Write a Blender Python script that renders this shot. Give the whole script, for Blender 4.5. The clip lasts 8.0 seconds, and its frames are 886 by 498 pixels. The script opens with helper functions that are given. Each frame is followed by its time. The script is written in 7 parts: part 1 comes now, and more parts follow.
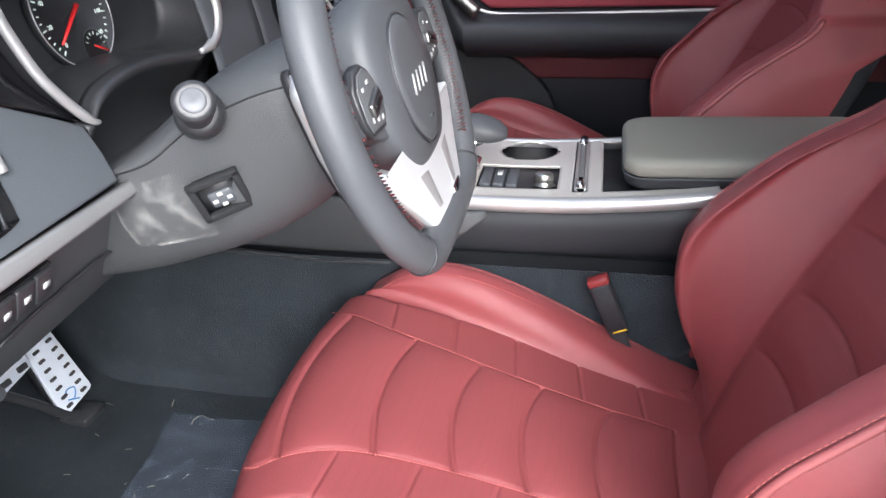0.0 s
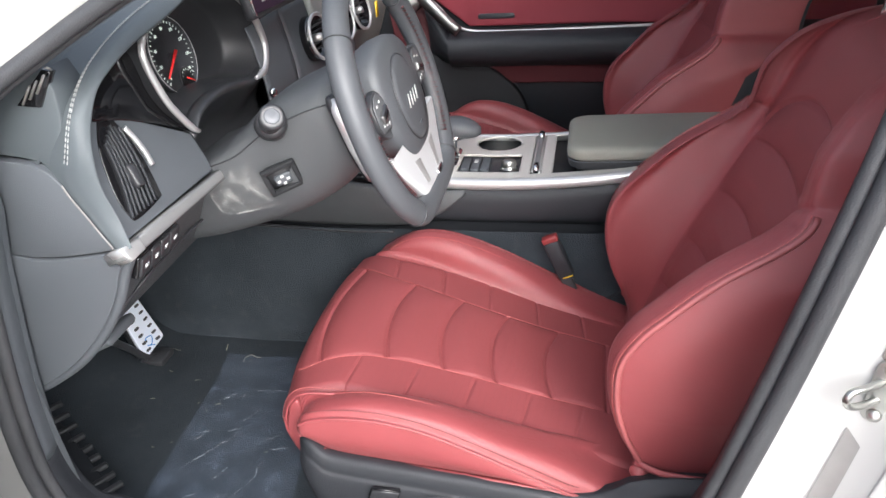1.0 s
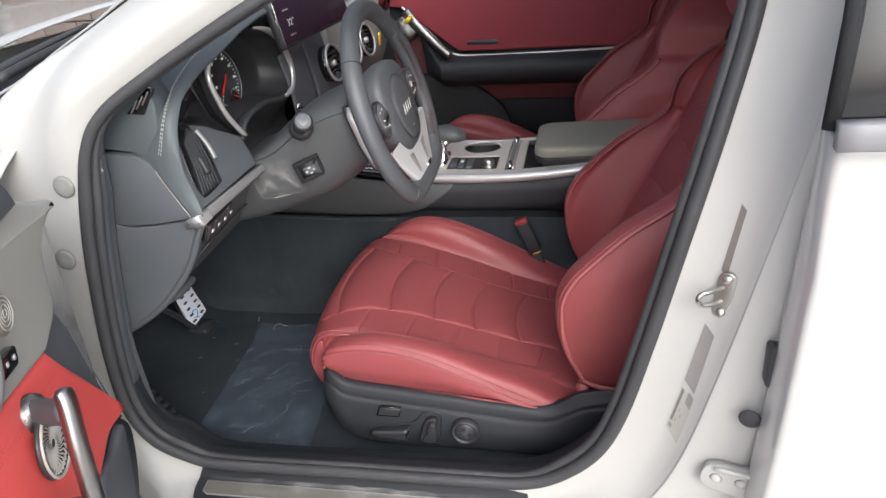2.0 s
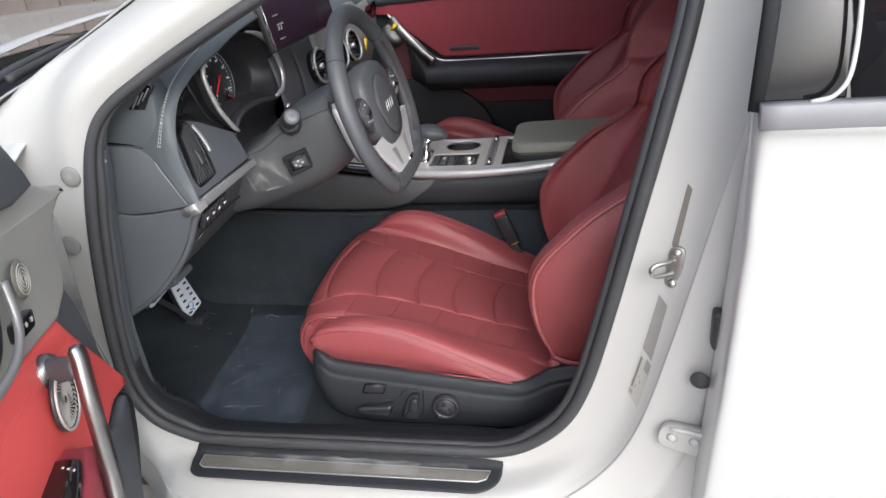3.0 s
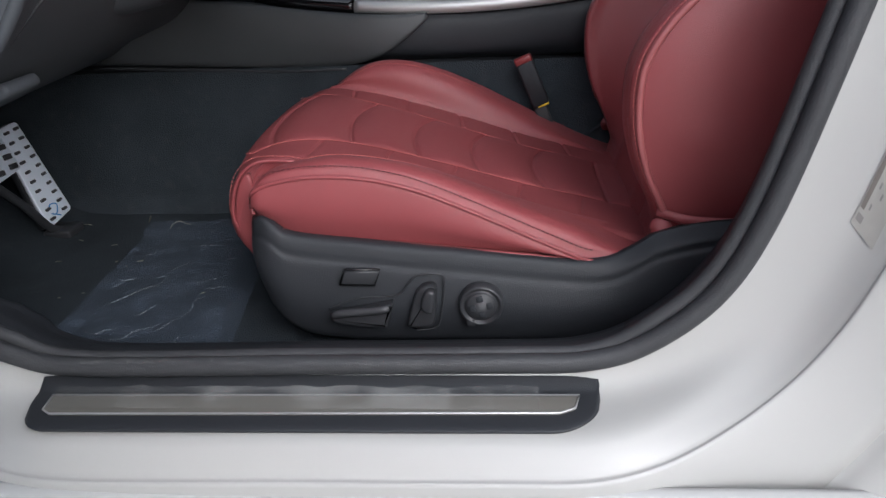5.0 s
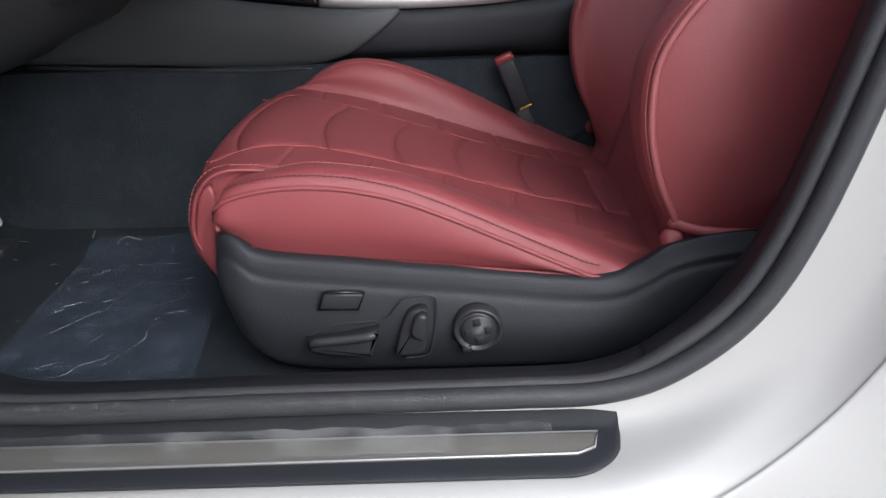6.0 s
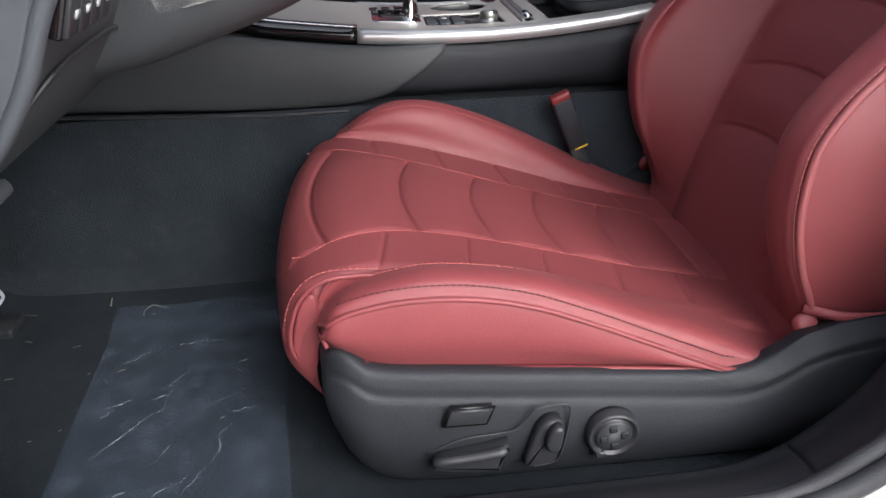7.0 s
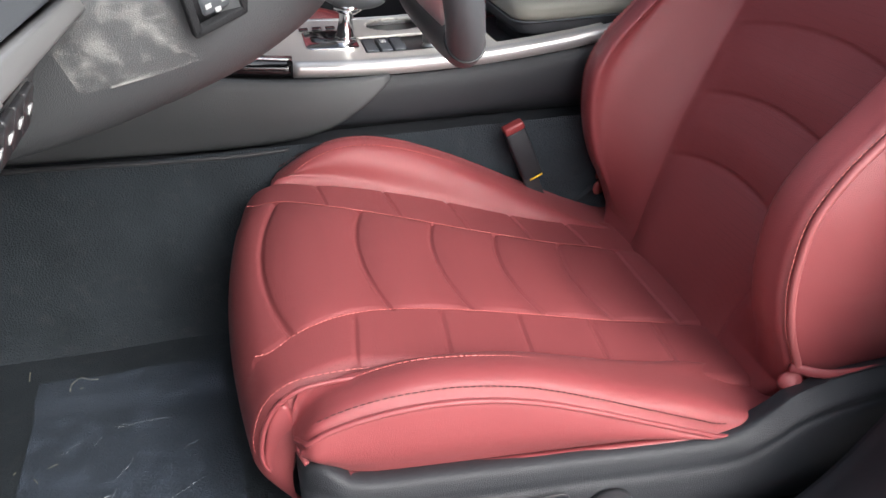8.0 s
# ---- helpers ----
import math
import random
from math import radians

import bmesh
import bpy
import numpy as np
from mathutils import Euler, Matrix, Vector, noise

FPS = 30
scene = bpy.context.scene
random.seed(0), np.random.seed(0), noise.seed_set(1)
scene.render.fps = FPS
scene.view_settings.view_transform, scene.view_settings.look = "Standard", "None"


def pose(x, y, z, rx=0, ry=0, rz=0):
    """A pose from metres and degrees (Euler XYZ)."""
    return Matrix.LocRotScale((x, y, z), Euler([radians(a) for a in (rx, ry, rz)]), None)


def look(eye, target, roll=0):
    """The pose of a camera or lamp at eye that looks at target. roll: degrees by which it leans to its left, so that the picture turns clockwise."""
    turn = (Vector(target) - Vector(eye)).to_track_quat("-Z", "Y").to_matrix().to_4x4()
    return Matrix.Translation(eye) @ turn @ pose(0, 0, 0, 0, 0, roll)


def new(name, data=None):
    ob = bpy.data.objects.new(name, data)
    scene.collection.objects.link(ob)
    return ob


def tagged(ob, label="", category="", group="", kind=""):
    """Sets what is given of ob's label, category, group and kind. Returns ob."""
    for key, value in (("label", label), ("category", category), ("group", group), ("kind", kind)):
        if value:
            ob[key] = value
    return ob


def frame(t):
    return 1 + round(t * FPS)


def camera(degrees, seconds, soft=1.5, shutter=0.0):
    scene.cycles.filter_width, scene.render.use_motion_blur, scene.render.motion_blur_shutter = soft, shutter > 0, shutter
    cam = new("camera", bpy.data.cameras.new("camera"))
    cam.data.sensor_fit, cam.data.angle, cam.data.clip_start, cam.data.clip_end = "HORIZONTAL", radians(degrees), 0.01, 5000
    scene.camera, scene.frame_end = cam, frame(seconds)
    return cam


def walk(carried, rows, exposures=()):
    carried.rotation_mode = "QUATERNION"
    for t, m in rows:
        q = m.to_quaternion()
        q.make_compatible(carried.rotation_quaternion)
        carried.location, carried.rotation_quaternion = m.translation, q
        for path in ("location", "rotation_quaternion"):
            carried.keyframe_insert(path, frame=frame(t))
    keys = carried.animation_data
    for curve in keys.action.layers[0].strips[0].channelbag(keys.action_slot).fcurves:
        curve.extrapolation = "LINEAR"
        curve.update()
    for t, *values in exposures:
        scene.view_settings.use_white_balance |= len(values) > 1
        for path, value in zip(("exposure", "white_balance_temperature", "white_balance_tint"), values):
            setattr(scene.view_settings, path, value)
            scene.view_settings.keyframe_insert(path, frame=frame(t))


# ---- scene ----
cam = camera(62.0, 8.0)
PATH = [
    (0, (0.1301, -0.1820, 1.1730), (-0.2566, 1.5187, 0.1942), -3.27),
    (0.5, (0.1577, -0.2584, 1.2164), (-0.2175, 1.4384, 0.2265), -3.85),
    (1, (0.2131, -0.5009, 1.2983), (-0.1691, 1.1962, 0.3114), -4.67),
    (1.5, (0.2538, -0.6766, 1.3651), (-0.1348, 1.0296, 0.3966), -5.26),
    (2.8, (0.3723, -0.9354, 1.3790), (-0.0395, 0.8052, 0.4841), -6.11),
    (3, (0.3559, -0.9198, 1.3758), (-0.0297, 0.8204, 0.4686), -5.82),
    (3.5, (0.2835, -0.8254, 1.2789), (-0.0502, 0.9198, 0.3608), -5.05),
    (4, (0.1837, -0.6766, 1.0683), (-0.0765, 1.0901, 0.1676), -4.09),
    (4.5, (0.1266, -0.6040, 0.9205), (-0.0831, 1.1906, 0.0630), -3.44),
    (6, (0.0528, -0.4670, 0.8405), (0.0321, 1.3484, 0.0015), -2.08),
    (6.5, (-0.0217, -0.4150, 0.8739), (0.0361, 1.3802, -0.0058), -1.92),
    (7, (-0.1362, -0.3269, 0.9406), (0.0379, 1.4296, 0.0001), -1.71),
    (7.5, (-0.1972, -0.2725, 0.9633), (0.1032, 1.4367, -0.0309), -1.39),
    (8, (-0.1805, -0.2062, 1.0121), (0.2250, 1.4556, -0.0242), -0.81),
]
EXPOSURES = [(0, 1.66, 5800, 10), (0.5, 1.80, 5850, 10), (1, 1.52, 5950, 10), (1.5, 1.05, 6150, 10), (2.2, 0.82, 6050, 10), (3, 0.70, 5950, 10), (3.5, 0.51, 5900, 10), (4, 0.23, 5800, 10), (4.5, 0.20, 5700, 10), (6, 0.41, 5700, 10), (6.5, 0.68, 5700, 10), (7, 0.88, 5850, 10), (7.5, 1.16, 5950, 10), (8, 1.36, 6050, 10)]
walk(cam, [(t, look(eye, target, roll)) for t, eye, target, roll in PATH], EXPOSURES)


# ---- world, sun and exposure ----
world = bpy.data.worlds.new("sky")
scene.world = world
world.use_nodes = True
wn, wl = world.node_tree.nodes, world.node_tree.links
sky = wn.new("ShaderNodeTexSky")
sky.sky_type, sky.sun_disc = "NISHITA", False
sky.sun_elevation, sky.sun_rotation = radians(34), radians(150)
sky.air_density, sky.dust_density, sky.ozone_density = 1.0, 7, 1.0
haze = wn.new("ShaderNodeHueSaturation")  # a thin white overcast pales the sky
haze.inputs["Saturation"].default_value = 0.5
wl.new(sky.outputs["Color"], haze.inputs["Color"])
wl.new(haze.outputs["Color"], wn["Background"].inputs["Color"])
wn["Background"].inputs["Strength"].default_value = 0.15
sun_data = bpy.data.lights.new("sun", "SUN")
sun_data.energy, sun_data.angle, sun_data.color = 1, radians(118), (1.0, 0.985, 0.96)
sun = new("sun", sun_data)
sun.matrix_world = look((2.9, -5, 3.90), (0.0, 0.0, 0.0))


# ---- materials ----
def material(name, base, rough=0.5, metal=0.0, vary=0.12, scale=8.0, grain=0.0, grain_scale=900.0, coat=0.0,
             spec=0.5, rough_vary=0.08, sheen=0.0, dust=0.0, dots=0.0, dot_scale=260.0):
    """A procedural surface: blotches at a hand's scale, a fine grain in relief, uneven gloss, some dust."""
    m = bpy.data.materials.new(name)
    m.use_nodes = True
    n, l = m.node_tree.nodes, m.node_tree.links
    p = n["Principled BSDF"]
    p.inputs["Metallic"].default_value = metal
    p.inputs["Specular IOR Level"].default_value = spec
    p.inputs["Coat Weight"].default_value = coat
    p.inputs["Coat Roughness"].default_value = 0.08
    if sheen:
        p.inputs["Sheen Weight"].default_value = sheen
        p.inputs["Sheen Roughness"].default_value = 0.4
    co = n.new("ShaderNodeTexCoord")
    big = n.new("ShaderNodeTexNoise")
    big.inputs["Scale"].default_value, big.inputs["Detail"].default_value = scale, 5.0
    l.new(co.outputs["Object"], big.inputs["Vector"])
    ramp = n.new("ShaderNodeMix")
    ramp.data_type = "RGBA"
    lo = [c * (1 - vary) for c in base]
    hi = [min(1, c * (1 + vary)) for c in base]
    ramp.inputs[6].default_value, ramp.inputs[7].default_value = (*lo, 1), (*hi, 1)
    l.new(big.outputs["Fac"], ramp.inputs[0])
    colour = ramp.outputs[2]
    if dust:
        speck = n.new("ShaderNodeTexNoise")
        speck.inputs["Scale"].default_value, speck.inputs["Detail"].default_value = 45.0, 8.0
        l.new(co.outputs["Object"], speck.inputs["Vector"])
        cut = n.new("ShaderNodeMapRange")
        cut.inputs[1].default_value, cut.inputs[2].default_value = 0.56, 0.78
        cut.inputs[4].default_value = dust
        l.new(speck.outputs["Fac"], cut.inputs[0])
        over = n.new("ShaderNodeMix")
        over.data_type = "RGBA"
        over.inputs[7].default_value = (0.32, 0.31, 0.29, 1)
        l.new(cut.outputs[0], over.inputs[0])
        l.new(colour, over.inputs[6])
        colour = over.outputs[2]
    gloss = n.new("ShaderNodeMapRange")
    gloss.inputs[3].default_value, gloss.inputs[4].default_value = max(0.02, rough - rough_vary), min(1, rough + rough_vary)
    l.new(big.outputs["Fac"], gloss.inputs[0])
    l.new(gloss.outputs[0], p.inputs["Roughness"])
    if grain:
        fine = n.new("ShaderNodeTexVoronoi")
        fine.inputs["Scale"].default_value = grain_scale
        l.new(co.outputs["Object"], fine.inputs["Vector"])
        bump = n.new("ShaderNodeBump")
        bump.inputs["Strength"].default_value, bump.inputs["Distance"].default_value = grain, 0.001
        height = fine.outputs["Distance"]
        if dots:
            hole = n.new("ShaderNodeTexVoronoi")
            hole.inputs["Scale"].default_value, hole.inputs["Randomness"].default_value = dot_scale, 0.0
            l.new(co.outputs["Object"], hole.inputs["Vector"])
            rim = n.new("ShaderNodeMapRange")
            rim.inputs[1].default_value, rim.inputs[2].default_value = 0.18, 0.3
            l.new(hole.outputs["Distance"], rim.inputs[0])
            add = n.new("ShaderNodeMath")
            add.operation = "ADD"
            l.new(height, add.inputs[0])
            l.new(rim.outputs[0], add.inputs[1])
            height = add.outputs[0]
            dark = n.new("ShaderNodeMix")
            dark.data_type = "RGBA"
            dark.inputs[6].default_value = (*[c * (1 - dots) for c in base], 1)
            l.new(rim.outputs[0], dark.inputs[0])
            l.new(colour, dark.inputs[7])
            colour = dark.outputs[2]
        l.new(height, bump.inputs["Height"])
        l.new(bump.outputs["Normal"], p.inputs["Normal"])
    l.new(colour, p.inputs["Base Color"])
    return m


RED = (0.262, 0.058, 0.062)
leather = material("red_leather", RED, 0.33, vary=0.13, scale=6, grain=0.35, grain_scale=1300, sheen=0.03)
leather_dots = material("red_perforated_leather", (0.245, 0.058, 0.061), 0.46, vary=0.10, scale=6, grain=0.3, grain_scale=1300, spec=0.35, dots=0.22, dot_scale=330)
# Paler than the seat leather: a grazing sheen put into the piping's colour.
pipe_sheen = material("sheen_pale_piping", (0.32, 0.092, 0.092), 0.36, vary=0.12, scale=14, grain=0.3, grain_scale=1300)
# The front armrest's dark red; on the far door it also carries shade.
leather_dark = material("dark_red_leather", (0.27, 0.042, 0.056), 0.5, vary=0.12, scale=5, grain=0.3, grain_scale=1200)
# Red leather darkened for the shade below the far door's armrest.
leather_shaded = material("shaded_red_leather", (0.085, 0.016, 0.020), 0.6, vary=0.12, scale=5, grain=0.3, grain_scale=1200)
plastic_dull = material("black_dull_plastic", (0.022, 0.023, 0.025), 0.8, vary=0.15, grain=0.5, grain_scale=700, spec=0.2)
strip_satin = material("satin_grey_strip", (0.25, 0.25, 0.25), 0.4, metal=0.4, vary=0.08, scale=20)
# Brighter than the far door's red: sunlight on the open door is in it.
door_red_lit = material("sunlit_red_leatherette", (0.74, 0.10, 0.092), 0.45, vary=0.08, scale=6, grain=0.3, grain_scale=1200)
thread = material("pale_red_thread", (0.50, 0.13, 0.12), 0.7, vary=0.1)
thread_white = material("grey_white_thread", (0.38, 0.39, 0.38), 0.7, vary=0.1)
thread_red = material("red_thread", (0.085, 0.016, 0.019), 0.7, vary=0.1)
plastic = material("black_grained_plastic", (0.023, 0.025, 0.029), 0.5, spec=0.36, vary=0.15, grain=0.32, grain_scale=900, rough_vary=0.1)
plastic_smooth = material("black_smooth_plastic", (0.032, 0.033, 0.036), 0.36, vary=0.15, grain=0.1, grain_scale=1500)
plastic_grey = material("charcoal_soft_plastic", (0.080, 0.088, 0.097), 0.55, vary=0.14, grain=0.22, grain_scale=1000)
dash_pad = material("charcoal_leatherette", (0.082, 0.095, 0.102), 0.55, vary=0.14, grain=0.22, grain_scale=1000)
gloss_black = material("gloss_black", (0.008, 0.008, 0.009), 0.06, vary=0.1, coat=0.5, rough_vary=0.03)
rubber = material("black_rubber_seal", (0.038, 0.039, 0.042), 0.55, vary=0.25, scale=14, grain=0.3, grain_scale=600, dust=0.05)
carpet = material("black_carpet", (0.028, 0.034, 0.040), 0.95, vary=0.45, scale=11, grain=1.0, grain_scale=450, spec=0.15, dust=0.03)
paint = material("white_paint", (0.455, 0.457, 0.446), 0.22, vary=0.015, scale=2, coat=0.9, rough_vary=0.04)
# The body white again, a little darker: the jamb's shade is in its colour.
paint_shaded = material("shaded_white_jamb_paint", (0.43, 0.426, 0.408), 0.45, vary=0.03, scale=5, coat=0.2, rough_vary=0.08)
silver = material("satin_silver_trim", (0.56, 0.56, 0.555), 0.32, metal=0.6, vary=0.05, rough_vary=0.05)
bright_silver = material("bright_silver_paint", (0.74, 0.75, 0.76), 0.35, metal=0.3, vary=0.05, rough_vary=0.05)
chrome = material("chrome", (0.80, 0.80, 0.80), 0.10, metal=1.0, vary=0.03, rough_vary=0.03)
steel = material("zinc_steel", (0.50, 0.50, 0.47), 0.38, metal=1.0, vary=0.15, scale=30, rough_vary=0.1)
brushed = material("dark_brushed_aluminium", (0.30, 0.295, 0.29), 0.34, metal=1.0, vary=0.12, scale=20)
champagne = material("pale_champagne_console", (0.62, 0.60, 0.56), 0.38, metal=0.25, vary=0.06, scale=12)
# Pale blue base stands in for sky reflected in brushed aluminium.
pedal_sky_metal = material("sky_tinted_pedal_metal", (0.78, 0.84, 0.92), 0.36, metal=0.15, vary=0.08, scale=25)
wheel_leather = material("black_wheel_leather", (0.080, 0.085, 0.092), 0.48, vary=0.12, grain=0.14, grain_scale=1000)
# Olive-grey lifted so the colour carries windscreen light on the armrest lid.
armrest_mat = material("lit_olive_grey_leatherette", (0.24, 0.24, 0.205), 0.5, vary=0.1, grain=0.4, grain_scale=900)
dark_glass = material("dark_glass", (0.012, 0.011, 0.012), 0.05, vary=0.1, spec=0.2, rough_vary=0.02)
back_lit = material("lit_dial_print", (0.58, 0.64, 0.57), 0.5, vary=0.05)
back_lit.node_tree.nodes["Principled BSDF"].inputs["Emission Color"].default_value = (0.85, 1.0, 0.88, 1)
back_lit.node_tree.nodes["Principled BSDF"].inputs["Emission Strength"].default_value = 0.10
fascia_grey = material("pale_grey_fascia", (0.26, 0.26, 0.245), 0.5, vary=0.1, grain=0.3, grain_scale=800)
shroud_dark = material("charcoal_column_plastic", (0.070, 0.074, 0.078), 0.5, vary=0.15, grain=0.35, grain_scale=900)
# The door's soft plastic lifted to a paler grey, standing in for sunlight.
door_grey_lit = material("sunlit_grey_green_plastic", (0.33, 0.33, 0.30), 0.6, vary=0.12, grain=0.45, grain_scale=800)
screen_mat = material("screen_glass", (0.030, 0.018, 0.030), 0.22, vary=0.1, spec=0.25, rough_vary=0.03)
key_pale = material("pale_grey_key", (0.115, 0.12, 0.13), 0.4, vary=0.1)
belt_grey = material("satin_grey_moulding", (0.22, 0.22, 0.235), 0.45, vary=0.08, scale=12)
key_grey = material("dark_grey_key", (0.10, 0.105, 0.11), 0.35, vary=0.1)
white_ink = material("white_ink", (0.50, 0.51, 0.51), 0.5, vary=0.05)
red_ink = material("red_needle", (0.75, 0.03, 0.03), 0.4, vary=0.05)
red_plastic = material("red_plastic", (0.22, 0.03, 0.03), 0.4, vary=0.05)
yellow_ink = material("yellow_paper", (0.75, 0.50, 0.03), 0.6, vary=0.05)
blue_ink = material("blue_ink", (0.05, 0.25, 0.55), 0.5, vary=0.1)
label_grey = material("grey_label", (0.23, 0.22, 0.21), 0.5, vary=0.12, scale=40)
label_brown = material("brown_grey_label", (0.16, 0.145, 0.13), 0.5, vary=0.15, scale=60)
label_pale = material("pale_metal_grille", (0.52, 0.50, 0.46), 0.4, metal=0.3, vary=0.1, scale=60)
label_white = material("pale_label", (0.36, 0.35, 0.32), 0.5, vary=0.12, scale=60)
grey_plug = material("grey_plastic_plug", (0.22, 0.22, 0.21), 0.5, vary=0.15, scale=30)
straw_mat = material("dry_straw", (0.17, 0.16, 0.12), 0.8, vary=0.2)
plate_metal = material("taupe_metal", (0.20, 0.19, 0.168), 0.4, metal=0.35, vary=0.12, scale=14)
concrete = material("concrete_ground", (0.46, 0.45, 0.43), 0.85, vary=0.25, scale=2.0, grain=0.5, grain_scale=120, dust=0.3)
brick_mat = material("brown_grey_brick", (0.115, 0.095, 0.085), 0.85, vary=0.4, scale=5, grain=0.6, grain_scale=90)
mortar = material("mortar", (0.20, 0.19, 0.175), 0.9, vary=0.2, scale=20, grain=0.5, grain_scale=200)
headliner = material("pale_grey_headliner", (0.66, 0.65, 0.62), 0.9, vary=0.06, grain=0.4, grain_scale=700)


def clear_film(name, tint, amount, scratches, size=14.0):
    """A thin clear plastic sheet: mostly see-through, a gloss on it, milky creases and scratches."""
    m = bpy.data.materials.new(name)
    m.use_nodes = True
    n, l = m.node_tree.nodes, m.node_tree.links
    p = n["Principled BSDF"]
    p.inputs["Base Color"].default_value = (*tint, 1)
    p.inputs["Roughness"].default_value = 0.22
    co = n.new("ShaderNodeTexCoord")
    wave = n.new("ShaderNodeTexNoise")
    wave.inputs["Scale"].default_value, wave.inputs["Detail"].default_value = size, 7.0
    l.new(co.outputs["Object"], wave.inputs["Vector"])
    milk = n.new("ShaderNodeMapRange")
    milk.inputs[1].default_value, milk.inputs[2].default_value = 0.48, 0.72
    milk.inputs[3].default_value, milk.inputs[4].default_value = amount, amount + scratches
    l.new(wave.outputs["Fac"], milk.inputs[0])
    bump = n.new("ShaderNodeBump")
    bump.inputs["Strength"].default_value, bump.inputs["Distance"].default_value = 0.5, 0.004
    l.new(wave.outputs["Fac"], bump.inputs["Height"])
    l.new(bump.outputs["Normal"], p.inputs["Normal"])
    l.new(milk.outputs[0], p.inputs["Alpha"])
    return m


film_mat = clear_film("clear_floor_film", (0.14, 0.175, 0.235), 0.18, 0.28, 34.0)
wrap_mat = clear_film("clear_wrap", (0.50, 0.50, 0.48), 0.05, 0.40)
scuffed_wrap = clear_film("scuffed_clear_wrap", (0.50, 0.50, 0.48), 0.02, 0.22, 110.0)
smeared_wrap = clear_film("smeared_clear_wrap", (0.46, 0.46, 0.44), 0.05, 0.40, 60.0)
scratch_mat = clear_film("milky_crease", (0.62, 0.67, 0.73), 0.22, 0.45, 40.0)
tint_glass = bpy.data.materials.new("tinted_window")
tint_glass.use_nodes = True
tg = tint_glass.node_tree.nodes["Principled BSDF"]
tg.inputs["Base Color"].default_value, tg.inputs["Roughness"].default_value, tg.inputs["Alpha"].default_value = (0.015, 0.015, 0.018, 1), 0.03, 0.88
clear_glass = bpy.data.materials.new("clear_glass")
clear_glass.use_nodes = True
cg = clear_glass.node_tree.nodes["Principled BSDF"]
cg.inputs["Base Color"].default_value, cg.inputs["Roughness"].default_value, cg.inputs["Alpha"].default_value = (0.5, 0.55, 0.55, 1), 0.03, 0.12


# ---- building helpers ----
def thing(name, at, label, category, kind="", group=""):
    ob = new(name)
    ob.location = at
    ob.empty_display_size = 0.05
    tagged(ob, label, category, group, kind)
    return ob


def part(name, mesh, mat, parent=None, label="", smooth=True, bevel=0.0, thick=0.0, segments=2):
    """Links a mesh (or bmesh) drawn in world metres as one object under a thing or under a part of it."""
    if isinstance(mesh, bmesh.types.BMesh):
        bm, mesh = mesh, bpy.data.meshes.new(name)
        bm.to_mesh(mesh)
        bm.free()
    ob = new(name, mesh)
    mesh.materials.append(mat)
    mesh.polygons.foreach_set("use_smooth", [smooth] * len(mesh.polygons))
    if parent is not None:
        ob.parent = parent
        ob.matrix_parent_inverse = Matrix.Translation(parent.location).inverted()
    if thick:
        mod = ob.modifiers.new("thickness", "SOLIDIFY")
        mod.thickness, mod.offset = thick, -1.0
    if bevel:
        mod = ob.modifiers.new("edges", "BEVEL")
        mod.width, mod.segments, mod.limit_method, mod.angle_limit = bevel, segments, "ANGLE", radians(40)
        mod.harden_normals = False
    if label:
        tagged(ob, label)
    return ob


def crom(points, n, closed=False):
    """n points along a smooth curve through the given ones."""
    p = np.array(points, float)
    k = len(p)
    q = np.vstack([p[-1], p, p[0], p[1 % k]]) if closed else np.vstack([2 * p[0] - p[1], p, 2 * p[-1] - p[-2]])
    spans = k if closed else k - 1
    out = []
    for s in np.linspace(0, spans, n, endpoint=not closed):
        i = min(int(s), spans - 1)
        t = s - i
        a, b, c, d = q[i], q[i + 1], q[i + 2], q[i + 3]
        out.append(0.5 * (2 * b + (c - a) * t + (2 * a - 5 * b + 4 * c - d) * t * t + (3 * b - a - 3 * c + d) * t**3))
    return np.array(out)


def even(points, step):
    """A polyline resampled at even steps."""
    p = np.array(points, float)
    d = np.r_[0, np.cumsum(np.linalg.norm(np.diff(p, axis=0), axis=1))]
    s = np.arange(0, d[-1], step)
    return np.stack([np.interp(s, d, p[:, i]) for i in range(3)], 1)


def smooth_of(keys):
    """A smooth function through (x, value) keys."""
    k = np.array(keys, float)
    dense = crom(k, 24 * len(k))
    order = np.argsort(dense[:, 0])
    xs, ys = dense[order, 0], dense[order, 1]
    return lambda x: np.interp(x, xs, ys)


def grid(P, close_u=False, close_v=False, cap=False):
    """A mesh over an array of points (rows, columns, 3)."""
    P = np.asarray(P, float)
    nu, nv = P.shape[:2]
    idx = np.arange(nu * nv).reshape(nu, nv)
    a = np.vstack([idx, idx[:1]]) if close_u else idx
    a = np.hstack([a, a[:, :1]]) if close_v else a
    f = np.stack([a[:-1, :-1], a[1:, :-1], a[1:, 1:], a[:-1, 1:]], -1).reshape(-1, 4)
    faces = [tuple(map(int, q)) for q in f]
    if cap:
        faces += [tuple(map(int, idx[0][::-1])), tuple(map(int, idx[-1]))] if close_v else []
    me = bpy.data.meshes.new("surface")
    me.from_pydata([tuple(map(float, v)) for v in P.reshape(-1, 3)], [], faces)
    bm = bmesh.new()
    bm.from_mesh(me)
    bmesh.ops.recalc_face_normals(bm, faces=bm.faces)
    bm.to_mesh(me)
    bm.free()
    return me


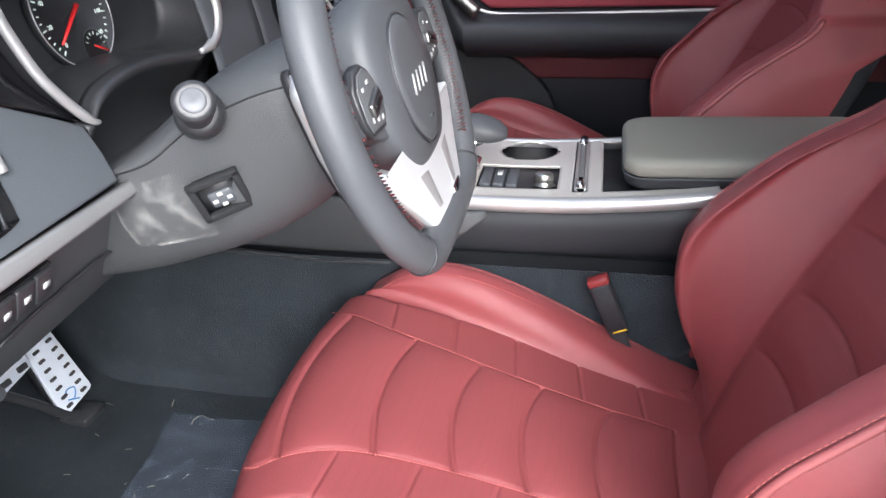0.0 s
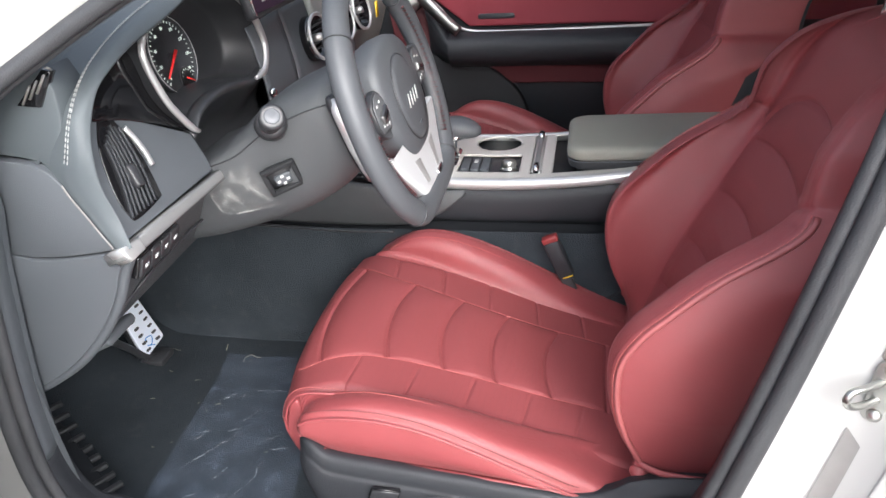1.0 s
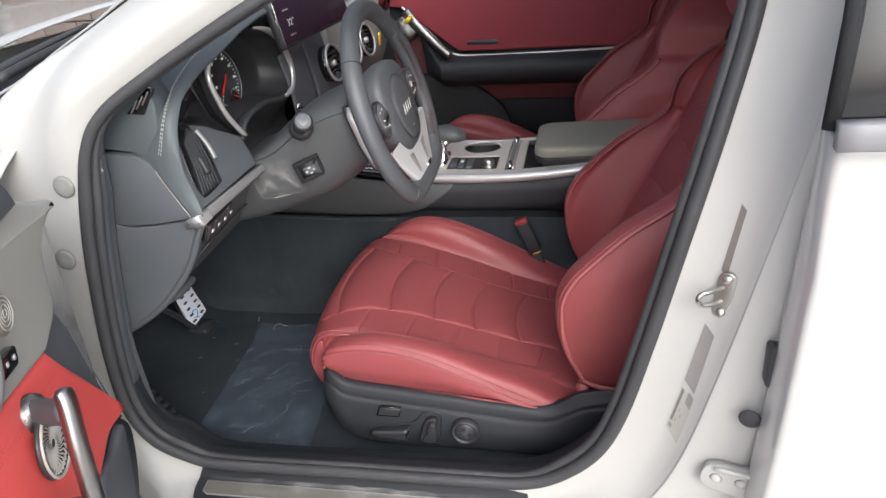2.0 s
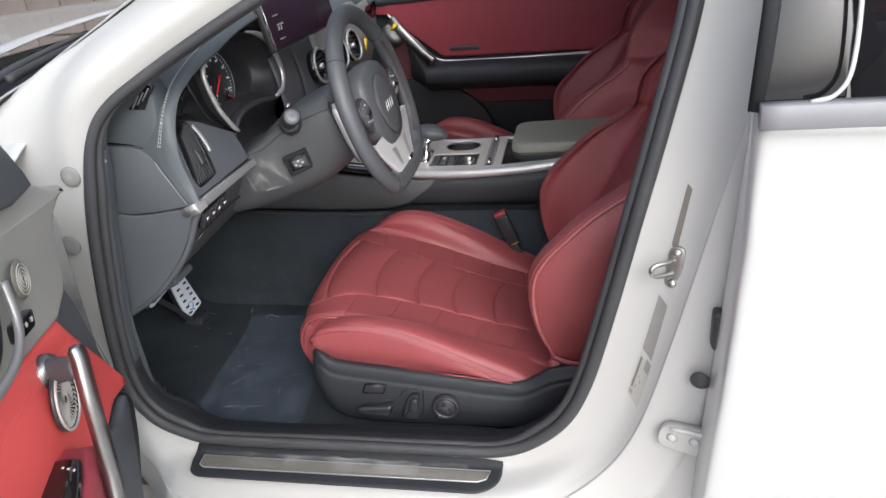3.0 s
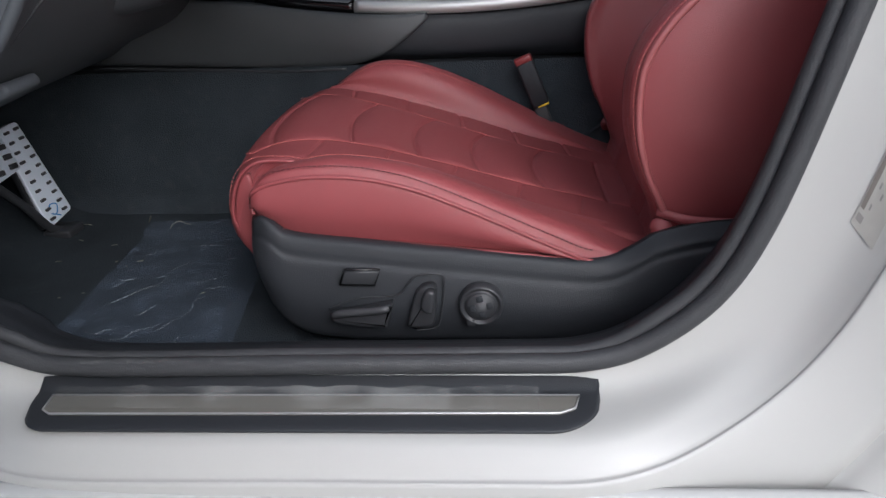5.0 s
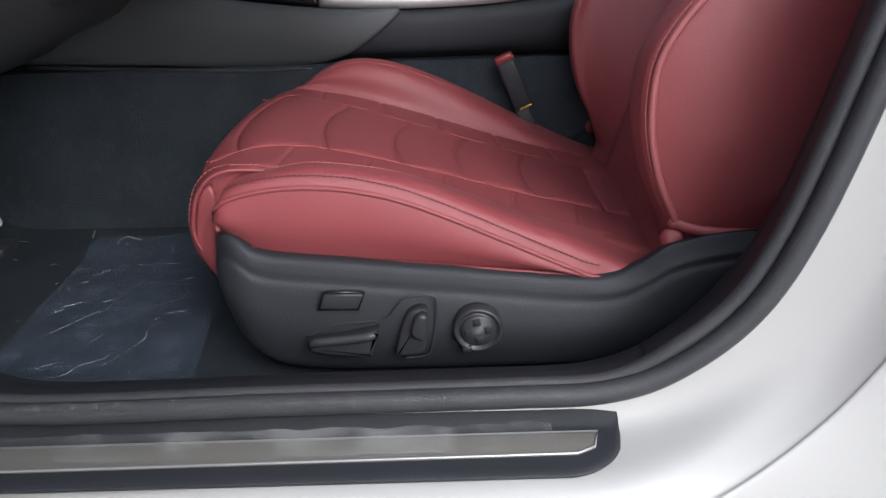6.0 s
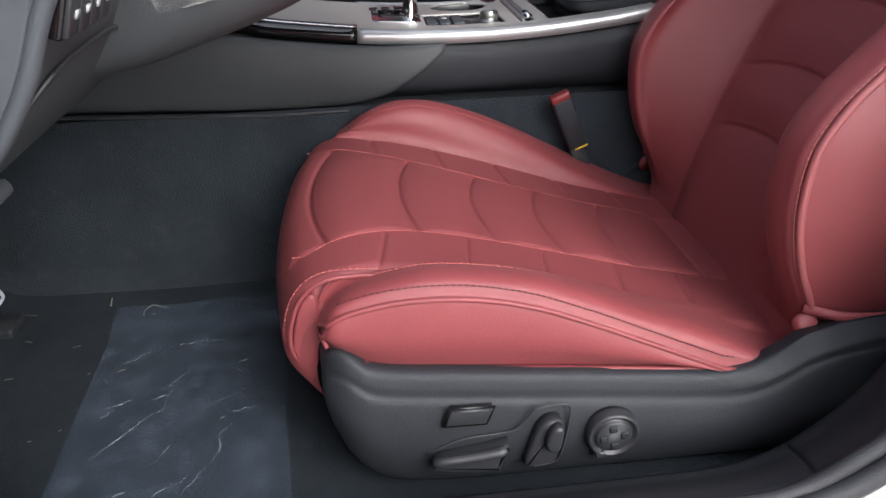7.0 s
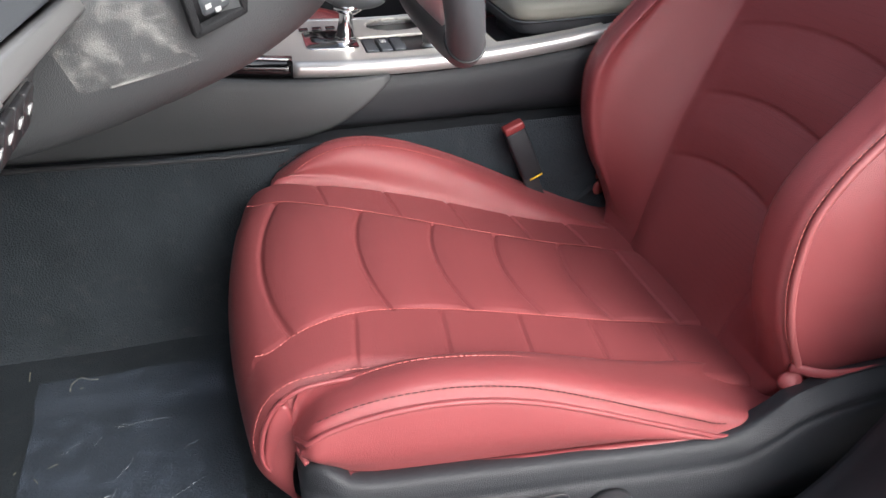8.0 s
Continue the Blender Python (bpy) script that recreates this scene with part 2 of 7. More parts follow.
def sweep(points, profile, up=(0, 0, 1), closed=False, scale=None, cap=True):
    """A profile of (side, up) pairs carried along a polyline."""
    p = np.array(points, float)
    t = np.gradient(p, axis=0) if not closed else np.roll(p, -1, 0) - np.roll(p, 1, 0)
    t /= np.linalg.norm(t, axis=1, keepdims=True) + 1e-12
    rings = []
    for i in range(len(p)):
        side = np.cross(t[i], up)
        side /= np.linalg.norm(side) + 1e-12
        over = np.cross(side, t[i])
        k = 1.0 if scale is None else scale[i]
        rings.append([p[i] + k * (a * side + b * over) for a, b in profile])
    return grid(rings, close_u=closed, close_v=True, cap=cap and not closed)


def ring(r, n=10, ry=None):
    return [(r * math.cos(a), (ry or r) * math.sin(a)) for a in np.linspace(0, 2 * math.pi, n, endpoint=False)]


def tube(points, r, n=8, up=(0, 0.02, 1), closed=False, scale=None):
    return sweep(points, ring(r, n), up, closed, scale)


def box(centre, size, rot=None, bevel=0.0, segments=2, taper=None):
    """A box of a given size, its edges rounded; rot is a 3x3 turn, taper the size of its top over its bottom."""
    bm = bmesh.new()
    bmesh.ops.create_cube(bm, size=1.0)
    for v in bm.verts:
        if taper and v.co.z > 0:
            v.co.x *= taper[0]
            v.co.y *= taper[1]
        v.co = Vector((v.co.x * size[0], v.co.y * size[1], v.co.z * size[2]))
    if bevel:
        bmesh.ops.bevel(bm, geom=bm.edges[:], offset=bevel, segments=segments, profile=0.5, affect="EDGES")
    turn = rot.to_4x4() if rot is not None else Matrix.Identity(4)
    bmesh.ops.transform(bm, matrix=Matrix.Translation(centre) @ turn, verts=bm.verts)
    return bm


def join(*bms):
    out = bmesh.new()
    for b in bms:
        me = b
        if isinstance(b, bmesh.types.BMesh):
            me = bpy.data.meshes.new("piece")
            b.to_mesh(me)
            b.free()
        out.from_mesh(me)
    return out


def turn_of(x_axis, z_axis):
    """A 3x3 turn whose x and z axes point as given."""
    x, z = Vector(x_axis).normalized(), Vector(z_axis)
    z = (z - x * z.dot(x)).normalized()
    y = z.cross(x)
    return Matrix((x, y, z)).transposed()


def lathe(profile, centre, axis, n=32, ex=None):
    """Turns (radius, height) pairs round an axis."""
    ax = Vector(axis).normalized()
    ex = Vector(ex or (0, 0, 1))
    ex = (ex - ax * ex.dot(ax)).normalized()
    ey = ax.cross(ex)
    rings = [[np.array(Vector(centre) + ax * h + (ex * math.cos(a) + ey * math.sin(a)) * r)
              for a in np.linspace(0, 2 * math.pi, n, endpoint=False)] for r, h in profile]
    return grid(rings, close_v=True, cap=True)


def plate(outline, place, depth, bevel=0.003, dome=0.0, segments=2):
    """A plate with an outline of (a, b) pairs; place(a, b, h) gives the world point at h above its face."""
    o = [tuple(q) for q in outline]
    bm = bmesh.new()
    front = [bm.verts.new(place(a, b, 0.0)) for a, b in o]
    back = [bm.verts.new(place(a, b, -depth)) for a, b in o]
    top = bm.faces.new(front)
    bm.faces.new(back[::-1])
    for i in range(len(o)):
        j = (i + 1) % len(o)
        bm.faces.new((front[j], front[i], back[i], back[j]))
    bmesh.ops.recalc_face_normals(bm, faces=bm.faces)
    if bevel:
        edges = [e for e in top.edges]
        bmesh.ops.bevel(bm, geom=edges, offset=bevel, segments=segments, profile=0.5, affect="EDGES")
    return bm


def rounded(w, h, r, n=5, cx=0.0, cy=0.0):
    """The outline of a rectangle with round corners."""
    out = []
    for sx, sy, a0 in ((1, 1, 0), (-1, 1, 90), (-1, -1, 180), (1, -1, 270)):
        for a in np.linspace(a0, a0 + 90, n):
            out.append((cx + sx * (w / 2 - r) + r * math.cos(radians(a)), cy + sy * (h / 2 - r) + r * math.sin(radians(a))))
    return out


def stitches(points, length=0.004, gap=0.0025, r=0.0006, lift=(0, 0, 0)):
    """A run of short thread stitches along a polyline."""
    p = even(np.array(points) + np.array(lift), (length + gap) / 4)
    verts, faces = [], []
    i, k = 0, 4
    on = max(1, round(4 * length / (length + gap)))
    while i + on < len(p):
        a, b = p[i], p[i + on]
        d = (b - a) / (np.linalg.norm(b - a) + 1e-12)
        s = np.cross(d, (0.3, 0.2, 0.9))
        s /= np.linalg.norm(s)
        o = np.cross(s, d)
        base = len(verts)
        for e, q in ((0.6, a), (1.0, (a + b) / 2), (0.6, b)):
            verts += [tuple(q + r * e * v) for v in (s, o, -s, -o)]
        for m in (0, 4):
            for j in range(4):
                faces.append((base + m + j, base + m + (j + 1) % 4, base + m + 4 + (j + 1) % 4, base + m + 4 + j))
        faces += [(base, base + 1, base + 2, base + 3), (base + 8, base + 11, base + 10, base + 9)]
        i += k
    me = bpy.data.meshes.new("stitches")
    me.from_pydata(verts, [], faces)
    return me


def text_mesh(body, size, place_matrix, depth=0.0004):
    """Letters of the built-in font as a mesh."""
    cu = bpy.data.curves.new("letters", "FONT")
    cu.body, cu.size, cu.extrude, cu.align_x, cu.align_y = body, size, depth, "CENTER", "CENTER"
    ob = bpy.data.objects.new("letters", cu)
    scene.collection.objects.link(ob)
    me = bpy.data.meshes.new_from_object(ob.evaluated_get(bpy.context.evaluated_depsgraph_get()))
    bpy.data.objects.remove(ob)
    me.transform(place_matrix)
    return me


CENTRE = 0.876  # the car's middle, across


# ---- ground and the wall behind ----
def ground_sheet():
    xs = np.r_[-400, -60, np.linspace(-12, 12, 25), 60, 400]
    P = [[(x, y, 0.0) for y in xs] for x in xs]
    return grid(P)


tagged(part("ground", ground_sheet(), concrete), "grey concrete ground under the car", "ground", kind="structure")
wall = tagged(part("wall_north", box((0, 6.4, 2.0), (22, 0.3, 4.0)), mortar, smooth=False), "brown-grey block wall behind the car", "wall", kind="structure")
gate = thing("metal_gate", (-6.2, 6.1, 0), "dark metal gate bars beside the block wall", "gate")
for gx in np.linspace(-7.6, -5.9, 9):
    part("bar", box((gx, 6.1, 1.3), (0.05, 0.05, 2.6), bevel=0.006), plastic_smooth, gate)
part("rail", box((-6.75, 6.1, 2.45), (1.9, 0.06, 0.08), bevel=0.006), plastic_smooth, gate)
part("rail", box((-6.75, 6.1, 0.25), (1.9, 0.06, 0.08), bevel=0.006), plastic_smooth, gate)

# ---- car body: the door opening and the panels round it ----
car = thing("car_body", (0.0, CENTRE, 0.0), "white painted car body with an open front doorway", "car")
LOOP = [  # x, y, z along the rubber seal, and the kind of panel outside it
    (-0.35, 0.100, 0.421, 0), (-0.11, 0.100, 0.423, 0), (0.10, 0.100, 0.424, 0), (0.193, 0.100, 0.427, 0), (0.255, 0.100, 0.450, 0.5),
    (0.316, 0.100, 0.505, 1), (0.355, 0.100, 0.586, 1), (0.391, 0.100, 0.723, 1), (0.430, 0.103, 0.892, 1), (0.470, 0.120, 1.056, 1),
    (0.503, 0.155, 1.195, 1), (0.515, 0.195, 1.310, 1), (0.470, 0.240, 1.385, 2), (0.300, 0.250, 1.400, 2), (0.100, 0.225, 1.345, 2),
    (-0.030, 0.195, 1.286, 4), (-0.119, 0.170, 1.243, 4), (-0.210, 0.155, 1.199, 4), (-0.311, 0.142, 1.147, 4), (-0.397, 0.122, 1.095, 4),
    (-0.439, 0.112, 1.041, 3.6), (-0.466, 0.105, 0.952, 3), (-0.490, 0.102, 0.846, 3), (-0.516, 0.100, 0.680, 3), (-0.521, 0.100, 0.549, 3),
    (-0.490, 0.100, 0.474, 3), (-0.427, 0.100, 0.435, 0.4)]
FLANK = {  # distance outwards from the seal, and how far the panel lies inwards of it
    0: ((0, .015, .030, .036, .048, .066, .085, .24), (0, -.004, -.020, -.070, -.088, -.100, -.108, -.095)),
    1: ((0, .02, .045, .066, .080, .090, .098, .17), (0, -.003, -.011, -.021, -.034, -.048, -.055, -.080)),
    2: ((0, .02, .04, .06, .08, .10, .13, .20), (0, -.01, -.03, -.03, -.02, 0, .03, .10)),
    3: ((0, .02, .04, .06, .08, .11, .15, .25), (0, 0, .003, .005, .006, .008, .010, .012)),
    4: ((0, .015, .033, .055, .072, .084, .092, .100), (0, -.010, -.018, -.012, .005, .025, .042, .058))}


def loop_points(n=220):
    P = crom([q[:3] for q in LOOP], n, closed=True)
    kind = np.interp(np.arange(n) * len(LOOP) / n, np.arange(len(LOOP) + 1), [q[3] for q in LOOP] + [LOOP[0][3]])
    t = np.roll(P, -1, 0) - np.roll(P, 1, 0)
    out = np.stack([t[:, 2], 0 * t[:, 0], -t[:, 0]], 1)
    out /= np.linalg.norm(out, axis=1, keepdims=True)
    return P, kind, out


LP, LK, LOUT = loop_points()


def flank(k):
    k = min(max(k, 0), 4)
    a, b = int(math.floor(k)), int(math.ceil(k))
    w = k - a
    return [np.array(FLANK[a][i]) * (1 - w) + np.array(FLANK[b][i]) * w for i in (0, 1)]


def side_frame():
    prof = np.array([flank(k) for k in LK])
    for _ in range(10):
        prof = (np.roll(prof, 1, 0) + prof + np.roll(prof, -1, 0)) / 3
    rows = []
    for p, o, (d, y) in zip(LP, LOUT, prof):
        fine = crom(np.stack([d, y], 1), 36)
        rows.append([p + o * a + np.array((0, b, 0)) for a, b in fine])
    return np.array(rows)


FRAME = side_frame()
part("side_frame", grid(FRAME, close_u=True), paint_shaded, car, "white painted door frame and sill", thick=0.003)
# the rubber seal: a fat outer bead, and a flat trim lip inside it
part("door_seal", sweep(LP + LOUT * -0.004 + np.array((0, -0.006, 0)), ring(0.011, 12, 0.010), (0, 1, 0), closed=True, scale=np.interp(LK, (3, 3.6), (1, 0.8))), rubber, car, "black rubber door seal")
part("seal_lip", sweep(LP - LOUT * np.interp(LK, (0, 0.6, 3, 3.6), (0.008, 0.016, 0.016, 0.011))[:, None] + np.array((0, 0.006, 0)), ring(0.009, 10, 0.008), (0, 1, 0), closed=True, scale=np.interp(LK, (3, 3.6, 4), (1, 0.75, 0.5))), rubber, car, "black rubber inner lip of the seal")


# inner trims all round: sill, B pillar, roof edge, windscreen pillar and kick panel
def inner_trim(i0, i1):
    rows = []
    soft = LK.copy()
    for _ in range(40):
        soft[:40] = (np.roll(soft, 1)[:40] + soft[:40] + np.roll(soft, -1)[:40]) / 3
    for i in range(i0, i1):
        i %= len(LP)
        k = soft[i]
        lo = float(np.interp(k, (0, 1, 2, 3, 4), (0.011, 0.019, 0.018, 0.018, 0.010)))
        hi = float(np.interp(k, (0, 1, 2, 3, 4), (-0.020, -0.014, 0.004, 0.006, 0.004)))
        y1 = float(np.interp(k, (0, 1, 2, 3, 4), (0.076, 0.090, 0.075, 0.060, 0.014)))
        p, o = LP[i], LOUT[i]
        a, b = p - o * lo + np.array((0, 0.012, 0)), p - o * hi + np.array((0, y1, 0))
        rows.append(crom([a, a * .75 + b * .25 - o * .004, (a + b) / 2 - o * .004, a * .25 + b * .75 - o * .002, b, b + o * 0.05 + np.array((0, 0.004, 0))], 14))
    return grid(rows)


part("sill_trim", inner_trim(-27, 31), plastic, car, "black grained sill trim", thick=0.003)
part("pillar_trim", inner_trim(30, 104), plastic, car, "black lower trim of the B pillar", thick=0.003)
part("windscreen_pillar_trim", inner_trim(103, 166), plastic_grey, car, "dark trim of the windscreen pillar", thick=0.003)
part("kick_panel", inner_trim(165, len(LP) - 26), plastic_grey, car, "charcoal kick panel trim", thick=0.003)

# scuff plate on the sill
scuff = thing("scuff_plate", (-0.11, 0.068, 0.38), "black scuff plate with a taupe metal strip on the sill", "scuff plate")


def on_sill(a, b, h):
    """A point of the sill's top: a along the car, b inwards, h above it."""
    return (a, b, 0.3945 + (b - 0.065) * 0.13 + 0.55 * max(0.0, b - 0.082) + h)


def scuff_base():
    rows = []
    for x in np.r_[np.linspace(-0.405, -0.372, 10), np.linspace(-0.36, 0.140, 40), np.linspace(0.148, 0.203, 18)]:
        near = 0.028 + (0.030 if x < 0 else 0.046) * (1 - math.sqrt(max(0.0, 1 - (max(0.0, (-0.375 - x) / 0.03, (x - 0.148) / 0.055))**2)))
        rows.append([on_sill(x, b, 0.004 - 0.003 * math.exp(-((b - near) / 0.004))) for b in near + (0.118 - near) * np.linspace(0, 1, 26)**1.2])
    return grid(rows)


part("base", scuff_base(), plastic, scuff, thick=0.004)
strip = [(-0.384, 0.074), (-0.384, 0.052), (-0.374, 0.046), (0.160, 0.049), (0.176, 0.056), (0.182, 0.074)]
part("strip", plate(strip, lambda a, b, h: on_sill(a, b, h + 0.0065), 0.003, 0.001), plate_metal, scuff, "taupe metal strip")
rim = [(a, b) for a, b in strip] + [strip[0]]
part("strip_rim", tube([on_sill(a, b, 0.0066) for a, b in rim], 0.0013, 6), silver, scuff, "thin bright rim")


def loose_film():
    xs, rows = np.linspace(-0.38, 0.14, 60), []
    for x in xs:
        w = 0.004 * noise.noise((x * 30, 0, 0))
        rows.append([on_sill(x, 0.052 + 0.028 * v + w * v, 0.0085 + 0.004 * v * v + 0.003 * abs(noise.noise((x * 22, v * 3, 1)))) for v in np.linspace(0, 1, 8)])
    return grid(rows)


part("protective_film", loose_film(), wrap_mat, scuff, "loose clear protective film")

# torn remains of the protective film along the sill's seal
def torn_film(x0, x1, seed):
    rows = []
    for x in np.linspace(x0, x1, 50):
        w = 0.006 + 0.007 * abs(noise.noise((x * 25, seed, 0)))
        rows.append([(x, 0.086 + v * w, 0.4355 + 0.0035 * abs(noise.noise((x * 60, v * 4, seed))) - 0.25 * abs(v * w - 0.007)) for v in np.linspace(0, 1, 6)])
    return grid(rows)


for x0, x1, seed in ((-0.40, -0.16, 2), (-0.10, 0.02, 5), (0.06, 0.12, 8)):
    tagged(part("torn_film", torn_film(x0, x1, seed), scuffed_wrap), "torn strip of clear protective film on the sill seal", "protective film")

# labels, plugs, striker and hinge on the pillars
def on_pillar(z, d):
    """A point on the B pillar's face: z up, d rearwards of the seal."""
    run = []
    for i in range(34, 94):
        reach = np.linalg.norm((FRAME[i] - LP[i])[:, ::2], axis=1)
        run.append([np.interp(d, reach, FRAME[i][:, j]) for j in range(3)])
    run = np.array(run)
    return np.array((np.interp(z, run[:, 2], run[:, 0]), np.interp(z, run[:, 2], run[:, 1]), z))


def pillar_label(z0, z1, d0, d1, lift=0.001, slant=0.020):
    """A sheet on the pillar from z0 to z1, starting at d0 from the seal (below, above), d1 wide, its ends slanting down."""
    rows = []
    for z in np.linspace(z0, z1, 10):
        k = (z - z0) / (z1 - z0)
        wide = d1[0] + (d1[1] - d1[0]) * k
        rows.append([on_pillar(z - slant * wide * v / 0.02, d0[0] + (d0[1] - d0[0]) * k + wide * v) + np.array((-lift * 0.4, -lift, 0)) for v in np.linspace(0, 1, 6)])
    return grid(rows)


tagged(part("pillar_label", pillar_label(0.858, 0.952, (0.054, 0.050), (0.009, 0.008)), label_brown), "narrow brown-grey label on the white pillar", "label")
tagged(part("pillar_label", pillar_label(0.676, 0.775, (0.060, 0.058), (0.0165, 0.015)), label_grey), "plain grey label on the white pillar", "label")
sticker = thing("tyre_sticker", tuple(on_pillar(0.61, 0.07)), "pale worn printed sticker on the white pillar", "sticker")
part("paper", pillar_label(0.588, 0.664, (0.061, 0.061), (0.020, 0.018)), label_white, sticker)
part("bar", pillar_label(0.604, 0.662, (0.0618, 0.0618), (0.0032, 0.0032), 0.0016), label_brown, sticker, "dark printed bar")
part("bar", pillar_label(0.640, 0.660, (0.0705, 0.0705), (0.0075, 0.0075), 0.0016), label_grey, sticker, "grey printed block")
part("mark", pillar_label(0.5925, 0.5990, (0.0625, 0.0625), (0.005, 0.005), 0.0016), label_grey, sticker, "small round printed mark")
for k in range(3):
    part("bar", pillar_label(0.602 + 0.010 * k, 0.6075 + 0.010 * k, (0.0675 + 0.0035 * (k % 2), 0.0675 + 0.0035 * (k % 2)), (0.0012, 0.0012), 0.0014), grey_plug, sticker, "patch of unreadable print")
striker = thing("door_striker", (0.478, 0.05, 0.83), "zinc steel door striker bolted on the pillar", "door striker")
sp = on_pillar(0.824, 0.064)
sn = Vector((-0.45, -0.89, 0))
part("base", plate(rounded(0.024, 0.070, 0.0115, 6), lambda a, b, h: tuple(sp + np.array((0.89, -0.45, 0)) * (a + 0.004) + np.array((0.10, 0, 1)) * b + np.array(sn) * (h + 0.004)), 0.005, 0.001), steel, striker)
for dz in (0.026, -0.026):
    part("bolt", lathe([(0, 0.004), (0.0055, 0.0038), (0.0065, 0.002), (0.007, 0)], sp + np.array((0.004 + 0.1 * dz, -0.002, dz)) + np.array(sn) * 0.004, sn, 14), steel, striker)
sl = [sp + np.array(q) for q in ((0.004, 0.0, 0.011), (-0.014, -0.012, 0.011), (-0.028, -0.018, 0.010), (-0.033, -0.020, 0.002), (-0.028, -0.018, -0.007), (-0.014, -0.012, -0.009), (0.004, 0.0, -0.010))]
part("loop", tube(crom(sl, 30), 0.0036, 10), steel, striker)

plug_n = (0, -1, 0)
for z in (0.979, 0.846):
    i = 150 + int(np.argmin(np.abs(LP[150:200, 2] - z)))
    q = LP[i] + np.array((-0.034 if z > 0.9 else -0.046, -0.004, 0.002))
    tagged(part("body_plug", lathe([(0, 0.003), (0.013, 0.003), (0.0165, 0.002), (0.018, 0), (0.018, -0.002)], q, plug_n, 28), grey_plug), "round grey plastic plug in the white hinge pillar", "plug", group="hinge pillar plugs")
tagged(part("body_plug", lathe([(0, 0.003), (0.012, 0.003), (0.0145, 0.001), (0.015, 0)], (0.520, 0.012, 0.668), (-0.3, -1, 0), 24), rubber), "round black rubber plug in the white pillar", "plug")

HX, HN = np.array((0.955, -0.295, 0.02)), Vector((-0.295, -0.955, 0))
hinge_at = lambda a, b, h: tuple(np.array((0.512, 0.012, 0.552)) + HX * a + np.array((0, 0, 1)) * b + np.array(HN) * h)
hinge_out = crom([(-0.048, -0.004), (-0.043, 0.016), (-0.030, 0.024), (0.0, 0.024), (0.045, 0.026), (0.045, -0.018), (0.020, -0.026), (-0.020, -0.022), (-0.040, -0.018)], 44, True)
hinge = part("door_hinge", plate(hinge_out, lambda a, b, h: hinge_at(a, b, h + 0.006), 0.014, 0.002, segments=3), paint_shaded, car, "white painted door hinge")
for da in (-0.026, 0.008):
    part("bolt", lathe([(0, 0.0035), (0.005, 0.0035), (0.007, 0.002), (0.009, 0)], hinge_at(da, 0.002, 0.006), HN, 14), paint_shaded, hinge)
part("flange", sweep([hinge_at(a, 0.023, 0.010) for a in np.linspace(-0.028, 0.045, 8)], ring(0.0035, 8)), paint_shaded, hinge)
latch = thing("door_check", (0.525, 0.01, 0.73), "black check strap slot in the white pillar", "door check")
part("boot", box((0.538, 0.018, 0.757), (0.014, 0.026, 0.062), bevel=0.005), rubber, latch)


# fender, bonnet, cowl and windscreen
AXLES = (-1.06, 1.79)  # wheel centres
taper = lambda x: 0.16 * max(0, (-1.2 - x) / 0.9)**2 + 0.14 * max(0, (x - 2.0) / 0.85)**2


def fender():
    rows = []
    for x in np.r_[-0.575, -0.60, np.linspace(-0.64, -2.05, 42)]:
        dz = float(np.interp(x, (-2.05, -1.4, -1.0, -0.75, -0.575), (-0.19, -0.08, -0.03, -0.008, 0.0)))
        k = taper(x)
        rows.append(crom([(x, 0.265, 1.060 + dz), (x, 0.19, 1.052 + dz), (x, 0.10 + 0.4 * k, 1.022 + dz), (x, 0.04 + 0.8 * k, 0.975 + dz), (x, 0.012 + k, 0.90 + 0.8 * dz), (x, -0.004 + k, 0.76), (x, 0.005 + k, 0.55), (x, 0.03 + k, 0.22)], 44))
    P = np.array(rows)
    idx = np.arange(P.shape[0] * 44).reshape(-1, 44)
    faces = []
    for i in range(P.shape[0] - 1):
        for j in range(43):
            c = (P[i, j] + P[i + 1, j + 1]) / 2
            if c[1] > 0.15 or math.hypot(c[0] - AXLES[0], c[2] - 0.335) > 0.37:
                faces.append((int(idx[i, j]), int(idx[i + 1, j]), int(idx[i + 1, j + 1]), int(idx[i, j + 1])))
    me = bpy.data.meshes.new("fender")
    me.from_pydata([tuple(v) for v in P.reshape(-1, 3)], [], faces)
    return me


part("fender", fender(), paint, car, "white front fender", thick=0.003)
far_fender = fender()
far_fender.transform(Matrix.Translation((0, 2 * CENTRE, 0)) @ Matrix.Scale(-1, 4, (0, 1, 0)))
far_fender.flip_normals()
part("fender", far_fender, paint, car, "white front fender", thick=0.003)
part("roof_rail", grid([crom([(x, 0.285, 1.440), (x, 0.16, 1.425), (x, 0.075, 1.385)], 8) for x in np.linspace(0.50, 1.55, 14)]), paint, car, "white roof rail", thick=0.004)


def pillar_foot():
    """The panel that joins the windscreen pillar's foot to the fender."""
    top = crom([(-0.76, 0.215, 1.030), (-0.656, 0.203, 1.086), (-0.55, 0.203, 1.136), (-0.455, 0.195, 1.174)], 24)
    low = crom([(-0.64, 0.122, 0.975), (-0.57, 0.121, 1.000), (-0.50, 0.120, 1.025), (-0.445, 0.120, 1.045)], 24)
    return grid([crom([t + np.array((-0.01, 0.02, -0.004)), t, t * 0.55 + l * 0.45 + np.array((0, -0.016, 0.014)), l, l + np.array((0.01, 0.006, -0.05))], 18) for t, l in zip(top, low)])


part("pillar_foot", pillar_foot(), paint_shaded, car, "white foot of the windscreen pillar", thick=0.003)


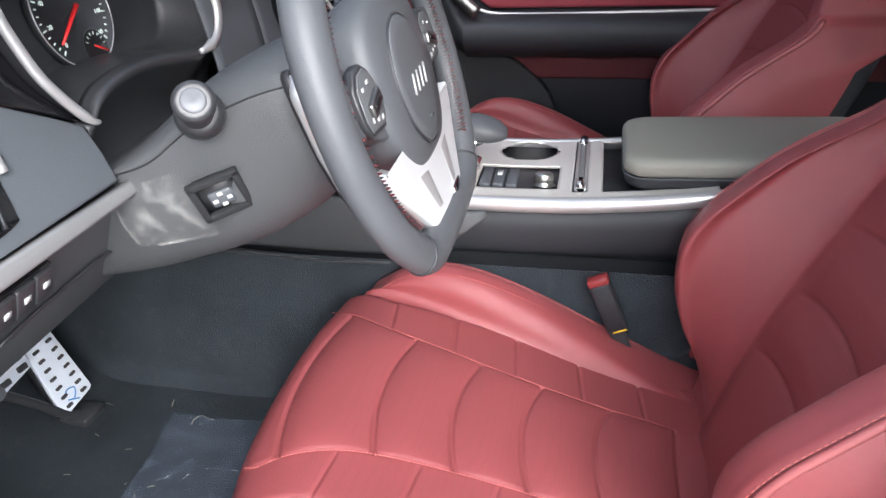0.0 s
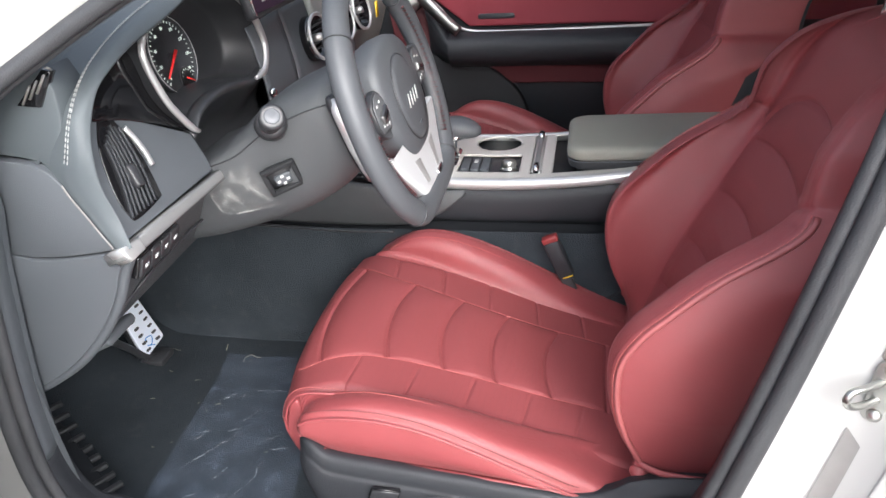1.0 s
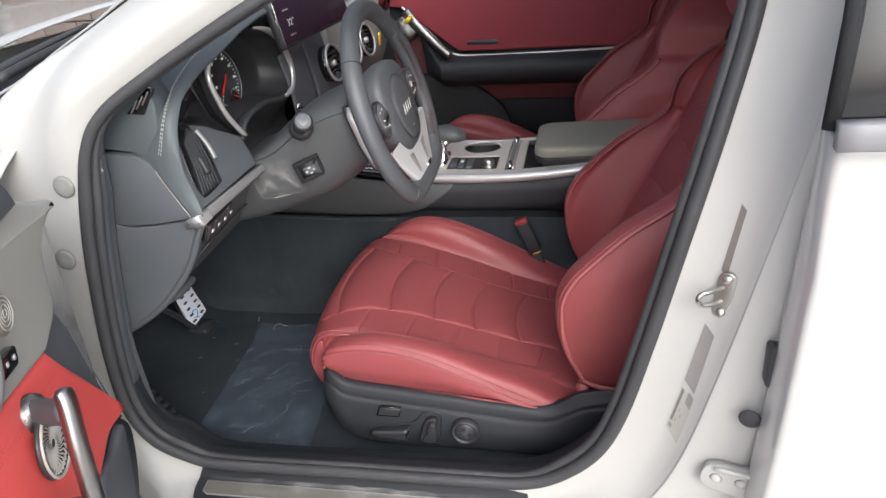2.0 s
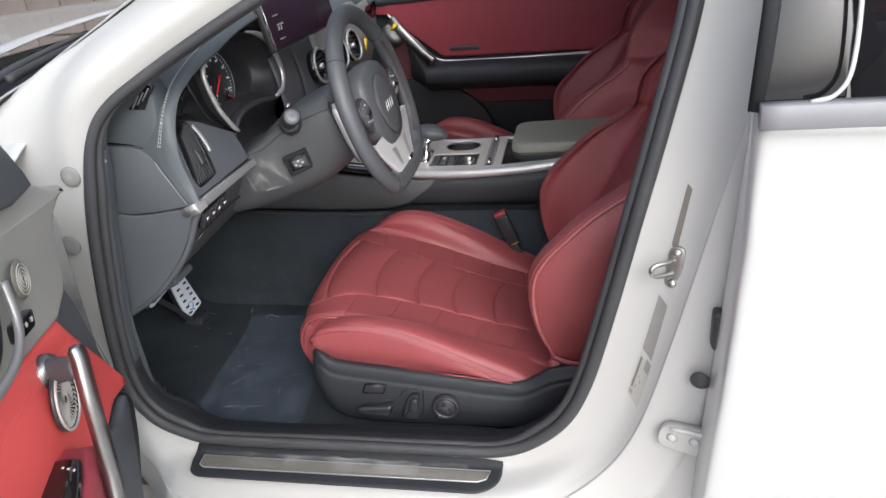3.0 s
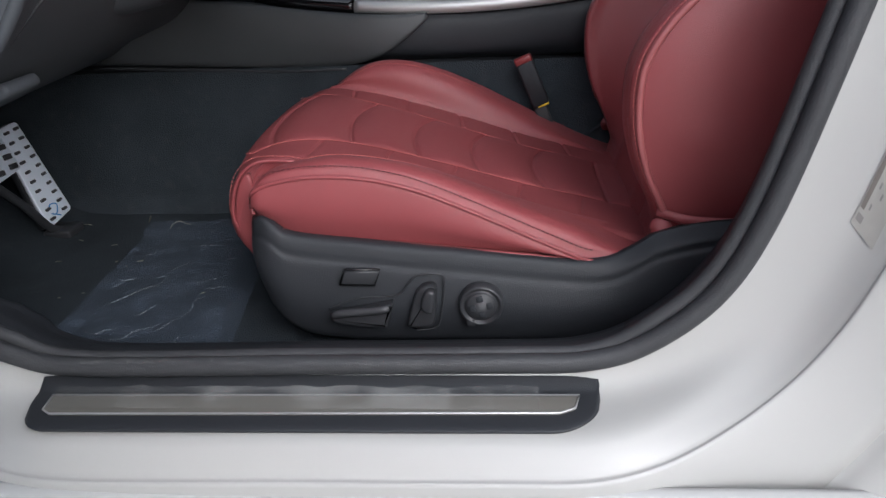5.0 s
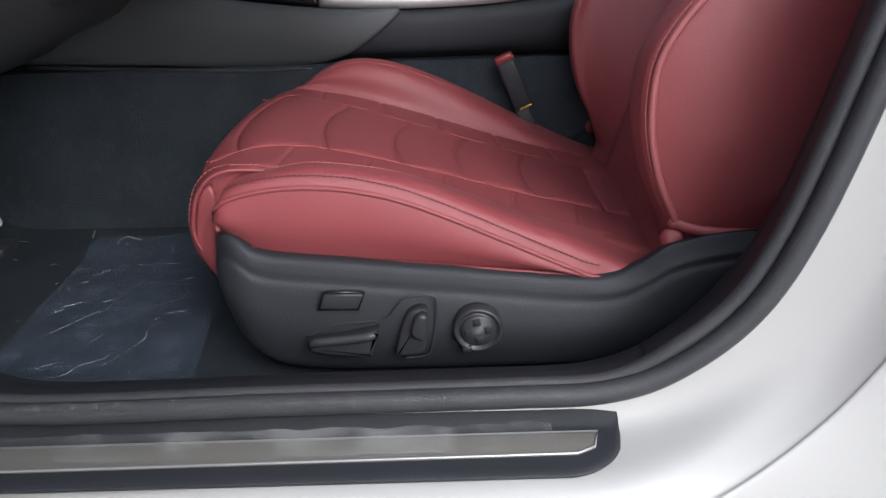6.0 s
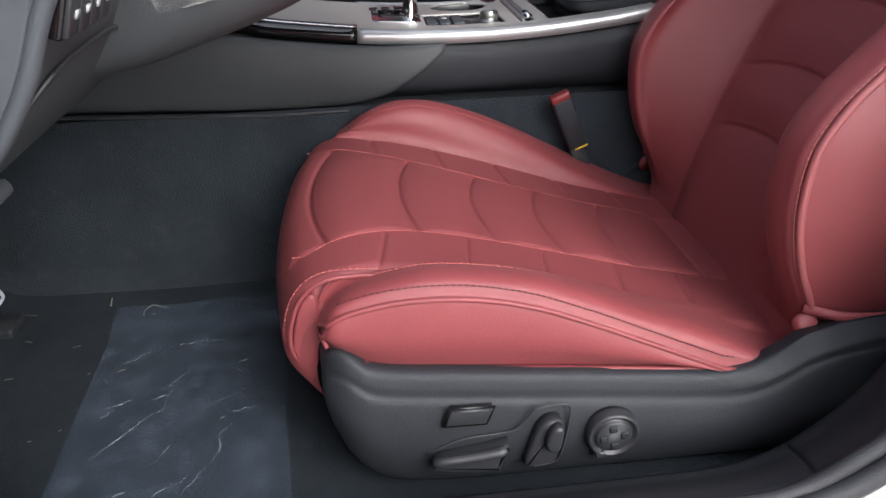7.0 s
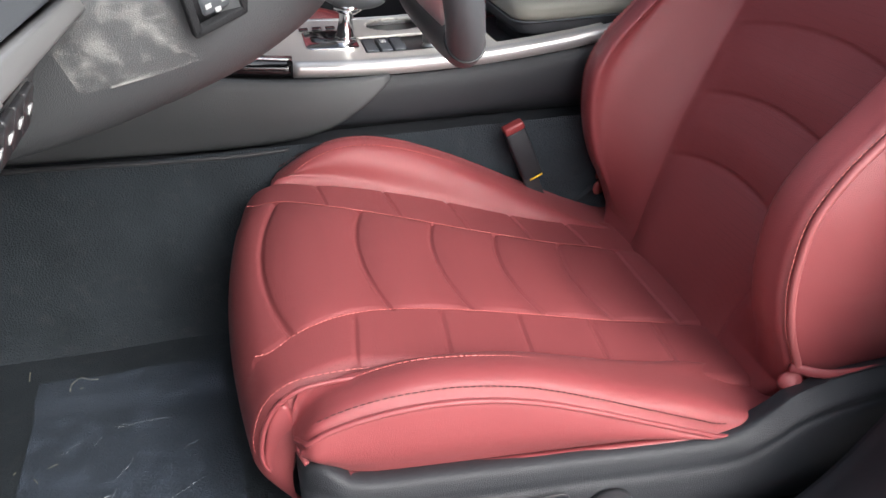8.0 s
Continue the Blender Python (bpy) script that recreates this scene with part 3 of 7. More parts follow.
def bonnet():
    rows = []
    for x in np.linspace(-0.985, -1.95, 16):
        k = (-0.985 - x) / 0.965
        row = []
        for y in np.linspace(0.27, 1.48, 24):
            v = (y - CENTRE) / 0.62
            xx = x + (0.13 * v * v + 0.035) * (1 - k)
            row.append((xx, y, 1.112 - 0.022 * k - 0.05 * k * k - 0.022 * v**4 + 0.012 * math.exp(-((abs(v) - 0.72) / 0.08)**2)))
        rows.append(row)
    return grid(rows)


part("bonnet", bonnet(), paint, car, "white bonnet", thick=0.004)
part("cowl", grid([crom([(-0.965 + 0.13 * ((y - CENTRE) / 0.62)**2, y, 1.060), (-0.935 + 0.13 * ((y - CENTRE) / 0.62)**2, y, 1.066), (-0.88 + 0.12 * ((y - CENTRE) / 0.62)**2, y, 1.056), (-0.82 + 0.12 * ((y - CENTRE) / 0.62)**2, y, 1.050)], 12) for y in np.linspace(0.225, 1.5, 24)]), plastic, car, "black cowl panel", thick=0.003)
part("windscreen", grid([[((1 - k) * (-0.72 - 0.12 * (1 - v * v)) + k * 0.14, CENTRE + v * (0.665 - 0.10 * k), 1.040 + 0.40 * k - 0.04 * k * k) for v in np.linspace(-1, 1, 20)] for k in np.linspace(0, 1, 12)]), clear_glass, car, "clear windscreen").visible_shadow = False
part("windscreen_border", grid([[((1 - k) * (-0.72 - 0.12 * (1 - v * v)) + k * 0.14 - 0.002, CENTRE + v * (0.665 - 0.10 * k), 1.043 + 0.40 * k - 0.04 * k * k) for v in np.linspace(-1, 1, 20)] for k in np.linspace(0, 0.10, 4)]), plastic_smooth, car, "black printed border of the windscreen")
edge = crom([(-0.72, 0.208, 1.045), (-0.656, 0.203, 1.090), (-0.583, 0.203, 1.122), (-0.499, 0.205, 1.166), (-0.423, 0.207, 1.204), (-0.349, 0.21, 1.243), (-0.15, 0.235, 1.335), (0.10, 0.30, 1.40)], 40)
part("windscreen_seal", sweep(edge, ring(0.012, 8, 0.005)), rubber, car, "black seal along the windscreen")
part("windscreen_seal", sweep(edge + np.array((0.005, -0.014, 0.003)), ring(0.0022, 6)), silver, car, "pale moulding along the windscreen")
wiper = thing("wiper", (-0.82, 0.40, 1.05), "black windscreen wiper resting on the cowl", "wiper")
part("arm", sweep(crom([(-0.795, 0.31, 1.082), (-0.825, 0.44, 1.090), (-0.862, 0.60, 1.092), (-0.93, 0.86, 1.088)], 20), ring(0.013, 8, 0.008), scale=np.linspace(1.3, 0.7, 20)), plastic_smooth, wiper)
part("blade", sweep(crom([(-0.772, 0.36, 1.080), (-0.800, 0.55, 1.086), (-0.845, 0.80, 1.084), (-0.87, 1.0, 1.080)], 24), [(-0.006, 0), (0.006, 0), (0.004, 0.016), (-0.004, 0.016)]), rubber, wiper)

# roof, far side and rear, which close the car
part("roof", grid([[(x, CENTRE + v * 0.60, 1.44 + 0.03 * (1 - v * v) - 0.05 * ((x - 0.5) / 0.8)**2) for v in np.linspace(-1, 1, 14)] for x in np.linspace(0.13, 1.6, 12)]), paint, car, "white roof", thick=0.02)
part("headlining", grid([[(x, CENTRE + v * 0.58, 1.405 + 0.03 * (1 - v * v) - 0.05 * ((x - 0.5) / 0.8)**2) for v in np.linspace(-1, 1, 14)] for x in np.linspace(0.15, 1.58, 12)]), headliner, car, "pale grey headlining")
part("far_side", box((0.3, 1.66, 0.60), (2.6, 0.04, 0.86), bevel=0.01), plastic_smooth, car, "dark far side of the cabin")
part("rear_wall", box((1.45, CENTRE, 0.80), (0.05, 1.5, 1.2), bevel=0.01), plastic_smooth, car, "dark rear wall of the cabin")
part("underbody", box((0.45, CENTRE, 0.28), (4.3, 1.50, 0.05)), plastic_smooth, car, "dark underbody")


def side_skin(x0, x1, y_of, tops, sign):
    """An outer side panel with round wheel arches cut out of it."""
    xs, vs = np.linspace(x0, x1, int((x1 - x0) / 0.035) + 1), np.linspace(0, 1, 26)
    verts = []
    for x in xs:
        top = float(np.interp(x, *tops))
        for v in vs:
            z = 0.20 + (top - 0.20) * v
            verts.append((x, y_of(x) + sign * (0.030 + 0.028 * math.sin(math.pi * min(1, v * 1.02)) - 0.05 * max(0, v - 0.85)), z))
    faces = []
    for i in range(len(xs) - 1):
        for j in range(25):
            c = np.mean([verts[i * 26 + j], verts[(i + 1) * 26 + j + 1]], 0)
            if all(math.hypot(c[0] - a, c[2] - 0.335) > 0.37 for a in AXLES):
                faces.append((i * 26 + j, (i + 1) * 26 + j, (i + 1) * 26 + j + 1, i * 26 + j + 1))
    me = bpy.data.meshes.new("skin")
    me.from_pydata(verts, [], faces)
    return me


TOPS = ((-2.05, -1.0, -0.55, 1.5, 2.3, 2.85), (0.86, 1.02, 1.05, 1.085, 1.08, 1.02))
part("far_side_skin", side_skin(-0.58, 2.85, lambda x: 2 * CENTRE - taper(x), TOPS, 1), paint, car, "white far side of the car", thick=0.003)
part("rear_quarter", side_skin(1.475, 2.85, taper, TOPS, -1), paint, car, "white rear quarter panel", thick=0.003)
part("boot_lid", grid([[(x, CENTRE + v * (0.80 - taper(x) * 0.9), 1.10 - 0.05 * ((x - 2.2) / 0.6)**2 - 0.03 * v**4 + (0.02 if x > 2.75 else 0)) for v in np.linspace(-1, 1, 16)] for x in np.linspace(2.15, 2.82, 12)]), paint, car, "white boot lid", thick=0.004)
part("tail", grid([[(2.83 + 0.05 * math.sin(math.pi * k) - 0.14 * v * v, CENTRE + v * 0.78, 0.25 + 0.80 * k) for v in np.linspace(-1, 1, 16)] for k in np.linspace(0, 1, 12)]), paint, car, "white tail of the car", thick=0.004)
part("nose", grid([[(-2.04 - 0.10 * math.sin(math.pi * k) + 0.16 * v * v, CENTRE + v * 0.76, 0.22 + 0.70 * k) for v in np.linspace(-1, 1, 16)] for k in np.linspace(0, 1, 12)]), paint, car, "white nose of the car", thick=0.004)
part("grille", grid([[(-2.128 - 0.02 * math.sin(math.pi * k) + 0.16 * v * v, CENTRE + v * 0.50, 0.42 + 0.30 * k) for v in np.linspace(-1, 1, 12)] for k in np.linspace(0, 1, 6)]), plastic_smooth, car, "black grille", thick=0.01)
part("rear_window", grid([[(1.58 + 0.62 * k, CENTRE + v * (0.56 + 0.12 * k), 1.425 - 0.31 * k - 0.03 * v * v) for v in np.linspace(-1, 1, 12)] for k in np.linspace(0, 1, 8)]), dark_glass, car, "dark rear window", thick=0.004)
for sg in (-1, 1):
    part("rear_pillar", grid([[(1.40 + 0.85 * k + 0.12 * v * (1 - k), CENTRE + sg * (0.58 + 0.25 * v * (1 - 0.5 * k) + 0.14 * k), 1.40 - 0.30 * k - 0.30 * v * (1 - k)) for v in np.linspace(0, 1, 8)] for k in np.linspace(0, 1, 10)]), paint, car, "white rear pillar", thick=0.006)
part("far_pillar", sweep(crom([(-0.72, 1.56, 1.045), (-0.349, 1.545, 1.243), (0.10, 1.46, 1.40)], 16), ring(0.035, 10, 0.02)), paint, car, "white far windscreen pillar")
part("far_window", grid([[(x, 1.735 - 0.30 * k, 1.09 + 0.30 * k) for k in np.linspace(0, 1, 6)] for x in np.linspace(-0.35 , 1.45, 10)]), tint_glass, car, "tinted far side window")
for axle in AXLES:
    for yy, sg in ((0.10, -1), (2 * CENTRE - 0.10, 1)):
        wh = part("wheel", lathe([(0, 0.075), (0.05, 0.078), (0.06, 0.07), (0.07, 0.06), (0.07, 0.0)], (axle, yy, 0.335), (0, sg, 0), 20), silver, car, "alloy wheel")
        part("tyre", lathe([(0.232, -0.10), (0.232, 0.085), (0.25, 0.098), (0.30, 0.10), (0.325, 0.085), (0.335, 0.05), (0.335, -0.06), (0.31, -0.10)], (axle, yy, 0.335), (0, sg, 0), 40), rubber, wh, "black tyre")
        part("rim", lathe([(0.20, -0.08), (0.20, 0.06), (0.235, 0.088), (0.238, 0.08), (0.238, -0.08)], (axle, yy, 0.335), (0, sg, 0), 40), silver, wh, "silver rim")
        for k in range(5):
            a = radians(72 * k + 18)
            part("spoke", box((axle + 0.13 * math.cos(a), yy + sg * 0.062, 0.335 + 0.13 * math.sin(a)), (0.19, 0.022, 0.042), turn_of((math.cos(a), 0, math.sin(a)), (-math.sin(a), 0, math.cos(a))), 0.006), silver, wh)


# rear door
rear_door = thing("rear_door", (1.0, -0.02, 0.2), "closed white rear car door with a dark window", "car door")


def rear_panel():
    front = smooth_of([(0.20, 0.500), (0.42, 0.517), (0.586, 0.526), (0.72, 0.535), (0.92, 0.546), (1.085, 0.553)])
    rows = []
    for z in np.linspace(0.20, 1.085, 34):
        k = (z - 0.2) / 0.885
        bulge = -0.030 - 0.028 * math.sin(math.pi * min(1, k * 1.05)) + 0.02 * max(0, k - 0.8)
        crease = -0.006 * math.exp(-((z - 0.93) / 0.03)**2)
        x0 = float(front(z))
        cols = [(x0 + 0.012, 0.03), (x0 + 0.002, 0.02), (x0, 0.0), (x0 + 0.002, -0.014)] + [(x0 + 0.006 + s, bulge + crease + 0.006 * math.exp(-s / 0.004)) for s in np.r_[0, 0.002, 0.005, 0.010, np.linspace(0.02, 0.95, 24)]]
        rows.append([(a, b, z) for a, b in cols])
    return grid(rows)


part("panel", rear_panel(), paint, rear_door, thick=0.003)
part("rear_sill", grid([crom([(x, 0.10, 0.52 + 0.25 * max(0, x - 0.40)), (x, 0.07, 0.455), (x, 0.035 + 0.045 * np.interp(x, (0.44, 0.54), (1, 0)), 0.40), (x, 0.012 + 0.045 * np.interp(x, (0.44, 0.54), (1, 0)), 0.374), (x, 0.045 * np.interp(x, (0.44, 0.54), (1, 0)), 0.356), (x, -0.0085 + 0.02 * np.interp(x, (0.42, 0.52), (1, 0)), 0.337), (x, 0.004, 0.18)], 24) for x in np.linspace(0.535, 1.5, 40)]), paint_shaded, car, "white sill under the rear door", thick=0.003)
part("rocker_lower", grid([crom([(x, 0.004, 0.345), (x, -0.010, 0.338), (x, -0.016, 0.30), (x, -0.010, 0.24), (x, 0.02, 0.17)], 12) for x in np.linspace(-0.55, 1.5, 20)]), paint, car, "white lower sill cover", thick=0.003)


def pillar_back():
    """The jamb behind the pillar's ridge, running in behind the rear door and down to the sill."""
    rows = []
    for i in range(26, 100):
        p = FRAME[i][-1]
        rows.append(crom([FRAME[i][-3] + np.array((0, 0.004, 0)), p + np.array((0.0, 0.001, 0)), p + np.array((0.02, -0.012, 0)), p + np.array((0.07, -0.028, 0)), p + np.array((0.20, -0.03, 0))], 14))
    return grid(rows)


part("pillar_back", pillar_back(), paint_shaded, car, "white jamb behind the pillar's ridge", thick=0.002)
part("belt_moulding", sweep(crom([(0.553, -0.036, 1.090), (0.8, -0.040, 1.094), (1.5, -0.030, 1.10)], 20), [(-0.008, -0.016), (0.009, -0.016), (0.011, -0.014), (0.011, 0.012), (0.009, 0.014), (-0.008, 0.014)]), belt_grey, rear_door, "satin grey belt moulding")
part("pillar_cover", plate([(0.556, 1.10), (0.648, 1.10), (0.652, 1.18), (0.635, 1.36), (0.60, 1.40), (0.575, 1.38)], lambda a, b, h: (a, -0.026 + 0.30 * (b - 1.10) - h, b), 0.012, 0.003), gloss_black, rear_door, "gloss black pillar cover")
part("glass", plate([(0.655, 1.098), (1.45, 1.10), (1.40, 1.38), (0.625, 1.38)], lambda a, b, h: (a, -0.020 + 0.30 * (b - 1.10) - h, b), 0.004, 0), tint_glass, rear_door, "dark tinted glass").visible_shadow = False
part("glass_trim", sweep(crom([(0.605, -0.040, 1.105), (0.632, -0.038, 1.113), (0.648, -0.028, 1.145), (0.652, 0.0, 1.24), (0.644, 0.04, 1.37)], 24), ring(0.003, 8, 0.002), (0, 1, 0)), paint_shaded, rear_door, "white edge beside the glass")
part("front_edge_seal", sweep([(0.552, -0.02, 1.09), (0.560, -0.005, 1.20), (0.575, 0.05, 1.38)], ring(0.010, 8, 0.008), (0, 1, 0)), plastic_dull, rear_door, "black seal along the door's front edge")

# ---- front door, standing open ----
front_door = thing("front_door", (-0.36, -0.15, 0.25), "open front car door with a red inner panel", "car door")
DU, DN, DP = np.array((0.3903, -0.9207, 0)), np.array((0.9207, 0.3903, 0)), np.array((-0.4203, -0.0486, 0))


def on_door(u, z, off):
    """u outwards from the hinge side, z up, off towards the cabin's side of the door."""
    return tuple(DP + DU * u + DN * off + np.array((0, 0, z)))


part("shell", plate([(-0.08, 0.60), (0.02, 0.50), (0.16, 0.40), (0.26, 0.27), (1.0, 0.25), (1.02, 1.06), (0.10, 1.06), (-0.02, 1.04), (-0.11, 0.95)], lambda a, b, h: on_door(a, b, h - 0.03), 0.12, 0.012), paint, front_door, "white outer shell")
part("upper_panel", plate([(-0.028, 1.010), (-0.02, 1.017), (0.03, 1.030), (0.105, 1.070), (0.20, 1.085), (0.30, 1.105), (0.62, 1.12), (1.0, 1.12), (1.0, 0.975), (0.60, 0.965), (0.39, 0.935), (0.28, 0.913), (0.17, 0.893), (0.12, 0.905), (0.098, 0.918), (0.088, 0.950), (0.078, 0.978), (0.055, 0.995), (0.02, 1.003)], lambda a, b, h: on_door(a, b, h + 0.022 - 0.10 * max(0, b - 1.05)), 0.06, 0.010, segments=3), door_grey_lit, front_door, "grey-green soft upper panel paled as if sunlit")
part("end_panel", plate(crom([(0.102, 0.925), (0.17, 0.90), (0.14, 0.850), (0.06, 0.75), (-0.012, 0.664), (-0.03, 0.63), (0.01, 0.74), (0.045, 0.86)], 50, True), lambda a, b, h: on_door(a, b, h + 0.002), 0.04, 0.004), plastic_grey, front_door, "charcoal end of the inner panel")


def red_panel():
    rows = []
    for k in np.linspace(0, 1, 50):
        u = -0.012 + 1.0 * k
        top = np.interp(u, (-0.012, 0.06, 0.143, 0.172, 0.39, 1.0), (0.668, 0.755, 0.855, 0.894, 0.932, 0.972))
        low = np.interp(u, (-0.012, 0.076, 0.16, 0.25, 1.0), (0.660, 0.688, 0.678, 0.66, 0.64))
        row = []
        for v in np.linspace(0, 1, 30):
            z = low + (top - low) * v
            off = 0.014 + 0.010 * math.sin(math.pi * v)**0.6 * min(1, max(0, (top - low) / 0.2)) * min(1, 0.2 + u / 0.2)
            off -= 0.004 * math.exp(-((z - (top - 0.030)) / 0.004)**2) * (u > 0.15)
            row.append(on_door(u, z, off))
        rows.append(row)
    return grid(rows)


part("red_panel", red_panel(), door_red_lit, front_door, "red leatherette panel brightened as if sunlit", thick=0.003)
for dz in (0.026, 0.034):
    part("stitching", stitches([on_door(u, np.interp(u, (0.172, 0.39, 1.0), (0.894, 0.932, 0.972)) - dz, 0.0275) for u in np.linspace(0.20, 0.95, 80)], 0.005, 0.003), thread, front_door)
part("lower_panel", plate(crom([(-0.03, 0.625), (0.06, 0.685), (0.16, 0.672), (0.30, 0.655), (1.0, 0.63), (1.0, 0.34), (0.26, 0.34), (0.12, 0.46), (0.04, 0.515), (-0.015, 0.565)], 60, True), lambda a, b, h: on_door(a, b, h + 0.012), 0.05, 0.012, segments=3), plastic, front_door, "charcoal lower panel")
part("pocket", plate(crom([(0.036, 0.668), (0.10, 0.668), (0.166, 0.682), (0.205, 0.640), (0.24, 0.590), (0.26, 0.50), (0.20, 0.42), (0.13, 0.50), (0.08, 0.575), (0.05, 0.625)], 50, True), lambda a, b, h: on_door(a, b, h + 0.026), 0.02, 0.006), plastic_grey, front_door, "charcoal pocket with a raised mark")
# armrest with its switch pod
arm_out = [(0.306, 0.0), (0.310, 0.060), (0.335, 0.070), (0.45, 0.086), (1.0, 0.092), (1.0, 0.0)]
part("armrest", plate(arm_out, lambda a, b, h: on_door(a, 0.790 + 0.04 * (a - 0.3) + h, b), 0.11, 0.012, segments=3), leather_dark, front_door, "dark red leatherette armrest")
pod = part("switch_pod", plate(crom([(0.346, 0.024), (0.349, 0.050), (0.366, 0.060), (0.45, 0.072), (0.62, 0.078), (0.64, 0.035), (0.44, 0.014), (0.365, 0.012)], 50, True), lambda a, b, h: on_door(a, 0.797 + 0.04 * (a - 0.3) + h + 0.003, b), 0.014, 0.004), gloss_black, front_door, "gloss black window switch pod")
part("dial", lathe([(0, 0.006), (0.016, 0.006), (0.0185, 0.003), (0.019, 0)], on_door(0.402, 0.802, 0.046), (0, 0, 1), 28), plastic_smooth, pod)
for k, a in enumerate((45, 135, 225, 315)):
    part("mark", lathe([(0, 0.0005), (0.0014, 0.0004), (0.0016, 0)], on_door(0.402 + 0.011 * math.cos(radians(a)), 0.8085, 0.046 + 0.011 * math.sin(radians(a))), (0, 0, 1), 8), white_ink, pod)
for k in range(3):
    part("mark", box(on_door(0.365 + 0.004 * k, 0.8035, 0.040 + 0.007 * k), (0.003, 0.003, 0.001)), white_ink, pod)
    part("rocker", box(on_door(0.46 + 0.05 * k, 0.807 + 0.002 * k, 0.052), (0.026, 0.034, 0.008), turn_of(DN, (0, 0, 1)), 0.003), plastic_smooth, pod)
# pull handle
grip = crom([(0.312, 0.930, 0.078), (0.319, 0.918, 0.083), (0.337, 0.873, 0.085), (0.348, 0.822, 0.085), (0.360, 0.770, 0.085), (0.378, 0.725, 0.083), (0.41, 0.68, 0.07)], 40)
part("pull_handle", sweep([on_door(*q) for q in grip], ring(0.0135, 16, 0.010), tuple(DN), scale=np.r_[np.linspace(0.45, 1.0, 4), np.ones(36)]), brushed, front_door, "brushed dark metal pull handle")
part("handle_mount", sweep([on_door(*q) for q in crom([(0.268, 0.876, 0.022), (0.285, 0.886, 0.048), (0.322, 0.906, 0.080)], 14)], ring(0.011, 12, 0.015), scale=np.linspace(1.3, 0.9, 14)), plastic_grey, front_door, "dark metal mount of the pull handle")
part("mount_foot", lathe([(0.0235, -0.004), (0.024, 0.002), (0.019, 0.010), (0.016, 0.014)], on_door(0.270, 0.877, 0.022), tuple(DN * 0.8 + DU * 0.4), 24), brushed, front_door, "bright flared foot of the handle mount")
spk = part("speaker", lathe([(0, 0.003), (0.034, 0.003), (0.0365, 0.006), (0.0395, 0.006), (0.041, 0.002), (0.041, 0)], on_door(0.276, 0.838, 0.031), DN, 48), plastic_smooth, front_door, "pale speaker grille of curved ribs")
part("grille_rim", tube([on_door(0.276 + 0.0385 * math.cos(a), 0.838 + 0.0385 * math.sin(a), 0.0372) for a in np.linspace(0, 2 * math.pi, 60, endpoint=False)], 0.0020, 6, tuple(DN), closed=True), label_pale, spk, "pale rim")
for k in range(30):
    pts = []
    for r0 in np.linspace(0.005, 0.036, 12):
        a = 2 * math.pi * k / 30 + 0.9 * math.sin(r0 * 150) * 0.35 + 14 * r0
        pts.append(on_door(0.276 + r0 * math.cos(a), 0.838 + r0 * math.sin(a), 0.0350))
    part("rib", tube(pts, 0.0011, 4, tuple(DN), scale=np.linspace(0.5, 1.3, 12)), label_pale, spk)
tw = part("tweeter", lathe([(0, 0.004), (0.018, 0.004), (0.023, 0.001), (0.024, 0)], on_door(0.258, 1.000, 0.030), DN, 30), plate_metal, front_door, "pale round tweeter grille")
for k in range(1, 5):
    part("rib", tube([on_door(0.258 + 0.0046 * k * math.cos(a), 1.000 + 0.0046 * k * math.sin(a), 0.034) for a in np.linspace(0, 2 * math.pi, 36, endpoint=False)], 0.0009, 5, tuple(DN), closed=True), label_white, tw)
mem = part("memory_switch", plate(rounded(0.064, 0.022, 0.006, 4), lambda a, b, h: on_door(0.288 + a * 0.93 - b * 0.35, 0.955 + a * 0.15 + b * 0.93, h + 0.030), 0.010, 0.0015), gloss_black, front_door, "black memory seat switches")
for k in (-1, 0, 1):
    part("mark", box(on_door(0.288 + 0.019 * k, 0.956 + 0.0035 * k, 0.0305), (0.0012, 0.005, 0.005), turn_of(DN, (0, 0, 1))), white_ink, mem)
part("inner_handle_cup", plate(crom([(0.31, 1.045), (0.33, 0.985), (0.37, 0.955), (0.45, 0.965), (0.45, 1.06), (0.37, 1.07)], 40, True), lambda a, b, h: on_door(a, b, h + 0.026), 0.01, 0.003), plastic_smooth, front_door, "black recess of the inner handle")
part("inner_handle", sweep([on_door(*q) for q in crom([(0.300, 1.020, 0.030), (0.318, 0.980, 0.036), (0.352, 0.958, 0.040), (0.41, 0.955, 0.040), (0.52, 0.965, 0.034)], 24)], ring(0.006, 12, 0.005), tuple(DN)), strip_satin, front_door, "satin inner door handle")
part("sail_panel", plate([(0.122, 1.066), (0.135, 1.092), (0.165, 1.130), (0.20, 1.170), (0.30, 1.205), (0.42, 1.22), (0.42, 1.10), (0.33, 1.095), (0.27, 1.085), (0.20, 1.070)], lambda a, b, h: on_door(a, b, h + 0.034), 0.04, 0.008, segments=3), plastic_grey, front_door, "black corner cover below the mirror")
part("mirror_housing", sweep([on_door(*q) for q in crom([(0.06, 1.075, -0.06), (0.09, 1.10, -0.12), (0.13, 1.12, -0.20)], 10)], ring(0.05, 16, 0.06)), plastic_grey, front_door, "grey mirror housing")
part("door_check_arm", tube([on_door(-0.02, 0.995, 0.0), on_door(0.10, 0.965, -0.01)], 0.006, 10), steel, front_door, "pale door rod")


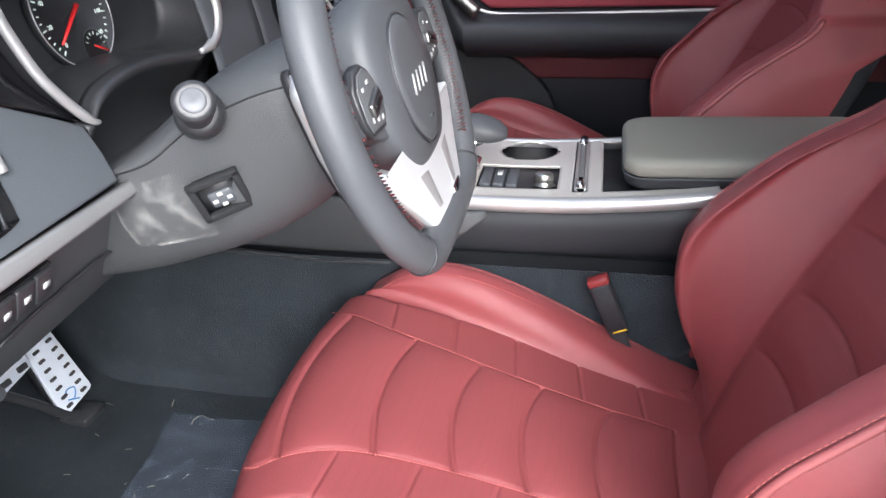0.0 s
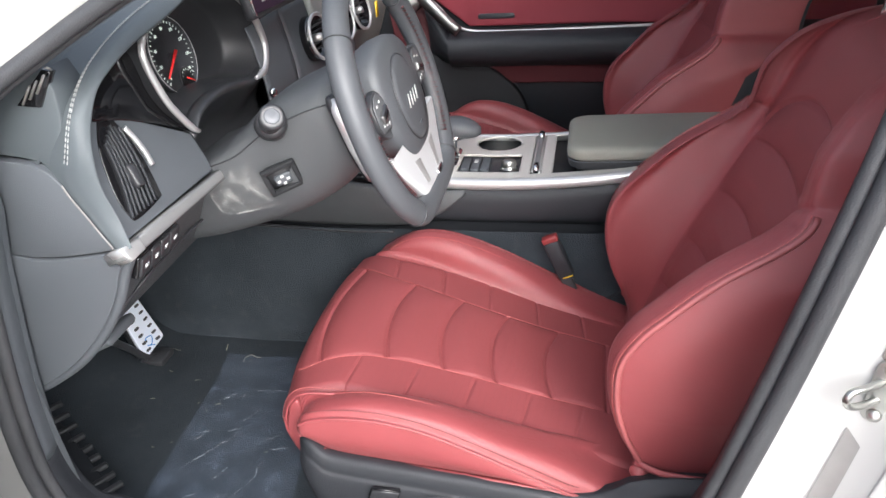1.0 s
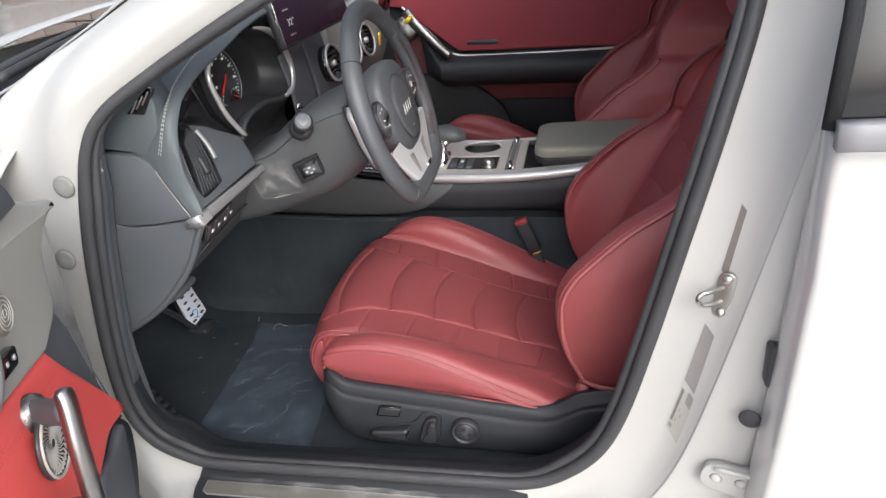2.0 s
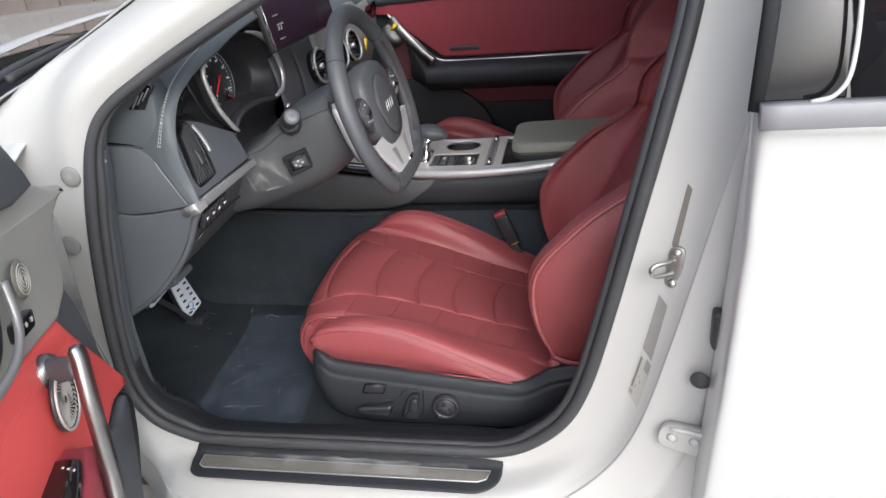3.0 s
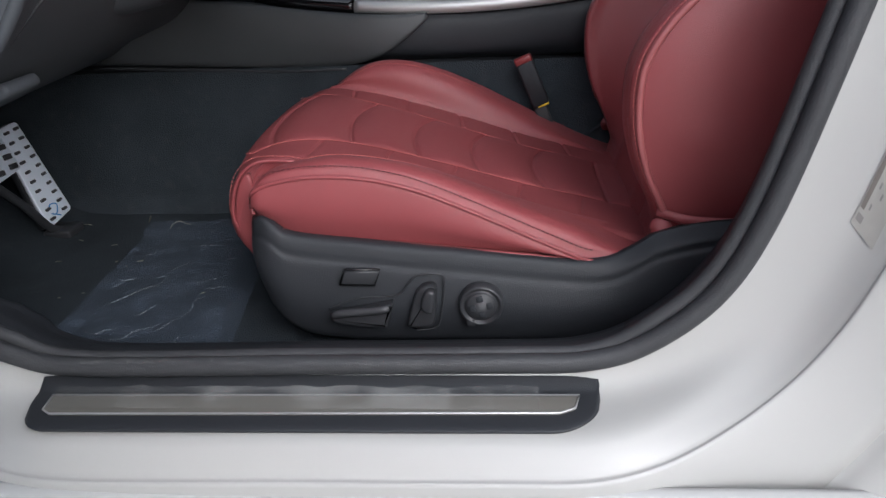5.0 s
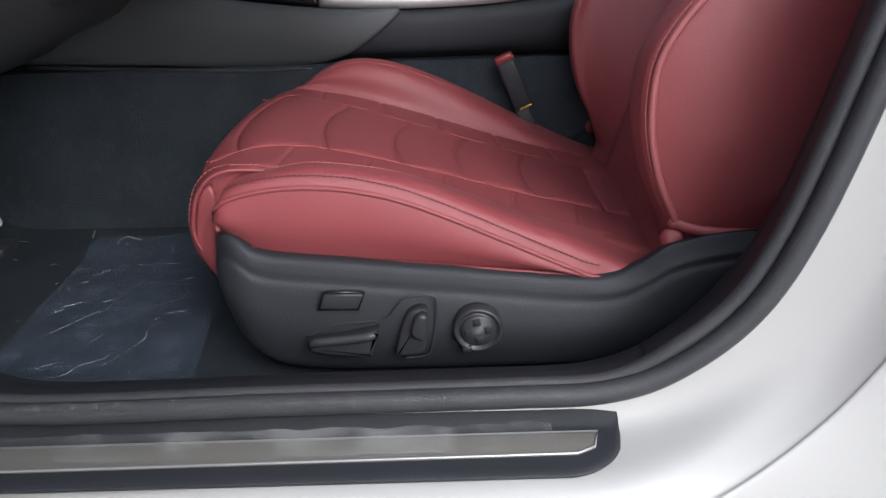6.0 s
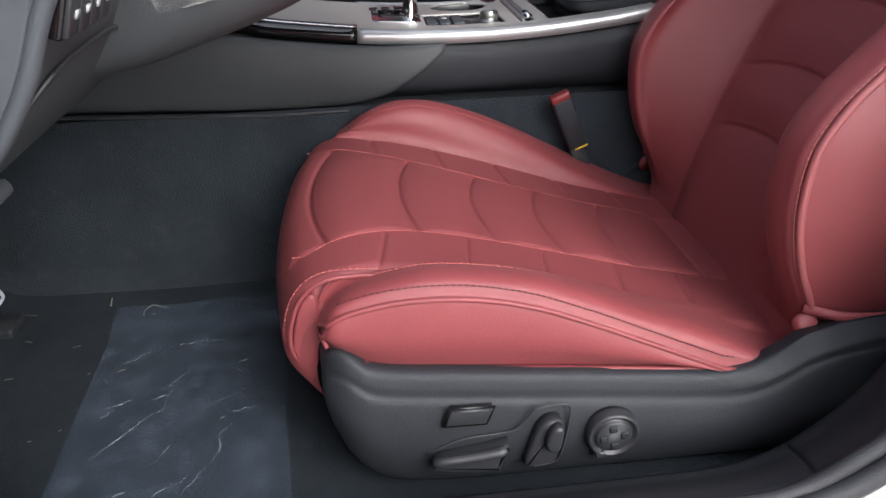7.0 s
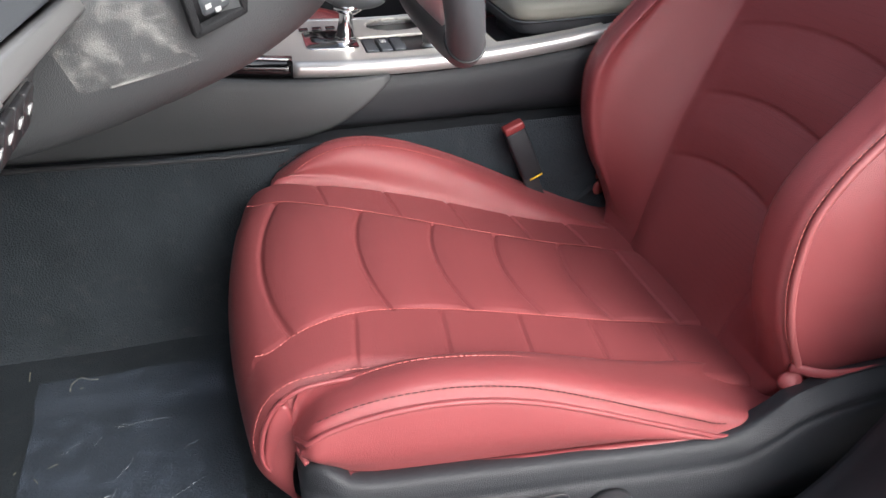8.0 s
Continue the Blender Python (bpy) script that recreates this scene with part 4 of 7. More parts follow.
# ---- cabin floor ----
def cabin_floor():
    rows = []
    for x in np.linspace(-0.62, 1.42, 60):
        row = []
        for y in np.linspace(0.165, 1.60, 70):
            z = 0.362 + 0.004 * noise.noise((x * 6, y * 6, 0))
            row.append((x, y, z))
        rows.append(row)
    return grid(rows)


floor = tagged(part("floor", cabin_floor(), carpet), "black carpet on the car's floor", "carpet", kind="structure")


def toe_board():
    prof = crom([(-0.60, 0.362), (-0.70, 0.372), (-0.80, 0.43), (-0.90, 0.56), (-0.97, 0.72), (-1.0, 1.0)], 26)
    return grid([[(x, y, z + 0.004 * noise.noise((x * 8, y * 8, 3))) for y in np.linspace(0.10, 1.64, 60)] for x, z in prof])


tagged(part("toe_board", toe_board(), carpet), "black carpeted toe board of the footwell", "carpet", kind="structure")
# the carpet on the tunnel's side, and the kick wall by the pedals
tagged(part("tunnel_carpet", grid([crom([(x, 0.690, 0.355), (x, 0.715, 0.40), (x, 0.728, 0.50), (x, 0.742, 0.618)], 14) for x in np.linspace(-0.98, 0.6, 40)]), carpet), "black carpet up the tunnel's side", "carpet", kind="structure")
tagged(part("kick_wall", grid([crom([(x, 0.17, 0.36), (x, 0.150, 0.45), (x, 0.145, 0.70), (x, 0.15, 0.95)], 10) for x in np.linspace(-1.0, -0.50, 12)]), plastic_grey), "dark kick wall at the side of the footwell", "wall", kind="structure")

# clear film over the driver's carpet
film = thing("floor_film", (-0.37, 0.42, 0.366), "creased clear plastic film over the black carpet", "protective film")


def film_sheet():
    rows = []
    for v in np.linspace(0, 1, 44):
        y = 0.19 + 0.43 * v
        x0, x1 = -0.497 - 0.018 * v, -0.238 - 0.05 * v
        rows.append([(x0 + (x1 - x0) * u, y, 0.3685 + 0.010 * v * v * (v > 0.9) + 0.0045 * noise.noise((u * 4, v * 7, 2)) + 0.002 * noise.noise((u * 14, v * 20, 5))) for u in np.linspace(0, 1, 40)])
    return grid(rows)


part("sheet", film_sheet(), film_mat, film)
random.seed(4)
crease_spots = [(-0.425, 0.365, 0.12, 55), (-0.395, 0.445, 0.05, 62), (-0.325, 0.40, 0.06, 33), (-0.345, 0.265, 0.04, 66)]
for k in range(16):
    crease_spots.append((random.uniform(-0.47, -0.28), random.uniform(0.22, 0.52), random.choice((0.008, 0.012, 0.02, 0.035, 0.07)), random.gauss(45, 40)))
for cx, cy, ln, ang in crease_spots:
    a = radians(ang)
    pts = [(cx + t * ln * math.cos(a) + 0.13 * ln * noise.noise((t * 3, cx * 30, cy * 30)), cy + t * ln * math.sin(a) + 0.13 * ln * noise.noise((t * 3, cy * 40, 9)), 0.3745) for t in np.linspace(-0.5, 0.5, 14)]
    part("crease", sweep(pts, [(-0.00045, 0), (0.00045, 0), (0, 0.0005)], scale=0.25 + 0.75 * np.sin(np.linspace(0.1, 3.04, 14))), scratch_mat, film)


def litter():
    random.seed(9)
    bms = []
    for k in range(18):
        x, y = random.uniform(-0.72, -0.28), random.uniform(0.2, 0.66)
        a, ln = random.uniform(0, 3.1), random.choice((0.004, 0.006, 0.01, 0.02))
        bms.append(tube([(x + ln * t * math.cos(a), y + ln * t * math.sin(a), 0.3665 + 0.002 * (1 - t * t)) for t in (-0.5, 0, 0.5)], 0.0004 + 0.0003 * random.random(), 5))
    return join(*bms)


tagged(part("carpet_litter", litter(), straw_mat), "bits of dry grass and lint on the carpet", "litter", kind="stuff")
straw = [(-0.478, 0.606, 0.370), (-0.476, 0.614, 0.375), (-0.466, 0.622, 0.377), (-0.454, 0.619, 0.374), (-0.446, 0.622, 0.371)]
tagged(part("straw", tube(crom(straw, 20), 0.0009, 6), straw_mat), "bent dry stalk lying on the carpet", "straw")
tagged(part("straw", tube(crom([(-0.535, 0.645, 0.367), (-0.534, 0.649, 0.372), (-0.533, 0.653, 0.376)], 8), 0.0009, 6), straw_mat), "short dry stalk lying on the carpet", "straw")
# ribbed foot rest by the kick wall
rest = thing("foot_rest", (-0.66, 0.29, 0.37), "black ribbed rubber foot rest beside the sill", "foot rest")
part("base", plate([(-0.83, 0.41), (-0.74, 0.375), (-0.535, 0.235), (-0.555, 0.185), (-0.83, 0.30)], lambda a, b, h: (a, b, 0.380 + 0.25 * max(0, -0.66 - a) + h), 0.03, 0.004), plastic, rest)
for k in range(9):
    c = np.array((-0.775 + 0.027 * k, 0.365 - 0.0165 * k, 0.384 + 0.25 * max(0, 0.115 - 0.027 * k)))
    part("rib", box(c, (0.012, 0.095 - 0.004 * k, 0.009), turn_of((0.82, -0.57, 0), (0, 0, 1)), 0.003), rubber, rest)

# ---- pedals ----
def pad_pedal(name, corners, rows_of_studs, label, cols, stud, lean):
    """A metal pedal pad through four corners (top left, top right, bottom right, bottom left) with black rubber studs."""
    tl, tr, br, bl = [np.array(c) for c in corners]
    nrm = np.cross(tr - tl, bl - tl)
    nrm /= np.linalg.norm(nrm)
    if nrm[0] < 0:
        nrm = -nrm
    at = lambda u, v, h: (tl * (1 - u) + tr * u) * (1 - v) + (bl * (1 - u) + br * u) * v + nrm * h
    p = thing(name, tuple(bl), label, "pedal")
    w, hgt = np.linalg.norm(tr - tl), np.linalg.norm(bl - tl)
    out = [(0.5 + a / w, 0.5 + b / hgt) for a, b in rounded(w, hgt, min(w, hgt) * 0.12, 4)]
    part("pad", plate(out, lambda a, b, h: tuple(at(a, b, h)), 0.006, 0.0015), pedal_sky_metal, p, "metal pad with sky reflection in its colour")
    part("backing", plate(out, lambda a, b, h: tuple(at(a, b, h - 0.0065)), 0.012, 0.002), plastic_smooth, p)
    t = turn_of(tuple(tr - tl), tuple(nrm))
    for j in range(rows_of_studs):
        for i in range(cols):
            u, v = (i + 0.5 + lean * ((j % 2) - 0.5)) / cols, (j + 0.6) / (rows_of_studs + 0.2)
            part("stud", box(at(u, v, 0.0015), (stud[0], stud[1], 0.006), t, 0.0016), rubber, p)
    return p, at


acc, acc_at = pad_pedal("accelerator_pedal", ((-0.722, 0.580, 0.563), (-0.722, 0.632, 0.564), (-0.672, 0.643, 0.398), (-0.680, 0.575, 0.385)), 10, "pale metal accelerator pedal with black rubber studs", 2, (0.012, 0.0050), 0.0)
part("hinge", box((-0.674, 0.605, 0.370), (0.05, 0.05, 0.016), bevel=0.004), plastic_smooth, acc)
part("scrawl", tube(crom([acc_at(u, v, 0.001) for u, v in ((0.25, 0.86), (0.4, 0.82), (0.6, 0.86), (0.45, 0.93), (0.3, 0.9), (0.55, 0.97))], 24), 0.0012, 5), blue_ink, acc, "blue ink scrawl")
brk, brk_at = pad_pedal("brake_pedal", ((-0.702, 0.444, 0.562), (-0.702, 0.560, 0.552), (-0.688, 0.564, 0.502), (-0.684, 0.455, 0.497)), 3, "pale metal brake pedal pad with black rubber studs", 3, (0.018, 0.009), 0.0)
part("arm", sweep(crom([(-0.700, 0.480, 0.540), (-0.74, 0.48, 0.60), (-0.80, 0.47, 0.70), (-0.85, 0.46, 0.85)], 16), ring(0.008, 8, 0.014)), plastic_smooth, brk)
part("rod", tube(crom([(-0.705, 0.500, 0.500), (-0.690, 0.545, 0.440), (-0.684, 0.585, 0.385), (-0.672, 0.615, 0.368)], 14), 0.0075, 8), plastic_smooth, acc, "black pedal rod")

# ---- seats ----
# heights along the cushion; x rearwards
mid_line = [(0.345, 0.462), (0.30, 0.470), (0.22, 0.492), (0.15, 0.510), (0.05, 0.541), (-0.05, 0.572), (-0.12, 0.589), (-0.175, 0.594), (-0.212, 0.585), (-0.233, 0.563), (-0.242, 0.535), (-0.2425, 0.512), (-0.237, 0.493), (-0.224, 0.484)]
pipe_z = smooth_of([(-0.196, 0.545), (-0.190, 0.566), (-0.17, 0.580), (-0.12, 0.589), (-0.06, 0.587), (0.0, 0.573), (0.06, 0.548), (0.12, 0.519), (0.18, 0.490), (0.21, 0.478), (0.30, 0.462)])
under_z = smooth_of([(-0.196, 0.545), (-0.186, 0.538), (-0.155, 0.519), (-0.114, 0.509), (0.0, 0.498), (0.114, 0.485), (0.175, 0.478), (0.21, 0.474), (0.30, 0.458)])
crest_out = smooth_of([(-0.196, 0.560), (-0.17, 0.588), (-0.11, 0.603), (-0.062, 0.602), (0.0, 0.590), (0.056, 0.569), (0.117, 0.541), (0.18, 0.514), (0.26, 0.476), (0.31, 0.462)])
crest_in = smooth_of([(-0.196, 0.570), (-0.176, 0.590), (-0.134, 0.618), (-0.086, 0.630), (-0.023, 0.621), (0.059, 0.588), (0.165, 0.532), (0.27, 0.478), (0.31, 0.462)])
mid_at = smooth_of([(x, z) for x, z in mid_line[:9]][::-1])
SEAM_X = [-0.187, -0.090, -0.002, 0.080, 0.168, 0.252]
STRIP_X = [-0.128, -0.039, 0.047, 0.134, 0.215]
rail_at = smooth_of([(-0.26, 0.150), (-0.21, 0.147), (-0.187, 0.137), (-0.14, 0.117), (-0.09, 0.106), (0.0, 0.096), (0.10, 0.090), (0.26, 0.086), (0.36, 0.085)])
foot_at = smooth_of([(-0.22, 0.203), (-0.15, 0.200), (-0.05, 0.185), (0.03, 0.173), (0.18, 0.155), (0.32, 0.147)])


def cushion_point(x, z, off, hw, nose, r):
    """The quilted cushion's surface: height over its middle line, with seams drawn in and panels puffed up."""
    v = off / hw
    edge = max(0.0, (abs(v) - 0.90) / 0.10)
    dz = -0.030 * edge**2.2 * (0.45 + 0.55 * nose) + 0.004 * math.cos(v * 1.4)
    dx = (-0.012 + 0.022 * v * v + 0.030 * edge**2) * nose
    sunk = 0.0
    if x > -0.225:
        sunk += 0.0020 * math.exp(-((abs(off) - r) / 0.0022)**2)
    u = off / r
    if abs(u) < 1:
        near = 1.0
        for sx in SEAM_X:
            d = x - (sx - (0.017 if sx < 0.2 else 0.002) * (1 - u * u))
            if z > 0.5 or x > 0.1:
                sunk += 0.0036 * math.exp(-(d / 0.0024)**2) + 0.0022 * math.exp(-(d / 0.010)**2) * (1 if d > 0 else 0.55)
            near = min(near, abs(d))
        if z > 0.45:
            dz += 0.0040 * (1 - math.exp(-(near / 0.024)**2)) * (1 - u**8)
    else:
        dz -= 0.0016 * min(1, (abs(off) - r) / 0.004)
        for sx in STRIP_X:
            d = x - (sx - 0.12 * (abs(off) - r))
            if z > 0.55 or x > 0:
                sunk += 0.0026 * math.exp(-(d / 0.0022)**2) * min(1, (abs(off) - r) / 0.008)
    return dx, dz, sunk


def seat(name, middle, out, label, lift=0.0, even_crests=False):
    """A front seat. out is -1 where the door stands towards smaller y, +1 for the far side's mirror image."""
    s = thing(name, (0.15, middle, 0.365), label, "car seat", group="front seats")
    if even_crests:
        s.location.z += lift
    Y = lambda off: middle + off * -out  # off: from the middle towards the car's centre line
    # cushion: the quilted middle
    prof = even([(x, 0, z) for x, z in crom(mid_line, 300)], 0.0018)[:, ::2]
    rows = []
    for x, z in prof:
        nose = float(np.interp(x, (-0.25, -0.19, -0.14), (1, 0.6, 0)))
        hw, r = 0.192 + 0.030 * nose, float(rail_at(x))
        row = []
        for off in np.linspace(-1, 1, 170) * hw:
            dx, dz, sunk = cushion_point(x, z, off, hw, nose, r)
            row.append((x + dx + (sunk if x < -0.23 else 0), Y(off), z + dz - (sunk if x >= -0.23 else 0)))
        rows.append(row)
    part("cushion", grid(rows), leather_dots, s, "quilted red perforated leather cushion")
    for sg in (-1, 1):
        rail = []
        for x in np.linspace(-0.222, 0.235, 140):
            z, nose, off = float(mid_at(x)), float(np.interp(x, (-0.25, -0.19, -0.14), (1, 0.6, 0))), sg * (float(rail_at(x)) + 0.001)
            dx, dz, sunk = cushion_point(x, z, off, 0.192 + 0.030 * nose, nose, abs(off) - 0.001)
            rail.append((x + dx, Y(off), z + dz - 0.0002))
        part("stitching", stitches(rail, 0.0036, 0.0012, 0.0007), thread, s, "pale stitched seam")
    part("cushion_body", box((0.05, middle, 0.415), (0.46, 0.40, 0.07), bevel=0.02), plastic_smooth, s, "dark seat pan under the cushion")
    # side bolsters
    for sg, crest in ((-1, crest_in if even_crests else crest_out), (1, crest_in)):
        rows = []
        span = np.r_[-0.1985, -0.1975, -0.195, -0.190, np.linspace(-0.182, 0.31, 70)]
        for x in span:
            zp, zb, zc, zm = float(pipe_z(x)), float(under_z(x)), float(crest(x)), float(mid_at(max(x, -0.19)))
            if sg > 0:
                zp = zp + 0.7 * (zc - float(crest_out(x)))
            zc, fo = max(zc, zp + 0.004), float(foot_at(x))
            sec = np.array([(0.232, zb - 0.030), (0.243, zb), (0.256, zb + 0.45 * (zp - zb)), (0.254, zp - 0.003), (0.2495, zp + 0.0), (0.243, zp + 0.55 * (zc - zp) + 0.003), (0.226, zc), (0.5 * fo + 0.112, zc - 0.10 * (zc - zm) - 0.002), (0.75 * fo + 0.055, zm + 0.55 * (zc - zm)), (fo + 0.006, zm + 0.12 * (zc - zm)), (fo, zm - 0.006), (fo - 0.006, zm - 0.03)])
            k = math.sqrt(max(0.0, 1 - (max(0.0, -0.182 - x) / 0.0168)**2))
            c = np.array((0.215, zb + 0.55 * (zc - zb)))
            sec = c + (sec - c) * (0.05 + 0.95 * k)
            rows.append([(x, Y(sg * q[0]), q[1]) for q in crom(sec, 44)])
        part("bolster", grid(rows), leather, s, "smooth red leather side bolster")
        pipe = []
        for x in np.linspace(-0.1965, 0.215, 90):
            zz = float(pipe_z(x)) + (0.7 * (float(crest_in(x)) - float(crest_out(x))) if sg > 0 else 0)
            k = math.sqrt(max(0.0, 1 - (max(0.0, -0.182 - x) / 0.0168)**2))
            pipe.append((x, Y(sg * (0.215 + 0.0385 * (0.05 + 0.95 * k))), zz - 0.001))
        pipe = np.array(pipe)
        if sg > 0:
            ridge = [(x, Y(0.2385), max(float(crest(x)), float(pipe_z(x)) + 0.004) - 0.0042) for x in np.linspace(-0.180, 0.27, 80)]
            part("piping", tube(ridge, 0.0021, 8), leather, s, "red piping along the crest")
            part("stitching", stitches(np.array(ridge) + np.array((0, out * 0.0045, 0.0024)), 0.0034, 0.0014, 0.0005), thread, s)
        loop_front = [(-0.1965, Y(sg * 0.230), 0.556), (-0.196, Y(sg * 0.236), 0.549), (-0.190, Y(sg * 0.246), 0.541)]
        part("piping", tube(np.vstack([loop_front[::-1], pipe[2:]]), 0.0026, 8), leather, s, "red piping")
        part("stitching", stitches(pipe[4:] + np.array((0, sg * -out * -0.0055, 0.0118)), 0.004, 0.0022, 0.0008), thread_red, s, "dark red stitches")
        crest_line = [(x, Y(sg * 0.2085), max(float(crest(x)), float(pipe_z(x)) + 0.004) - 0.0030) for x in np.linspace(-0.165, 0.26, 90)]
        part("stitching", stitches(crest_line, 0.004, 0.0022, 0.0008), thread, s, "pale stitched seam")
        low = [(x, Y(sg * 0.2485), float(under_z(x)) - 0.006) for x in np.linspace(-0.168, 0.205, 60)]
        part("welt", sweep(low, [(-0.003, -0.008), (0.004, -0.008), (0.004, 0.009), (-0.003, 0.009)]), leather, s, "flat red welt along the bolster's foot")
    # folded lip of the cushion's front corners
    for sg in (-1,):
        lip = crom([(-0.120, Y(sg * 0.204), 0.588), (-0.155, Y(sg * 0.211), 0.5955), (-0.190, Y(sg * 0.214), 0.594), (-0.214, Y(sg * 0.214), 0.574), (-0.2265, Y(sg * 0.2135), 0.540), (-0.2265, Y(sg * 0.212), 0.515), (-0.217, Y(sg * 0.210), 0.497)], 40)
        part("piping", tube(lip, 0.0022, 8), leather, s, "folded red leather edge")
        part("stitching", stitches(lip + np.array((-0.006, sg * -out * -0.007, 0.004)), 0.004, 0.0022, 0.0007), thread, s)
        tail = [(-0.226, 0.525), (-0.223, 0.506), (-0.213, 0.496), (-0.203, 0.502), (-0.196, 0.54), (-0.200, 0.578), (-0.215, 0.568)]
        part("front_flap", plate(crom(tail, 30, True), lambda a, b, h, sg=sg: (a, Y(sg * (0.214 + h)), b), 0.012, 0.003), leather, s, "red leather flap at the cushion's front corner")
    # plastic shell at the side
    top_z = smooth_of([(-0.200, 0.530), (-0.176, 0.540), (-0.148, 0.520), (-0.062, 0.508), (0.053, 0.495), (0.171, 0.481), (0.225, 0.480), (0.26, 0.494), (0.285, 0.510), (0.341, 0.523), (0.42, 0.526), (0.55, 0.526)])
    low_z = smooth_of([(-0.200, 0.470), (-0.190, 0.442), (-0.172, 0.410), (-0.140, 0.386), (-0.09, 0.377), (0.0, 0.374), (0.55, 0.374)])
    for sg in (-1, 1):
        rows = []
        for x in np.r_[-0.199, -0.197, np.linspace(-0.193, 0.54, 60)]:
            zt, zl = float(top_z(x)), float(low_z(x))
            k = math.sqrt(max(0.0, 1 - (max(0.0, -0.150 - x) / 0.05)**2))
            wide = 0.235 + 0.037 * k
            flare = 0.012 * np.interp(x, (0.2, 0.32), (0, 1))
            h = zt - zl
            sec = [(wide - 0.040, zt - 0.006), (wide - 0.024, zt), (wide - 0.012 - flare, zt - 0.002), (wide - 0.007, zt - 0.014 * min(1, h / 0.1)), (wide - 0.0055, zt - 0.024 * min(1, h / 0.1)), (wide - 0.001, zt - 0.034 * min(1, h / 0.1)), (wide + 0.004, zl + 0.45 * h), (wide, zl + 0.2 * h), (wide - 0.012, zl), (wide - 0.05, zl - 0.004)]
            rows.append([(x, Y(sg * q[0]), q[1]) for q in crom(sec, 36)])
        shell = part("seat_shell", grid(rows), plastic, s, "black grained plastic seat shell")
        if sg < 0:
            face = Y(sg * 0.2765)
            fy = lambda h: face + sg * -out * h  # h: out of the shell's face
            at = lambda a, b, h: (a, fy(h), b)
            # memory panel, two levers and the lumbar dial
            p1 = part("lumbar_button", plate([(-0.086, 0.4635), (-0.047, 0.4625), (-0.040, 0.4795), (-0.080, 0.4805)], lambda a, b, h: at(a, b, h + 0.0045), 0.010, 0.0015), plastic_smooth, shell, "black seat button")
            part("frame", tube([at(a, b, 0.002) for a, b in [(-0.088, 0.462), (-0.046, 0.461), (-0.038, 0.481), (-0.081, 0.482), (-0.088, 0.462)]], 0.0014, 6, (0, 1, 0.1)), gloss_black, shell)
            lever = crom([(-0.100, 0.4215), (-0.092, 0.4285), (-0.060, 0.4335), (-0.030, 0.4395), (-0.026, 0.4375), (-0.033, 0.4125), (-0.038, 0.4085), (-0.070, 0.4105), (-0.095, 0.4155)], 40, True)
            slide = part("slide_lever", plate(lever, lambda a, b, h: at(a, b, h + 0.014), 0.022, 0.004, segments=3), plastic_smooth, shell, "black seat slide lever")
            part("ridge", tube([at(a, b, h) for a, b, h in crom([(-0.097, 0.4265, 0.012), (-0.090, 0.4305, 0.016), (-0.060, 0.4335, 0.017), (-0.036, 0.4365, 0.017), (-0.031, 0.4370, 0.014)], 24)], 0.0052, 10, (0, 1, 0.1)), plastic_smooth, slide)
            recl = crom([(-0.009, 0.4105), (-0.004, 0.4330), (0.003, 0.452), (0.012, 0.4605), (0.024, 0.461), (0.027, 0.452), (0.024, 0.418), (0.019, 0.408), (0.004, 0.4055), (-0.006, 0.4065)], 40, True)
            recline = part("recline_lever", plate(recl, lambda a, b, h: at(a, b, h + 0.010), 0.016, 0.004, segments=3), plastic_smooth, shell, "black recline lever")
            tip = crom([(0.009, 0.441), (0.013, 0.455), (0.019, 0.4605), (0.0255, 0.4585), (0.0262, 0.450), (0.0235, 0.434), (0.019, 0.430), (0.012, 0.433)], 36, True)
            part("finger_grip", plate(tip, lambda a, b, h: at(a, b, h + 0.020), 0.014, 0.0035, segments=3), plastic_smooth, recline)
            line = crom([(-0.105, 0.428), (-0.07, 0.4425), (-0.022, 0.447), (-0.006, 0.462), (0.004, 0.472), (0.030, 0.474), (0.036, 0.462), (0.030, 0.415), (0.022, 0.401), (0.0, 0.398)], 70)
            part("switch_outline", tube([at(a, b, 0.0005) for a, b in line], 0.0012, 5, (0, 1, 0.1)), plastic_smooth, shell)
            dial = part("lumbar_dial", lathe([(0.0, 0.010), (0.0165, 0.010), (0.0178, 0.009), (0.018, 0.006), (0.0215, 0.006), (0.0225, 0.009), (0.0245, 0.010), (0.026, 0.007), (0.027, 0.0), (0.027, -0.004)], at(0.079, 0.4345, 0.0), (0, sg * -out, 0), 36), plastic_smooth, shell, "black round lumbar dial")
            for a in (0, 90, 180, 270):
                ca, sa = math.cos(radians(a + 8)), math.sin(radians(a + 8))
                part("key", box(at(0.079 + 0.0105 * ca, 0.4345 + 0.0105 * sa, 0.0105), (0.0075, 0.003, 0.008), turn_of((ca, 0, sa), (-sa, 0, ca)), 0.001), plastic, dial)
            part("tab", box(at(0.067, 0.4115, 0.006), (0.010, 0.008, 0.008), None, 0.002), plastic_smooth, dial)
    # backrest
    xc = smooth_of([(0.44, 0.275), (0.47, 0.287), (0.53, 0.308), (0.63, 0.353), (0.70, 0.389), (0.79, 0.437), (0.85, 0.466), (0.93, 0.500), (1.00, 0.528), (1.04, 0.556), (1.07, 0.60)])
    xb = smooth_of([(0.44, 0.300), (0.48, 0.296), (0.527, 0.282), (0.575, 0.260), (0.625, 0.247), (0.672, 0.245), (0.705, 0.251), (0.737, 0.269), (0.765, 0.294), (0.82, 0.352), (0.872, 0.428), (0.900, 0.452), (0.93, 0.458), (0.965, 0.468), (1.01, 0.502), (1.04, 0.545), (1.07, 0.60)])
